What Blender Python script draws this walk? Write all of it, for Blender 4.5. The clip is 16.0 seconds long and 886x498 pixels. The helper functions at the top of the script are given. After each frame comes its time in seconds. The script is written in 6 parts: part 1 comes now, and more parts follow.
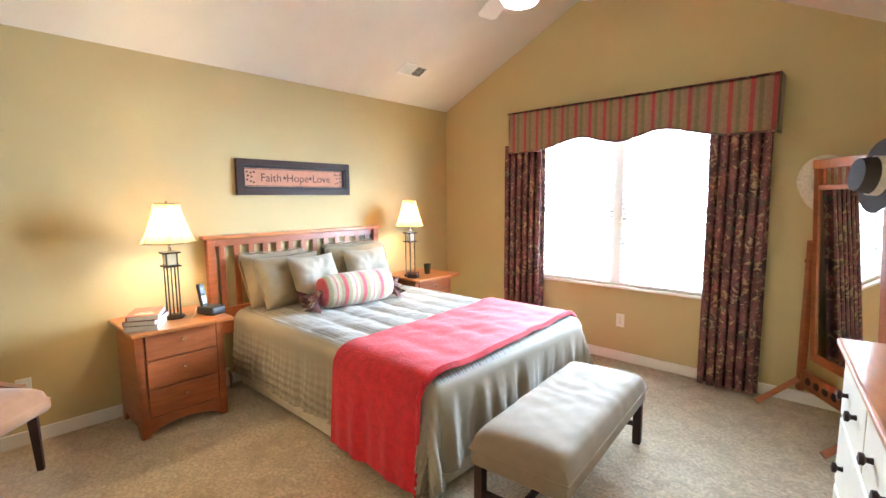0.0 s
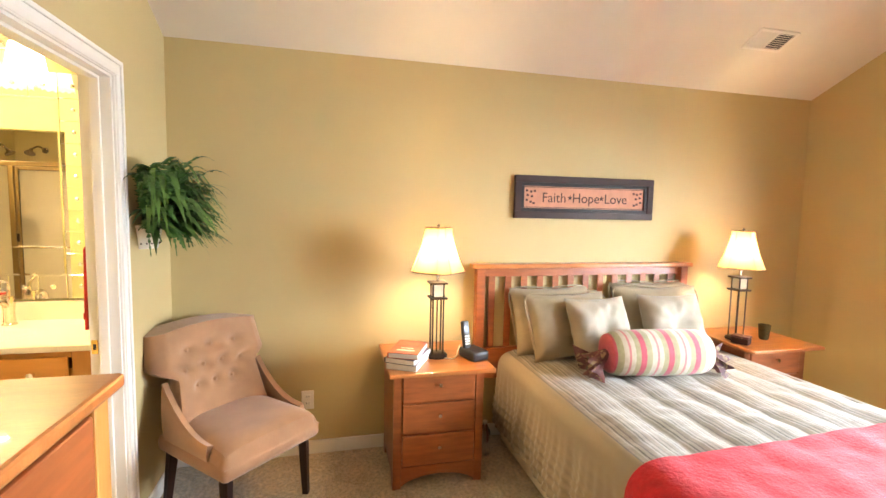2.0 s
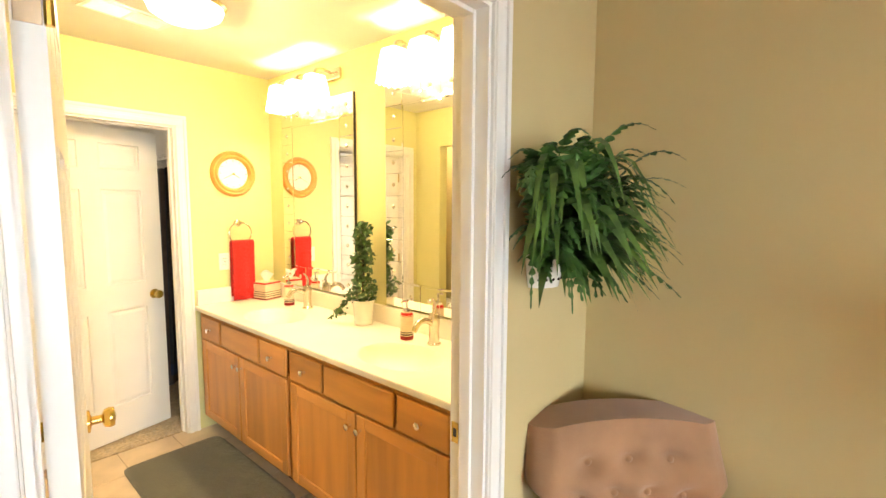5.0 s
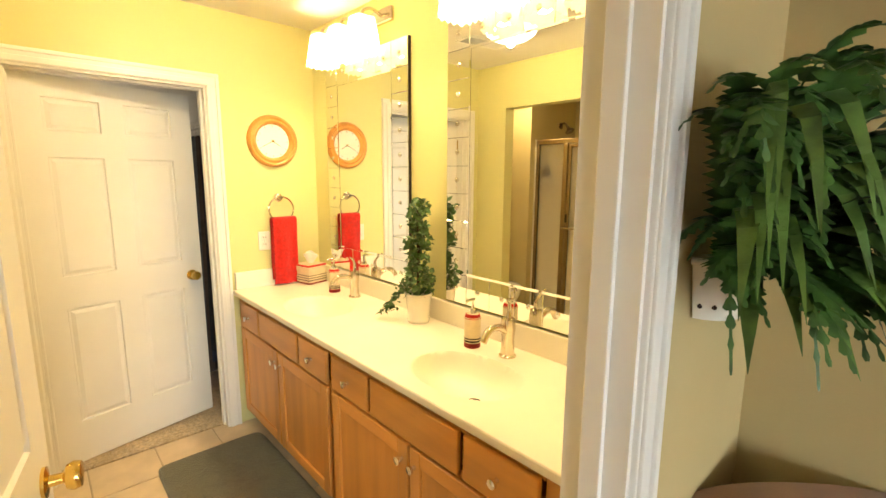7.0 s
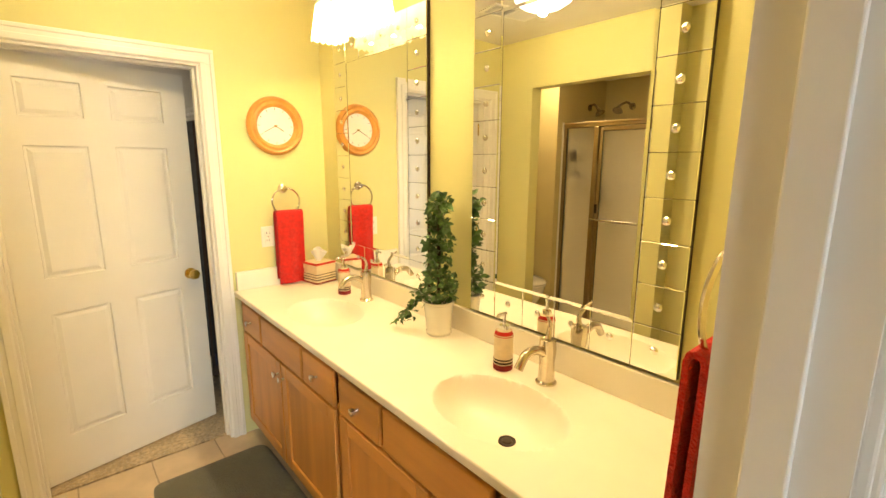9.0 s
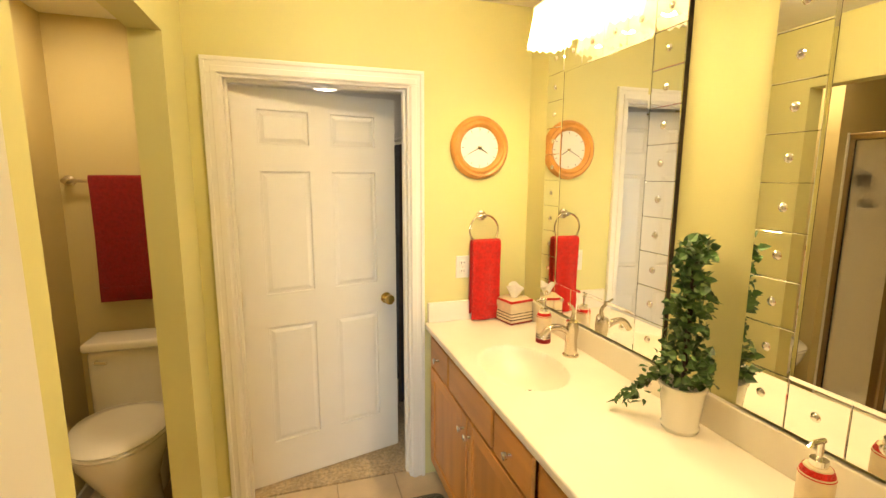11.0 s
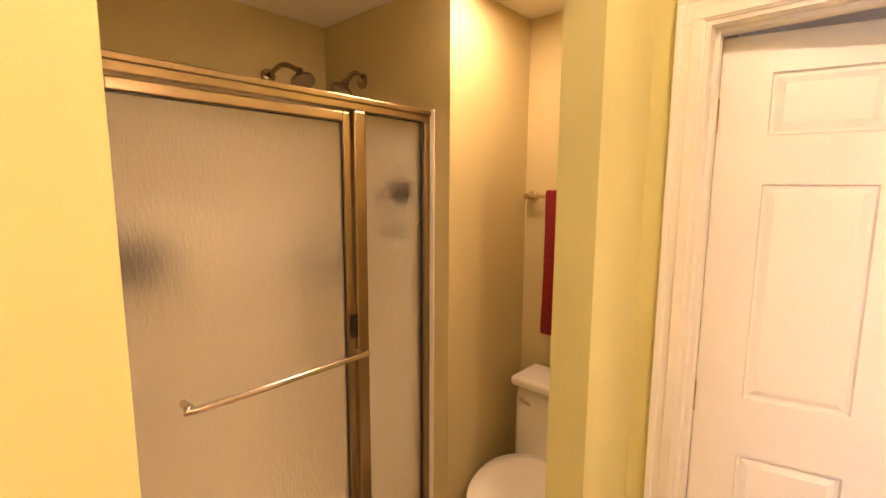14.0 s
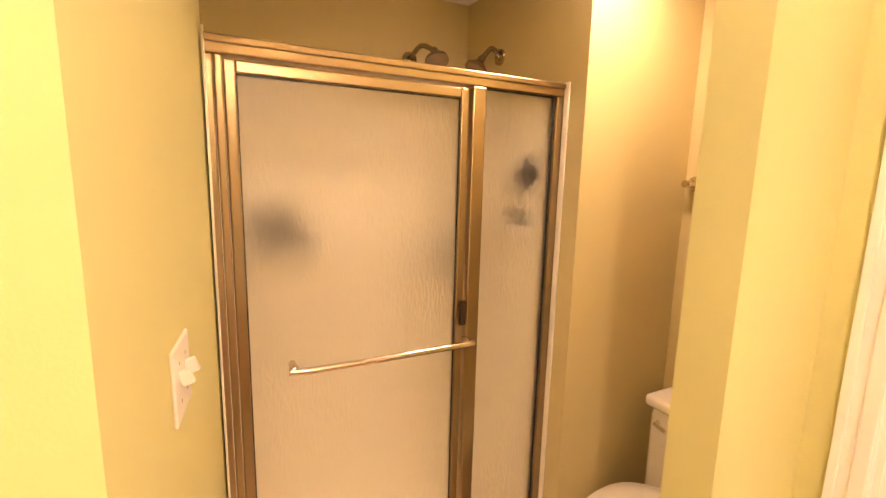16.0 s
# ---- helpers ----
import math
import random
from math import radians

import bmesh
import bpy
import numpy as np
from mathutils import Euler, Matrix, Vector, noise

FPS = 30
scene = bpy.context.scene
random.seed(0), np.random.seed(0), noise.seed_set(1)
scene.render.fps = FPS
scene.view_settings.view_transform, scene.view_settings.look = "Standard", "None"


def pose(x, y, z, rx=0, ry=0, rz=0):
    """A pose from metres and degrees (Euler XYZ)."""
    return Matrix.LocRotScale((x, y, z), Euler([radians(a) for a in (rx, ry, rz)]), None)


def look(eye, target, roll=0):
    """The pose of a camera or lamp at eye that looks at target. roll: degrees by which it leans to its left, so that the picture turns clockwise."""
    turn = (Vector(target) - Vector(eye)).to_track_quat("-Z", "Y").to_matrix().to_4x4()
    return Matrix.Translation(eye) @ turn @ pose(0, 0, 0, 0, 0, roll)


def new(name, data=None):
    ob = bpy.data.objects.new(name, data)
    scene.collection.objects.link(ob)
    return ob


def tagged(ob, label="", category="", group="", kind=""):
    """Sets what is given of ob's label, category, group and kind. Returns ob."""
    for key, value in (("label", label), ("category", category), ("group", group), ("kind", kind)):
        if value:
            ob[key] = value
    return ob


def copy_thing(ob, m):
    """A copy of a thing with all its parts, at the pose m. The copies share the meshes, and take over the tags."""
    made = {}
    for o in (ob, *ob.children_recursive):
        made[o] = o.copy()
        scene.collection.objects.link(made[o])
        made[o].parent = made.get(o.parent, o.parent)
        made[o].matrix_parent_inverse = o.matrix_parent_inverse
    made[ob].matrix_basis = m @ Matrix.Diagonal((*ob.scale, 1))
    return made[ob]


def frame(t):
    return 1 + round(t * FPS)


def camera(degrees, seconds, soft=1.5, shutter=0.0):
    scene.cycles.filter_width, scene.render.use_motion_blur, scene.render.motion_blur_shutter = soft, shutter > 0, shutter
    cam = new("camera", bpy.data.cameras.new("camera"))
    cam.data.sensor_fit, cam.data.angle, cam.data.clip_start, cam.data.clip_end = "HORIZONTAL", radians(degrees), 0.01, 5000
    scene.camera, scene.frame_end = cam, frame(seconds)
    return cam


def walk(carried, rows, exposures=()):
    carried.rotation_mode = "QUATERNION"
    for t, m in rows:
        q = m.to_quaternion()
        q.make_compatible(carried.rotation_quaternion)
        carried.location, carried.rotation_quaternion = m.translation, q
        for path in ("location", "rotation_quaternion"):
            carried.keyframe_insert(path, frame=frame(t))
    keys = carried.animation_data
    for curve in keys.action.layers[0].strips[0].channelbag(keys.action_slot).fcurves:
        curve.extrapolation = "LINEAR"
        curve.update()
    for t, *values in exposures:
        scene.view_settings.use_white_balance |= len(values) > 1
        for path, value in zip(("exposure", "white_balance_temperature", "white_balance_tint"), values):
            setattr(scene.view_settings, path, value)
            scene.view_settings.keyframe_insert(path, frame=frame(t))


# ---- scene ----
cam = camera(88.8, 16.0, shutter=0.0)
PATH = [
    (0, (-0.008, -0.027, 1.433), (-1.358, 1.431, 1.21), -0.4),
    (0.5, (-0.134, 0.114, 1.44), (-1.658, 1.39, 1.215), -0.3),
    (1, (-0.307, 0.213, 1.447), (-2.006, 1.248, 1.242), 0.2),
    (1.5, (-0.535, 0.289, 1.488), (-2.372, 1.053, 1.281), 1.1),
    (2, (-0.769, 0.318, 1.509), (-2.705, 0.790, 1.338), 1.2),
    (2.5, (-0.982, 0.398, 1.518), (-2.973, 0.510, 1.374), 1.1),
    (3, (-1.241, 0.449, 1.559), (-3.221, 0.218, 1.398), 1.3),
    (3.5, (-1.458, 0.378, 1.543), (-3.389, -0.118, 1.388), 1.5),
    (4, (-1.660, 0.289, 1.548), (-3.490, -0.499, 1.382), 1.4),
    (4.5, (-1.801, 0.186, 1.519), (-3.491, -0.873, 1.382), 1.8),
    (5, (-1.983, 0.113, 1.537), (-3.481, -1.195, 1.345), 0.3),
    (7.5, (-2.314, -0.372, 1.549), (-3.642, -1.826, 1.208), 0.6),
    (8, (-2.359, -0.437, 1.558), (-3.710, -1.862, 1.170), 0.4),
    (10.5, (-2.528, -0.762, 1.579), (-3.381, -2.541, 1.247), -0.1),
    (11, (-2.541, -0.913, 1.597), (-3.137, -2.797, 1.286), 0.2),
    (11.5, (-2.599, -1.088, 1.602), (-2.85, -3.052, 1.321), 0.3),
    (12, (-2.628, -1.255, 1.611), (-2.502, -3.232, 1.336), 0.4),
    (12.5, (-2.605, -1.423, 1.613), (-2.131, -3.346, 1.333), 0.5),
    (13, (-2.564, -1.555, 1.619), (-1.769, -3.369, 1.339), 0.8),
    (13.5, (-2.564, -1.676, 1.616), (-1.474, -3.329, 1.336), 0.5),
    (14, (-2.55, -1.764, 1.608), (-1.225, -3.238, 1.344), 0.3),
    (14.5, (-2.516, -1.815, 1.592), (-1.040, -3.139, 1.343), 0.7),
    (15, (-2.514, -1.852, 1.593), (-0.918, -3.029, 1.330), 1.0),
    (15.5, (-2.540, -1.910, 1.590), (-0.840, -2.923, 1.300), 1.0),
    (16, (-2.570, -1.956, 1.591), (-0.811, -2.855, 1.264), 1.4),
]
EXPOSURES = [
    (0.0, 0.36, 5950, 8), (1.0, 0.34, 6400, 10), (2.0, 0.34, 7200, 15), (3.0, 0.36, 7350, 16), (4.0, 0.30, 7200, 13), (5.2, -0.12, 7400, 12),
    (7.3, -0.47, 7700, 9), (8.2, -0.57, 7750, 9), (10.5, -0.72, 7600, 11), (12.0, -0.78, 7600, 17), (13.3, -0.75, 7600, 33), (14.5, -0.15, 7200, 41), (16.0, 0.05, 7100, 38)]
walk(cam, [(t, look(eye, target, roll)) for t, eye, target, roll in PATH], EXPOSURES)

# ---- plan, in metres ----
XW = -3.55            # bed wall
YS, YSB = -0.560, -0.672   # wall between bedroom and bathroom
YN = 3.865            # window wall
XE = 0.66             # far side of the bedroom
RIDGE_X, EAVE, SLOPE = -1.64, 2.40, 0.47
RIDGE_Z = EAVE + SLOPE * (RIDGE_X - XW)
XV = -3.70            # vanity wall
YC, YCB = -3.09, -3.21    # wall between bathroom and closet
XP, XPB = -2.114, -2.01   # wall with the opening to the toilet
BATH_Z, WC_Z = 2.44, 2.325

# ---- world and large lights ----
world = bpy.data.worlds.new("sky")
scene.world = world
world.use_nodes = True
sky = world.node_tree.nodes.new("ShaderNodeTexSky")
sky.sky_type, sky.sun_disc, sky.sun_elevation, sky.sun_rotation = "NISHITA", False, radians(40), radians(160)
world.node_tree.links.new(sky.outputs[0], world.node_tree.nodes["Background"].inputs[0])
world.node_tree.nodes["Background"].inputs[1].default_value = 0.12


def area_light(name, m, sx, sy, watts, color, spread=180):
    data = bpy.data.lights.new(name, "AREA")
    data.shape, data.size, data.size_y, data.energy, data.color, data.spread = "RECTANGLE", sx, sy, watts, color, radians(spread)
    ob = new(name, data)
    ob.matrix_world = m
    return ob


def point_light(name, at, watts, color, radius=0.03):
    data = bpy.data.lights.new(name, "POINT")
    data.energy, data.color, data.shadow_soft_size = watts, color, radius
    ob = new(name, data)
    ob.location = at
    return ob


DAY, WARM = (0.66, 0.82, 1.0), (1.0, 0.70, 0.37)
area_light("window_daylight", look((-1.575, 4.06, 1.42), (-1.575, 2.0, 1.2)), 1.6, 1.5, 560, DAY)
for y in (0.892, 2.985):
    point_light("table_lamp_bulb", (-3.235, y, 1.27), 27, WARM, 0.06)
point_light("fan_bulb", (-1.62, 2.42, 2.572), 6, (1.0, 0.88, 0.70), 0.02)
for y0 in (-2.48, -1.39):
    for k in (-1, 0, 1):
        point_light("vanity_bulb", (-3.56, y0 + 0.20 * k, 2.20), 25, (1.0, 0.78, 0.45), 0.045)
point_light("bath_ceiling_bulb", (-2.82, -2.16, 2.342), 62, (1.0, 0.82, 0.52), 0.025)
area_light("toilet_ceiling_bulb", look((-1.67, -3.03, 2.305), (-1.67, -3.03, 0)), 0.2, 0.2, 10, (1.0, 0.76, 0.46))
point_light("closet_bulb", (-2.80, -5.15, 2.342), 5, (1.0, 0.90, 0.85), 0.025)


# ---- materials ----
def material(name, color, rough=0.6, metal=0.0, vary=0.08, scale=6.0, bump=0.0, bump_scale=120.0, coat=0.0, stretch=(1, 1, 1), sheen=0.0, dark=None, spec=0.5):
    """A surface with broad and fine variation of its colour, and a fine relief."""
    m = bpy.data.materials.new(name)
    m.use_nodes = True
    nt = m.node_tree
    b = nt.nodes["Principled BSDF"]
    b.inputs["Roughness"].default_value, b.inputs["Metallic"].default_value = rough, metal
    b.inputs["Coat Weight"].default_value, b.inputs["Sheen Weight"].default_value = coat, sheen
    b.inputs["Specular IOR Level"].default_value = spec
    co = nt.nodes.new("ShaderNodeTexCoord")
    mp = nt.nodes.new("ShaderNodeMapping")
    mp.inputs["Scale"].default_value = stretch
    nt.links.new(co.outputs["Object"], mp.inputs[0])
    n1 = nt.nodes.new("ShaderNodeTexNoise")
    n1.inputs["Scale"].default_value, n1.inputs["Detail"].default_value = scale, 6
    nt.links.new(mp.outputs[0], n1.inputs["Vector"])
    ramp = nt.nodes.new("ShaderNodeValToRGB")
    lo = dark or tuple(c * (1 - vary) for c in color)
    hi = tuple(min(1, c * (1 + vary)) for c in color)
    ramp.color_ramp.elements[0].position, ramp.color_ramp.elements[1].position = 0.3, 0.7
    ramp.color_ramp.elements[0].color, ramp.color_ramp.elements[1].color = (*lo, 1), (*hi, 1)
    nt.links.new(n1.outputs[0], ramp.inputs[0])
    nt.links.new(ramp.outputs[0], b.inputs["Base Color"])
    if bump:
        n2 = nt.nodes.new("ShaderNodeTexNoise")
        n2.inputs["Scale"].default_value, n2.inputs["Detail"].default_value = bump_scale, 4
        nt.links.new(mp.outputs[0], n2.inputs["Vector"])
        bp = nt.nodes.new("ShaderNodeBump")
        bp.inputs["Strength"].default_value, bp.inputs["Distance"].default_value = bump, 0.01
        nt.links.new(n2.outputs[0], bp.inputs["Height"])
        nt.links.new(bp.outputs[0], b.inputs["Normal"])
    return m


def striped(name, axis, period, bands, rough=0.75, bump=0.15):
    """Woven stripes: bands are (start within the period, colour)."""
    m = material(name, bands[0][1], rough, bump=bump, bump_scale=300, sheen=0.3)
    nt = m.node_tree
    b = nt.nodes["Principled BSDF"]
    co = nt.nodes.new("ShaderNodeTexCoord")
    sep = nt.nodes.new("ShaderNodeSeparateXYZ")
    nt.links.new(co.outputs["Object"], sep.inputs[0])
    d = nt.nodes.new("ShaderNodeMath")
    d.operation, d.inputs[1].default_value = "DIVIDE", period
    nt.links.new(sep.outputs[axis], d.inputs[0])
    f = nt.nodes.new("ShaderNodeMath")
    f.operation = "FRACT"
    nt.links.new(d.outputs[0], f.inputs[0])
    r = nt.nodes.new("ShaderNodeValToRGB")
    r.color_ramp.interpolation = "CONSTANT"
    while len(r.color_ramp.elements) < len(bands):
        r.color_ramp.elements.new(0.5)
    for e, (p, c) in zip(r.color_ramp.elements, bands):
        e.position, e.color = p, (*c, 1)
    nt.links.new(f.outputs[0], r.inputs[0])
    n = nt.nodes.new("ShaderNodeTexNoise")
    n.inputs["Scale"].default_value = 40
    mix = nt.nodes.new("ShaderNodeMixRGB")
    mix.blend_type, mix.inputs[0].default_value = "SOFT_LIGHT", 0.35
    nt.links.new(co.outputs["Object"], n.inputs["Vector"])
    nt.links.new(r.outputs[0], mix.inputs[1])
    nt.links.new(n.outputs[0], mix.inputs[2])
    nt.links.new(mix.outputs[0], b.inputs["Base Color"])
    return m


def glowing(name, color, strength):
    m = bpy.data.materials.new(name)
    m.use_nodes = True
    b = m.node_tree.nodes["Principled BSDF"]
    b.inputs["Base Color"].default_value = (*color, 1)
    b.inputs["Emission Color"].default_value = (*color, 1)
    b.inputs["Emission Strength"].default_value = strength
    return m


def shade_cloth(name, color, glow):
    """Fabric or frosted glass that lets the bulb's light through."""
    m = bpy.data.materials.new(name)
    m.use_nodes = True
    nt = m.node_tree
    b = nt.nodes["Principled BSDF"]
    b.inputs["Base Color"].default_value, b.inputs["Roughness"].default_value = (*color, 1), 0.8
    tr = nt.nodes.new("ShaderNodeBsdfTranslucent")
    tr.inputs[0].default_value = (*color, 1)
    mix = nt.nodes.new("ShaderNodeMixShader")
    mix.inputs[0].default_value = glow
    nt.links.new(b.outputs[0], mix.inputs[1])
    nt.links.new(tr.outputs[0], mix.inputs[2])
    nt.links.new(mix.outputs[0], nt.nodes["Material Output"].inputs[0])
    return m


def glass(name, color, rough, bump=0.0, scale=60, stretch=(1, 1, 1)):
    m = material(name, color, rough, bump=bump, bump_scale=scale, stretch=stretch, vary=0.0)
    m.node_tree.nodes["Principled BSDF"].inputs["Transmission Weight"].default_value = 1.0
    m.node_tree.nodes["Principled BSDF"].inputs["IOR"].default_value = 1.45
    return m


M_WALL = material("tan_wall_paint", (0.52, 0.405, 0.195), 0.75, vary=0.03, scale=2.0, bump=0.05, bump_scale=250)
M_BATHWALL = material("yellow_wall_paint", (0.64, 0.595, 0.275), 0.7, vary=0.03, scale=2.0, bump=0.05, bump_scale=250)
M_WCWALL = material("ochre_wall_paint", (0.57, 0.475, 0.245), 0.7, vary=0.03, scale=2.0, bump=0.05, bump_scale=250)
M_CEIL = material("ceiling_paint", (0.74, 0.70, 0.62), 0.9, vary=0.03, scale=3, bump=0.12, bump_scale=180)
M_TRIM = material("white_trim_paint", (0.80, 0.77, 0.71), 0.35, vary=0.02, scale=5, bump=0.02, bump_scale=60)
def mottled(m, color, scale, lo, hi, weight):
    """Irregular patches of a second colour over a material's own."""
    nt = m.node_tree
    b = nt.nodes["Principled BSDF"]
    base = b.inputs["Base Color"].links[0].from_socket
    co = nt.nodes.new("ShaderNodeTexCoord")
    n = nt.nodes.new("ShaderNodeTexNoise")
    n.inputs["Scale"].default_value, n.inputs["Detail"].default_value, n.inputs["Distortion"].default_value = scale, 5, 1.2
    nt.links.new(co.outputs["Object"], n.inputs["Vector"])
    r = nt.nodes.new("ShaderNodeValToRGB")
    r.color_ramp.elements[0].position, r.color_ramp.elements[1].position = lo, hi
    nt.links.new(n.outputs[0], r.inputs[0])
    k = nt.nodes.new("ShaderNodeMath")
    k.operation, k.inputs[1].default_value = "MULTIPLY", weight
    nt.links.new(r.outputs[0], k.inputs[0])
    mix = nt.nodes.new("ShaderNodeMixRGB")
    mix.inputs[2].default_value = (*color, 1)
    nt.links.new(k.outputs[0], mix.inputs[0])
    nt.links.new(base, mix.inputs[1])
    nt.links.new(mix.outputs[0], b.inputs["Base Color"])
    return m


M_CARPET = mottled(material("beige_carpet", (0.52, 0.40, 0.255), 1.0, vary=0.36, scale=55, bump=1.0, bump_scale=170, sheen=0.35), (0.30, 0.21, 0.115), 7, 0.42, 0.68, 0.6)
M_TILE = material("beige_floor_tile", (0.56, 0.44, 0.31), 0.35, vary=0.12, scale=7, bump=0.03, bump_scale=40)
M_GROUT = material("tile_grout", (0.42, 0.34, 0.25), 0.9, vary=0.1, scale=20)
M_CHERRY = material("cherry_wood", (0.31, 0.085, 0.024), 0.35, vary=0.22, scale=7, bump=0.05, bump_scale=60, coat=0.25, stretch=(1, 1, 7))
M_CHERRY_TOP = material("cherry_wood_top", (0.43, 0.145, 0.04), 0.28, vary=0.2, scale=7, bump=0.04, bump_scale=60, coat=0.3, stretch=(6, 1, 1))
M_OAK = material("honey_oak", (0.55, 0.245, 0.058), 0.4, vary=0.24, scale=9, bump=0.06, bump_scale=90, coat=0.15, stretch=(1, 1, 0.12))
M_OAK_H = material("honey_oak_across", (0.55, 0.245, 0.058), 0.4, vary=0.24, scale=9, bump=0.06, bump_scale=90, coat=0.15, stretch=(1, 0.12, 1))
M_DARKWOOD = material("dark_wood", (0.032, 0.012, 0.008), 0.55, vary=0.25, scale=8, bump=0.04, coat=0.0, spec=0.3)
M_BLACKMETAL = material("bronze_metal", (0.045, 0.033, 0.025), 0.4, metal=0.7, vary=0.2, scale=30)
M_BRONZE = material("brown_braid", (0.20, 0.12, 0.055), 0.6, vary=0.2, scale=30)
M_CHROME = material("chrome", (0.80, 0.78, 0.75), 0.12, metal=1.0, vary=0.03)
M_DULL = material("dull_nickel", (0.34, 0.28, 0.21), 0.22, metal=1.0, vary=0.1, scale=30)
M_NICKEL = material("brushed_nickel", (0.66, 0.59, 0.49), 0.19, metal=1.0, vary=0.05, scale=40)
M_BRASS = material("polished_brass", (0.75, 0.52, 0.16), 0.18, metal=1.0, vary=0.05)
M_ALU = material("satin_gold_aluminium", (0.40, 0.30, 0.19), 0.30, metal=1.0, vary=0.08, scale=4, stretch=(1, 1, 0.2))
M_MIRROR = material("mirror_glass", (0.92, 0.93, 0.90), 0.012, metal=1.0, vary=0.0)
M_PORCELAIN = material("white_porcelain", (0.82, 0.78, 0.70), 0.12, vary=0.02, coat=0.5)
M_MARBLE = material("cream_cultured_marble", (0.78, 0.72, 0.61), 0.28, vary=0.05, scale=4, coat=0.12)
M_COMFORT = striped("striped_comforter", 1, 0.056, [(0.0, (0.22, 0.188, 0.138)), (0.34, (0.34, 0.315, 0.265)), (0.5, (0.105, 0.087, 0.066)), (0.62, (0.29, 0.262, 0.21)), (0.88, (0.13, 0.108, 0.083))], rough=0.52)
def plain_border(m, color, half):
    """Beyond a half width the cloth is one plain colour."""
    nt = m.node_tree
    b = nt.nodes["Principled BSDF"]
    base = b.inputs["Base Color"].links[0].from_socket
    co = nt.nodes.new("ShaderNodeTexCoord")
    sep = nt.nodes.new("ShaderNodeSeparateXYZ")
    nt.links.new(co.outputs["Object"], sep.inputs[0])
    last = None
    for axis, limit in ((1, half), (0, 1.03)):
        a = nt.nodes.new("ShaderNodeMath")
        a.operation = "ABSOLUTE"
        g = nt.nodes.new("ShaderNodeMath")
        g.operation, g.inputs[1].default_value = "GREATER_THAN", limit
        nt.links.new(sep.outputs[axis], a.inputs[0])
        nt.links.new(a.outputs[0], g.inputs[0])
        if last is None:
            last = g
        else:
            mx = nt.nodes.new("ShaderNodeMath")
            mx.operation = "MAXIMUM"
            nt.links.new(last.outputs[0], mx.inputs[0])
            nt.links.new(g.outputs[0], mx.inputs[1])
            last = mx
    mix = nt.nodes.new("ShaderNodeMixRGB")
    mix.inputs[2].default_value = (*color, 1)
    nt.links.new(last.outputs[0], mix.inputs[0])
    nt.links.new(base, mix.inputs[1])
    nt.links.new(mix.outputs[0], b.inputs["Base Color"])
    return m


plain_border(M_COMFORT, (0.30, 0.25, 0.175), 0.735)
M_SHAM = material("taupe_satin", (0.30, 0.24, 0.15), 0.66, vary=0.12, scale=10, bump=0.1, bump_scale=200, sheen=0.15)
M_SQUARE = material("silver_taupe_satin", (0.33, 0.28, 0.21), 0.62, vary=0.14, scale=9, bump=0.12, bump_scale=120, sheen=0.15)
M_SKIRT = material("cream_bed_base", (0.66, 0.58, 0.45), 0.8, vary=0.06, scale=14, bump=0.1)
M_RED = material("red_throw", (0.50, 0.010, 0.022), 0.85, vary=0.18, scale=26, bump=0.35, bump_scale=70, sheen=0.10)
M_TOWEL = material("red_terry", (0.55, 0.010, 0.008), 0.95, vary=0.2, scale=60, bump=0.9, bump_scale=260, sheen=0.08)
# Darker red terry: dim light painted into the bath towel; the bands' own dark red.
M_TOWEL_DIM_DARK = material("dimmed_and_dark_red_terry", (0.26, 0.006, 0.008), 0.95, vary=0.2, scale=60, bump=0.9, bump_scale=260, sheen=0.08)
M_BOLSTER = striped("striped_bolster_cloth", 1, 0.155, [(0.0, (0.45, 0.055, 0.08)), (0.2, (0.30, 0.27, 0.14)), (0.4, (0.46, 0.40, 0.30)), (0.58, (0.50, 0.16, 0.16)), (0.66, (0.46, 0.40, 0.30)), (0.82, (0.30, 0.27, 0.14))])
M_VALANCE = striped("striped_valance_cloth", 0, 0.128, [(0.0, (0.30, 0.035, 0.04)), (0.20, (0.23, 0.15, 0.08)), (0.40, (0.15, 0.125, 0.055)), (0.60, (0.24, 0.16, 0.085)), (0.8, (0.25, 0.14, 0.08))])
M_CURTAIN = mottled(mottled(material("dark_floral_curtain", (0.14, 0.045, 0.045), 0.7, vary=0.5, scale=10, bump=0.15, bump_scale=150, dark=(0.04, 0.016, 0.022)), (0.34, 0.24, 0.13), 22, 0.55, 0.62, 0.9), (0.06, 0.075, 0.05), 13, 0.60, 0.66, 0.8)
M_CHAIR = material("tan_microfibre", (0.29, 0.145, 0.068), 0.85, vary=0.14, scale=8, bump=0.12, bump_scale=220, sheen=0.3)
M_BENCH = material("cream_linen", (0.25, 0.183, 0.115), 0.85, vary=0.10, scale=10, bump=0.2, bump_scale=260, sheen=0.1)
M_LEAF = material("green_leaf", (0.045, 0.115, 0.022), 0.45, vary=0.55, scale=22, bump=0.1)
M_STRAP = material("strap_leaf", (0.075, 0.150, 0.030), 0.4, vary=0.6, scale=14, bump=0.1)
M_IVY = material("ivy_leaf", (0.055, 0.125, 0.035), 0.42, vary=0.6, scale=30, bump=0.1)
M_RUG = material("dark_green_rug", (0.060, 0.058, 0.032), 1.0, vary=0.35, scale=14, bump=1.0, bump_scale=160, sheen=0.4)
M_WHITEPLASTIC = material("white_plastic", (0.78, 0.74, 0.66), 0.4, vary=0.02)
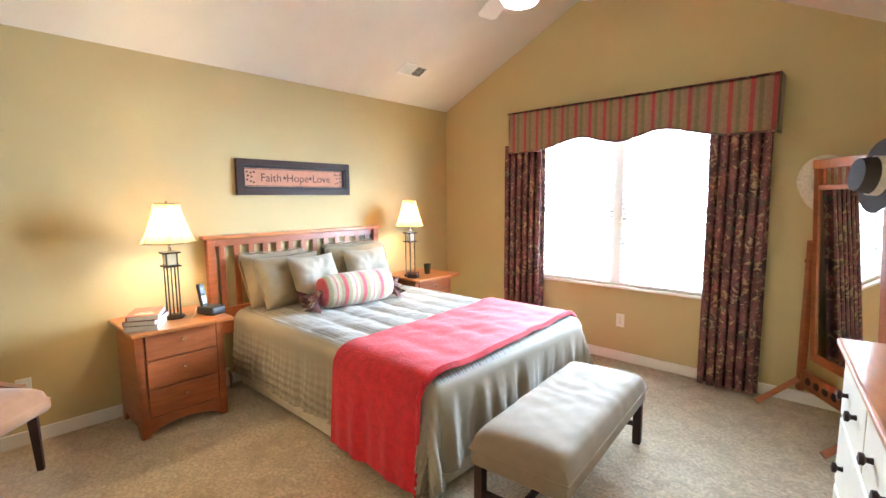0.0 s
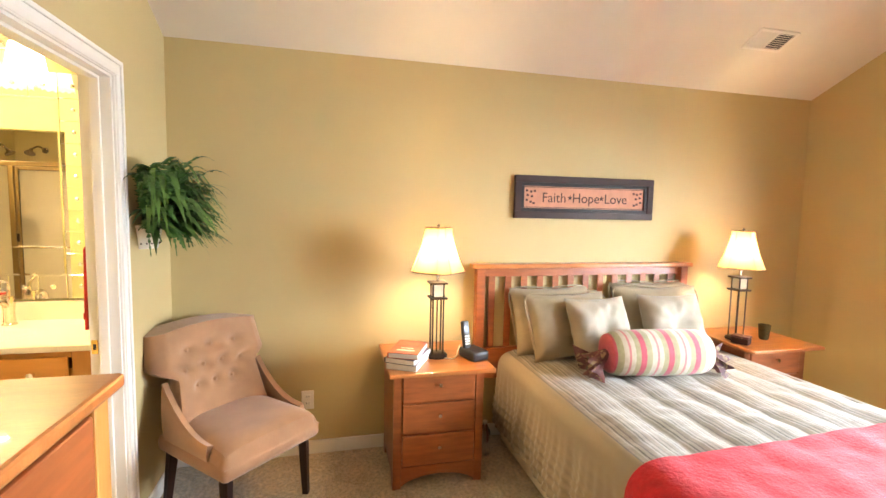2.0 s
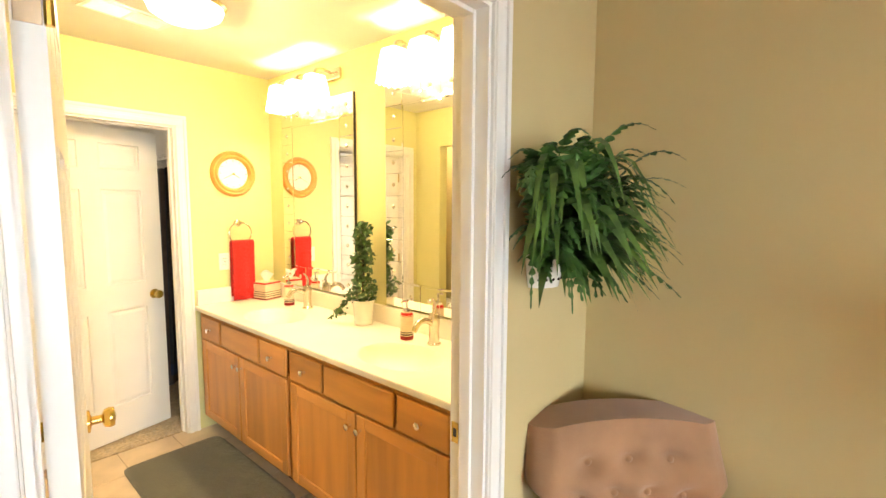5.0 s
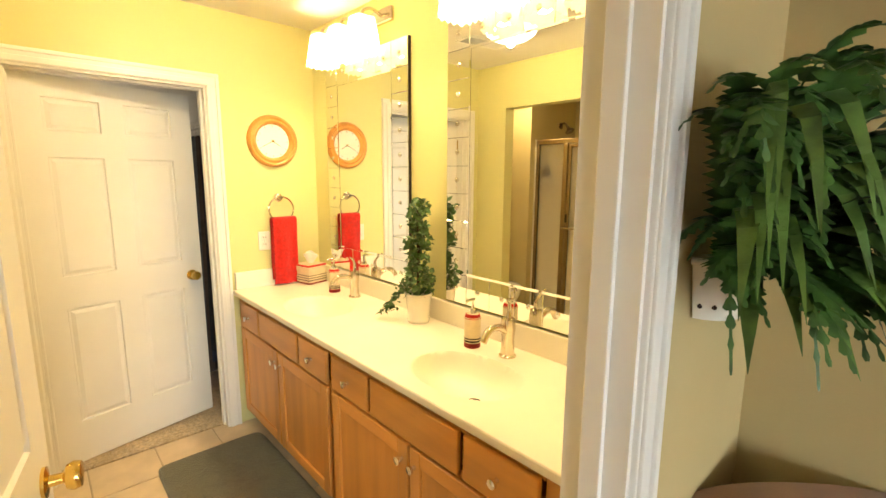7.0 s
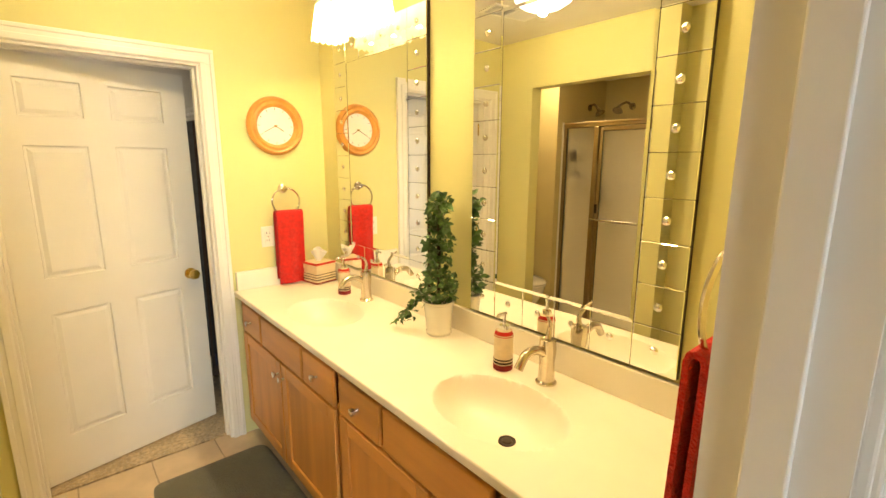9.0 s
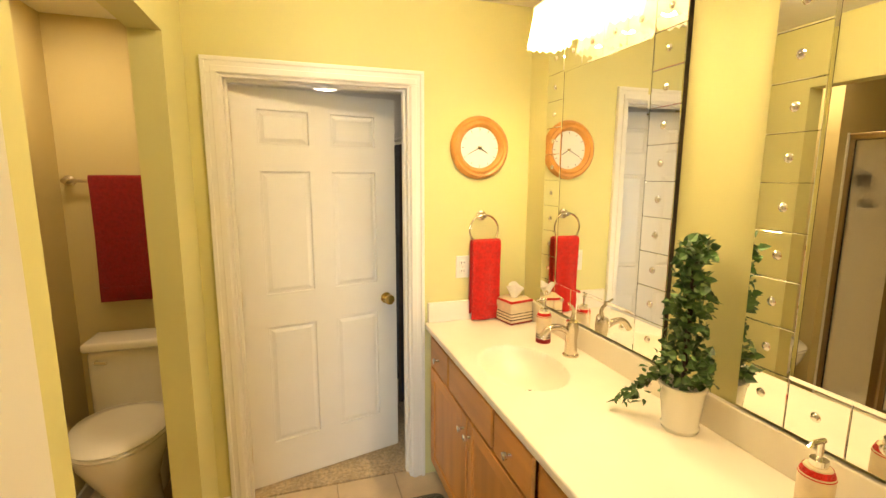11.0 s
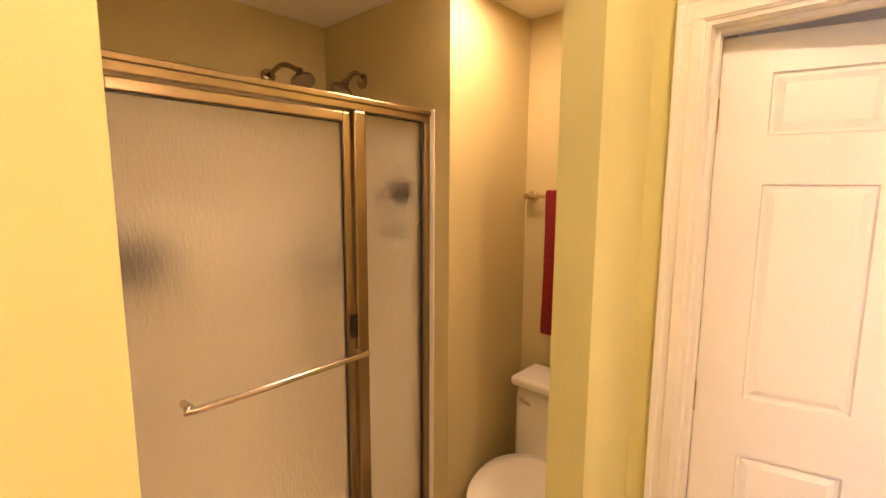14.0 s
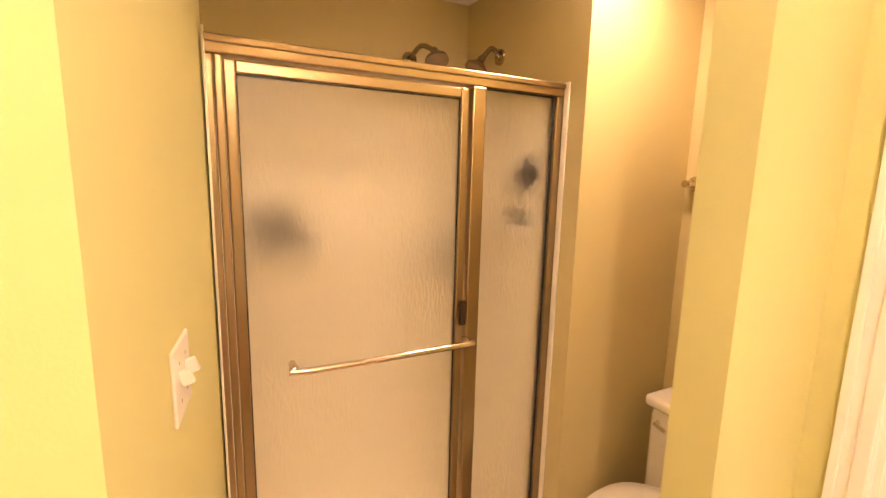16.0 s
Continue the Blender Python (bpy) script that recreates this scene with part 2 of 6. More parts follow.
M_BLACKPLASTIC = material("black_plastic", (0.018, 0.018, 0.02), 0.4, vary=0.2, scale=30)
M_PAPER = material("page_paper", (0.75, 0.72, 0.66), 0.9, vary=0.1, scale=200, stretch=(0.05, 0.05, 1))
M_SHADE = shade_cloth("lamp_shade_cloth", (0.32, 0.235, 0.12), 0.7)
M_FROST = shade_cloth("frosted_glass_shade", (0.95, 0.88, 0.72), 0.6)
M_BLIND = shade_cloth("white_blind", (0.86, 0.86, 0.84), 0.35)
M_SHOWERGLASS = glass("obscure_shower_glass", (0.96, 0.93, 0.86), 0.30, bump=0.3, scale=130, stretch=(1, 1, 0.3))
M_PANE = glass("window_glass", (1, 1, 1), 0.0)
M_SHOWERWALL = material("cream_shower_surround", (0.84, 0.78, 0.64), 0.25, vary=0.03, scale=3)
M_DIFFUSER = glowing("lit_diffuser", (1.0, 0.93, 0.80), 9.0)
M_OUTSIDE = glowing("bright_sky_backdrop", (0.92, 0.96, 1.0), 6.0)


# ---- builders ----
def part(name, bm, mat, parent=None, label="", smooth=False):
    bmesh.ops.recalc_face_normals(bm, faces=bm.faces)
    me = bpy.data.meshes.new(name)
    bm.to_mesh(me)
    bm.free()
    me.materials.append(mat)
    if smooth:
        me.polygons.foreach_set("use_smooth", [True] * len(me.polygons))
        me.set_sharp_from_angle(angle=radians(40))
    ob = new(name, me)
    if parent is not None:
        ob.parent = parent
    if label:
        ob["label"] = label
    return ob


def thing(name, m, label, category, group="", kind=""):
    ob = new(name)
    ob.matrix_basis = m
    ob.empty_display_size = 0.1
    return tagged(ob, label, category, group, kind)


def structure(name, bm, mat, label, category, smooth=False):
    return tagged(part(name, bm, mat, smooth=smooth), label, category, kind="structure")


def box(lo, hi, bevel=0.0, bm=None, seg=2):
    bm = bm or bmesh.new()
    c = [(a + b) / 2 for a, b in zip(lo, hi)]
    s = [abs(b - a) for a, b in zip(lo, hi)]
    made = bmesh.ops.create_cube(bm, size=1.0, matrix=Matrix.Translation(c) @ Matrix.Diagonal((*s, 1)))
    if bevel:
        edges = {e for v in made["verts"] for e in v.link_edges}
        bmesh.ops.bevel(bm, geom=list(edges), offset=min(bevel, min(s) * 0.45), segments=seg, affect="EDGES", profile=0.5)
    return bm


def prism(points, axis, a, b, bm=None):
    """A flat outline swept along an axis: points are the two other coordinates in order."""
    bm = bm or bmesh.new()

    def at(p, d):
        q = list(p)
        q.insert(axis, d)
        return q
    lo = [bm.verts.new(at(p, a)) for p in points]
    hi = [bm.verts.new(at(p, b)) for p in points]
    bm.faces.new(lo)
    bm.faces.new(hi)
    n = len(points)
    for i in range(n):
        bm.faces.new((lo[i], lo[(i + 1) % n], hi[(i + 1) % n], hi[i]))
    return bm


def lathe(profile, seg=24, at=(0, 0, 0), bm=None, m=None):
    """A profile of (radius, height) turned about the upright axis."""
    bm = bm or bmesh.new()
    m = m or Matrix.Translation(at)
    rings = []
    for r, z in profile:
        if r < 1e-5:
            rings.append([bm.verts.new(m @ Vector((0, 0, z)))])
        else:
            rings.append([bm.verts.new(m @ Vector((r * math.cos(2 * math.pi * k / seg), r * math.sin(2 * math.pi * k / seg), z))) for k in range(seg)])
    for r0, r1 in zip(rings, rings[1:]):
        for k in range(seg):
            k2 = (k + 1) % seg
            if len(r0) == 1 and len(r1) > 1:
                bm.faces.new((r0[0], r1[k], r1[k2]))
            elif len(r1) == 1 and len(r0) > 1:
                bm.faces.new((r0[k], r0[k2], r1[0]))
            elif len(r0) > 1:
                bm.faces.new((r0[k], r0[k2], r1[k2], r1[k]))
    return bm


def tube(points, radius, seg=10, bm=None, taper=None):
    """A round rod along points, with closed ends."""
    bm = bm or bmesh.new()
    pts = [Vector(p) for p in points]
    rings = []
    up = Vector((0.13, 0.31, 0.94))
    for i, p in enumerate(pts):
        d = (pts[min(i + 1, len(pts) - 1)] - pts[max(i - 1, 0)]).normalized()
        side = d.cross(up)
        side = side.normalized() if side.length > 1e-4 else Vector((1, 0, 0))
        other = d.cross(side)
        r = radius * (taper[i] if taper else 1)
        rings.append([bm.verts.new(p + r * (math.cos(2 * math.pi * k / seg) * side + math.sin(2 * math.pi * k / seg) * other)) for k in range(seg)])
    for a, b in zip(rings, rings[1:]):
        for k in range(seg):
            bm.faces.new((a[k], a[(k + 1) % seg], b[(k + 1) % seg], b[k]))
    bm.faces.new(rings[0])
    bm.faces.new(rings[-1])
    return bm


def grid(fn, nu, nv, bm=None, close=False):
    """A sheet of nu by nv cells through fn(u, v) with u and v from 0 to 1."""
    bm = bm or bmesh.new()
    vs = [[bm.verts.new(fn(i / nu, j / nv)) for j in range(nv + 1)] for i in range(nu + 1)]
    for i in range(nu):
        for j in range(nv):
            bm.faces.new((vs[i][j], vs[i + 1][j], vs[i + 1][j + 1], vs[i][j + 1]))
    return bm


def thicken(bm, d):
    bmesh.ops.recalc_face_normals(bm, faces=bm.faces)
    bmesh.ops.solidify(bm, geom=list(bm.faces), thickness=d)
    return bm


def shell(bm, d):
    """Cloth of thickness d: a second skin along the averaged normals, joined round the rim."""
    bmesh.ops.remove_doubles(bm, verts=bm.verts, dist=0.0006)
    bmesh.ops.recalc_face_normals(bm, faces=bm.faces)
    bm.normal_update()
    old, rim = list(bm.faces), [e for e in bm.edges if e.is_boundary]
    under = {v: bm.verts.new(v.co - v.normal * d) for v in list(bm.verts)}
    for f in old:
        bm.faces.new([under[v] for v in reversed(f.verts)])
    for e in rim:
        a, b = e.verts
        bm.faces.new((a, b, under[b], under[a]))
    bmesh.ops.recalc_face_normals(bm, faces=bm.faces)
    return bm


def moved(bm, m):
    bmesh.ops.transform(bm, matrix=m, verts=bm.verts)
    return bm


def bend(points, steps=6):
    """Smooth points between given ones."""
    pts = [Vector(p) for p in points]
    out = []
    for i in range(len(pts) - 1):
        p0, p1, p2, p3 = pts[max(i - 1, 0)], pts[i], pts[i + 1], pts[min(i + 2, len(pts) - 1)]
        for k in range(steps):
            t = k / steps
            out.append(0.5 * ((2 * p1) + (p2 - p0) * t + (2 * p0 - 5 * p1 + 4 * p2 - p3) * t * t + (3 * p1 - p0 - 3 * p2 + p3) * t ** 3))
    return out + [pts[-1]]


# ---- structure: bedroom ----
structure("floor", box((XW - 0.1, YS - 0.06, -0.1), (XE + 0.1, YN + 0.1, 0.0)), M_CARPET, "beige cut pile carpet across the bedroom floor", "floor")
structure("wall_west", box((XW - 0.10, YS - 0.06, 0.0), (XW, YN + 0.1, EAVE + 0.1)), M_WALL, "tan painted wall behind the bed", "wall")
structure("wall_east", box((XE, YS - 0.06, 0.0), (XE + 0.1, YN + 0.1, RIDGE_Z)), M_WALL, "plain tan painted bedroom wall", "wall")


def roof_z(x):
    return EAVE + SLOPE * (x - XW) if x < RIDGE_X else RIDGE_Z - 0.505 * (x - RIDGE_X)


WX0, WX1, WZ0, WZ1 = -2.36, -0.79, 0.665, 2.08   # window opening
bm = box((XW - 0.1, YN, 0.0), (WX0, YN + 0.14, 2.38))
box((WX1, YN, 0.0), (XE + 0.1, YN + 0.14, 2.38), bm=bm)
box((WX0, YN, 0.0), (WX1, YN + 0.14, WZ0), bm=bm)
box((WX0, YN, WZ1), (WX1, YN + 0.14, 2.38), bm=bm)
prism([(XW - 0.1, 2.38), (XE + 0.1, 2.38), (RIDGE_X, RIDGE_Z + 0.05)], 1, YN, YN + 0.14, bm=bm)
structure("wall_north", bm, M_WALL, "tan painted gable wall with the bedroom window", "wall")

BX0, BX1, BZ = -2.935, -2.03, 2.035       # bathroom doorway
bm = box((XW - 0.1, YSB, 0.0), (BX0, YS, 2.38))
box((BX1, YSB, 0.0), (XE + 0.1, YS, 2.38), bm=bm)
box((BX0, YSB, BZ), (BX1, YS, 2.38), bm=bm)
prism([(XW - 0.1, 2.38), (XE + 0.1, 2.38), (RIDGE_X, RIDGE_Z + 0.05)], 1, YSB, YS, bm=bm)
structure("wall_south", bm, M_WALL, "tan painted wall with the doorway to the bathroom", "wall")
bm = prism([(XW - 0.15, roof_z(XW - 0.15)), (RIDGE_X, RIDGE_Z), (XE + 0.15, roof_z(XE + 0.15)), (XE + 0.15, roof_z(XE + 0.15) + 0.1), (RIDGE_X, RIDGE_Z + 0.1), (XW - 0.15, roof_z(XW - 0.15) + 0.1)], 1, YSB, YN + 0.14)
structure("ceiling", bm, M_CEIL, "off-white vaulted bedroom ceiling", "ceiling")


def baseboard(name, lo, hi):
    bm = box(lo, hi, 0.006)
    structure(name, bm, M_TRIM, "white painted baseboard along the wall", "baseboard")


baseboard("baseboard", (XW, YS, 0.0), (XW + 0.014, YN, 0.085))
baseboard("baseboard", (XW + 0.014, YN - 0.014, 0.0), (XE, YN, 0.085))
baseboard("baseboard", (XW + 0.014, YS, 0.0), (BX0 - 0.07, YS + 0.014, 0.085))
baseboard("baseboard", (BX1 + 0.07, YS, 0.0), (XE, YS + 0.014, 0.085))


def casing(name, x0, x1, top, y, out, w=0.07):
    """Moulded door casing on a wall that faces along y; out is the side it stands proud to."""
    t = tagged(thing(name, Matrix(), "white painted moulded door casing", "door casing"), kind="structure")
    for a, b, c in ((0.0, w, 0.012), (0.004, w * 0.45, 0.018), (w * 0.72, w * 0.98, 0.020)):
        bm = box((x0 - b, y, 0.0), (x0 - a, y + out * c, top + a), 0.003)
        part("casing_side", bm, M_TRIM, t)
        bm = box((x1 + a, y, 0.0), (x1 + b, y + out * c, top + a), 0.003)
        part("casing_side", bm, M_TRIM, t)
        bm = box((x0 - b, y, top + a), (x1 + b, y + out * c, top + b), 0.003)
        part("casing_head", bm, M_TRIM, t)
    return t


def jamb(name, x0, x1, top, y0, y1):
    bm = box((x0, y0, 0.0), (x0 + 0.016, y1, top))
    box((x1 - 0.016, y0, 0.0), (x1, y1, top), bm=bm)
    box((x0 + 0.016, y0, top - 0.016), (x1 - 0.016, y1, top), bm=bm)
    ym = (y0 + y1) / 2
    box((x0 + 0.016, ym - 0.018, 0.0), (x0 + 0.028, ym + 0.018, top - 0.016), 0.002, bm=bm)
    box((x1 - 0.028, ym - 0.018, 0.0), (x1 - 0.016, ym + 0.018, top - 0.016), 0.002, bm=bm)
    box((x0 + 0.028, ym - 0.018, top - 0.028), (x1 - 0.028, ym + 0.018, top - 0.016), 0.002, bm=bm)
    return structure(name, bm, M_TRIM, "white painted door jamb with a stop", "door jamb")


jamb("door_jamb_1", BX0, BX1, BZ, YSB - 0.001, YS + 0.001)
casing("door_casing_1", BX0 + 0.006, BX1 - 0.006, BZ - 0.006, YS, 1)

t = thing("strike_plate", pose(BX0 + 0.016, YSB + 0.016, 0.905), "brass strike plate on the white jamb", "strike plate")
part("plate", box((0.0, -0.012, -0.03), (0.0018, 0.012, 0.03), 0.0006), M_BRASS, t)
part("latch_hole", box((0.0018, -0.006, -0.012), (0.0021, 0.006, 0.012)), M_BLACKPLASTIC, t)

# ---- structure: bathroom, toilet room and closet ----
CX0, CX1, CZ = -3.065, -2.235, 2.030       # closet doorway
structure("floor_bath", box((XV - 0.1, YC - 0.06, -0.1), (-0.60, YSB + 0.06, -0.006)), M_GROUT, "grout bed under the beige bathroom tiles", "floor")
structure("floor_toilet", box((XP - 0.02, -3.62, -0.1), (-1.36, YC - 0.06, -0.006)), M_GROUT, "grout bed under the toilet room tiles", "floor")
structure("floor_closet", box((XV - 0.1, -5.8, -0.1), (XP - 0.02, YC - 0.06, 0.004)), M_CARPET, "beige carpet on the closet floor", "floor")
structure("wall_vanity", box((XV - 0.1, -5.8, 0.0), (XV, YSB, BATH_Z + 0.1)), M_BATHWALL, "yellow painted bathroom wall behind the vanity", "wall")
bm = box((XV, YCB, 0.0), (CX0, YC, BATH_Z))
box((CX1, YCB, 0.0), (XPB, YC, BATH_Z), bm=bm)
box((CX0, YCB, CZ), (CX1, YC, BATH_Z), bm=bm)
structure("wall_closet", bm, M_BATHWALL, "yellow painted bathroom wall with the closet door", "wall")
OY0, OY1, OZ = -2.78, -1.858, 2.094        # opening to the toilet room
bm = box((XP, YC, 0.0), (XPB, OY0, BATH_Z))
box((XP, OY0, OZ), (XPB, OY1, BATH_Z), bm=bm)
structure("wall_partition", bm, M_BATHWALL, "yellow painted partition with the opening to the toilet", "wall")
SHY = -1.95                           # shower end of the slightly skewed side wall
structure("wall_toilet_north", prism([(XP, OY1), (-1.345, SHY), (-0.60, SHY), (-0.60, OY1 + 0.11), (XP, OY1 + 0.11)], 2, 0.0, BATH_Z), M_BATHWALL, "yellow painted wall beside the shower", "wall")
structure("wall_recess", box((-1.98, OY1 + 0.11, 0.0), (-1.88, YSB, BATH_Z)), M_BATHWALL, "yellow painted wall behind the open door", "wall")
structure("wall_bath_south", box((XV, YSB - 0.004, 0.0), (BX0, YSB, BATH_Z)), M_BATHWALL, "yellow painted bathroom side of the bedroom wall", "wall")
bm = box((BX1, YSB - 0.004, 0.0), (-1.98, YSB, BATH_Z))
box((BX0, YSB - 0.004, BZ), (BX1, YSB, BATH_Z), bm=bm)
structure("wall_bath_south", bm, M_BATHWALL, "yellow painted bathroom wall above the door", "wall")
XS, SY = -1.46, -3.01                   # corner between shower and toilet
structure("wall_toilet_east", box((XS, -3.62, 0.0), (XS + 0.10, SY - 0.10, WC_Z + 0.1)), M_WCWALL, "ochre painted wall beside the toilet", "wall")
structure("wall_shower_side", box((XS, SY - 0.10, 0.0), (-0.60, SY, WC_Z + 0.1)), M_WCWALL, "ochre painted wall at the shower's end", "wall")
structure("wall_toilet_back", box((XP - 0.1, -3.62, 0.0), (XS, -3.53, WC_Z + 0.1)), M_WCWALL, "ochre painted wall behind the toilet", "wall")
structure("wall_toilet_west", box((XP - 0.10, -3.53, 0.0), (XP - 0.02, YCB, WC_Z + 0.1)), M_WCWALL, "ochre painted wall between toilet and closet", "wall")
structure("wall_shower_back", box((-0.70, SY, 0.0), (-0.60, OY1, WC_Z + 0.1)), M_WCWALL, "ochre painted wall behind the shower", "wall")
structure("ceiling_bath", box((XV, YC, BATH_Z), (-1.88, YSB, BATH_Z + 0.1)), M_CEIL, "off-white bathroom ceiling", "ceiling")
structure("ceiling_toilet", box((XPB, -3.62, WC_Z), (-0.60, OY1, WC_Z + 0.1)), M_CEIL, "off-white toilet room ceiling", "ceiling")
structure("ceiling_toilet", box((XP - 0.1, -3.62, WC_Z), (XPB, YCB, WC_Z + 0.1)), M_CEIL, "off-white ceiling over the toilet", "ceiling")
structure("wall_closet_back", box((XV, -5.8, 0.0), (XP - 0.02, -5.7, BATH_Z)), M_TRIM, "plain white closet wall", "wall")
structure("wall_closet_west", box((XV, -5.7, 0.0), (XV + 0.006, YCB, BATH_Z)), M_TRIM, "plain white closet wall", "wall")
structure("wall_closet_side", box((XP - 0.10, -5.7, 0.0), (XP - 0.02, -3.62, BATH_Z)), M_TRIM, "plain white closet wall", "wall")
structure("ceiling_closet", box((XV, -5.8, BATH_Z), (XP, YCB, BATH_Z + 0.1)), M_CEIL, "off-white closet ceiling", "ceiling")
jamb("door_jamb_2", CX0, CX1, CZ, YCB - 0.001, YC + 0.001)
casing("door_casing_2", CX0 + 0.006, CX1 - 0.006, CZ - 0.006, YC, 1)
baseboard("baseboard", (XP - 0.014, YC, 0.0), (XP, OY0, 0.085))
baseboard("baseboard", (CX1 + 0.07, YC, 0.0), (XP - 0.014, YC + 0.014, 0.085))
baseboard("baseboard", (XS - 0.014, -3.53, 0.0), (XS, SY, 0.085))
baseboard("baseboard", (XP - 0.02, -3.53, 0.0), (XS - 0.014, -3.516, 0.085))


def panel_door(name, m, width, height, label, hinge_sign=1):
    """Six-panel door: local x runs from hinge to latch, y is the thickness, z up."""
    t = thing(name, m, label, "door")
    th = 0.035
    rails = [(0.0, 0.225), (0.842, 1.012), (1.612, 1.738), (height - 0.098, height)]
    st = 0.115
    mid = width / 2
    part("leaf", box((0.002, 0.0105, 0.002), (width - 0.002, th - 0.0105, height - 0.002)), M_TRIM, t)
    for x0, x1 in ((0, st), (mid - 0.055, mid + 0.055), (width - st, width)):
        part("stile", box((x0, 0, 0), (x1, th, height)), M_TRIM, t)
    for z0, z1 in rails:
        part("rail", box((st, 0, z0), (mid - 0.055, th, z1)), M_TRIM, t)
        part("rail", box((mid + 0.055, 0, z0), (width - st, th, z1)), M_TRIM, t)
    for (a, z0), (z1, b) in zip(rails, rails[1:]):
        for x0, x1 in ((st, mid - 0.055), (mid + 0.055, width - st)):
            bm = box((x0 + 0.001, -0.0005, z0 + 0.001), (x1 - 0.001, th + 0.0005, z1 - 0.001))
            for f in [f for f in bm.faces if abs(f.normal.y) > 0.9]:
                bmesh.ops.inset_individual(bm, faces=[f], thickness=0.004, depth=-0.009)
                bmesh.ops.inset_individual(bm, faces=[f], thickness=0.012, depth=0.0)
                bmesh.ops.inset_individual(bm, faces=[f], thickness=0.024, depth=0.008)
            part("panel", bm, M_TRIM, t)
    for s, y in ((-1, 0.0), (1, th)):
        mk = Matrix.Translation((width - 0.065, y, 0.915)) @ Matrix.Rotation(radians(90 * -s), 4, "X")
        part("knob", lathe([(0, 0), (0.031, 0), (0.031, 0.006), (0.012, 0.010), (0.011, 0.032), (0.024, 0.038), (0.029, 0.050), (0.026, 0.062), (0.0, 0.066)], 20, m=mk), M_BRASS, t, "polished brass door knob", smooth=True)
    for z in (0.2, height / 2, height - 0.2):
        part("hinge_leaf", box((-0.0022, 0.003, z - 0.045), (0.0, 0.032, z + 0.045), 0.0008), M_NICKEL, t, "metal hinge leaf")
        part("hinge", tube([(-0.004, -0.004, z - 0.045), (-0.004, -0.004, z + 0.045)], 0.006, 8), M_BRASS, t, "brass hinge")
    return t


tagged(panel_door("door_closet", pose(CX1 - 0.022, YCB + 0.004, 0.012, 0, 0, 180 + 13.5) @ Matrix.Diagonal((1, 1, 1, 1)), 0.812, 1.995, "white six-panel closet door standing slightly open"), kind="structure")
tagged(panel_door("door_bath", pose(BX1 - 0.075, YSB - 0.012, 0.012, 0, 0, -90 - 10.5), 0.83, 2.0, "white six-panel bathroom door standing wide open"), kind="structure")

# ---- window ----
win = tagged(thing("window_1", Matrix(), "bright twin double-hung window with white blinds", "window"), kind="structure")
part("window_sill", box((WX0 - 0.02, YN - 0.03, WZ0 - 0.022), (WX1 + 0.02, YN + 0.12, WZ0), 0.005), M_TRIM, win)
MX = (WX0 + WX1) / 2
for x0, x1 in ((WX0, MX - 0.035), (MX + 0.035, WX1)):
    bm = box((x0, YN + 0.07, WZ0), (x0 + 0.04, YN + 0.12, WZ1), 0.003)
    box((x1 - 0.04, YN + 0.07, WZ0), (x1, YN + 0.12, WZ1), 0.003, bm=bm)
    box((x0 + 0.04, YN + 0.07, WZ0), (x1 - 0.04, YN + 0.12, WZ0 + 0.045), 0.003, bm=bm)
    box((x0 + 0.04, YN + 0.07, WZ1 - 0.045), (x1 - 0.04, YN + 0.12, WZ1), 0.003, bm=bm)
    box((x0 + 0.04, YN + 0.075, 1.30), (x1 - 0.04, YN + 0.115, 1.345), 0.003, bm=bm)
    part("window_frame", bm, M_TRIM, win)
    for z0, z1 in ((WZ0 + 0.045, 1.30), (1.345, WZ1 - 0.045)):
        p = part("pane", box((x0 + 0.04, YN + 0.093, z0), (x1 - 0.04, YN + 0.097, z1)), M_PANE, win)
        p.visible_shadow = False
part("mullion", box((MX - 0.035, YN + 0.06, WZ0), (MX + 0.035, YN + 0.13, WZ1), 0.004), M_TRIM, win)

outside = part("backdrop", box((-9, 9.0, -3), (6, 9.1, 8)), M_OUTSIDE)
tagged(outside, "bright overcast daylight outside the window", "backdrop", kind="structure")

# ---- bedroom things ----
BED_TOP = 0.60


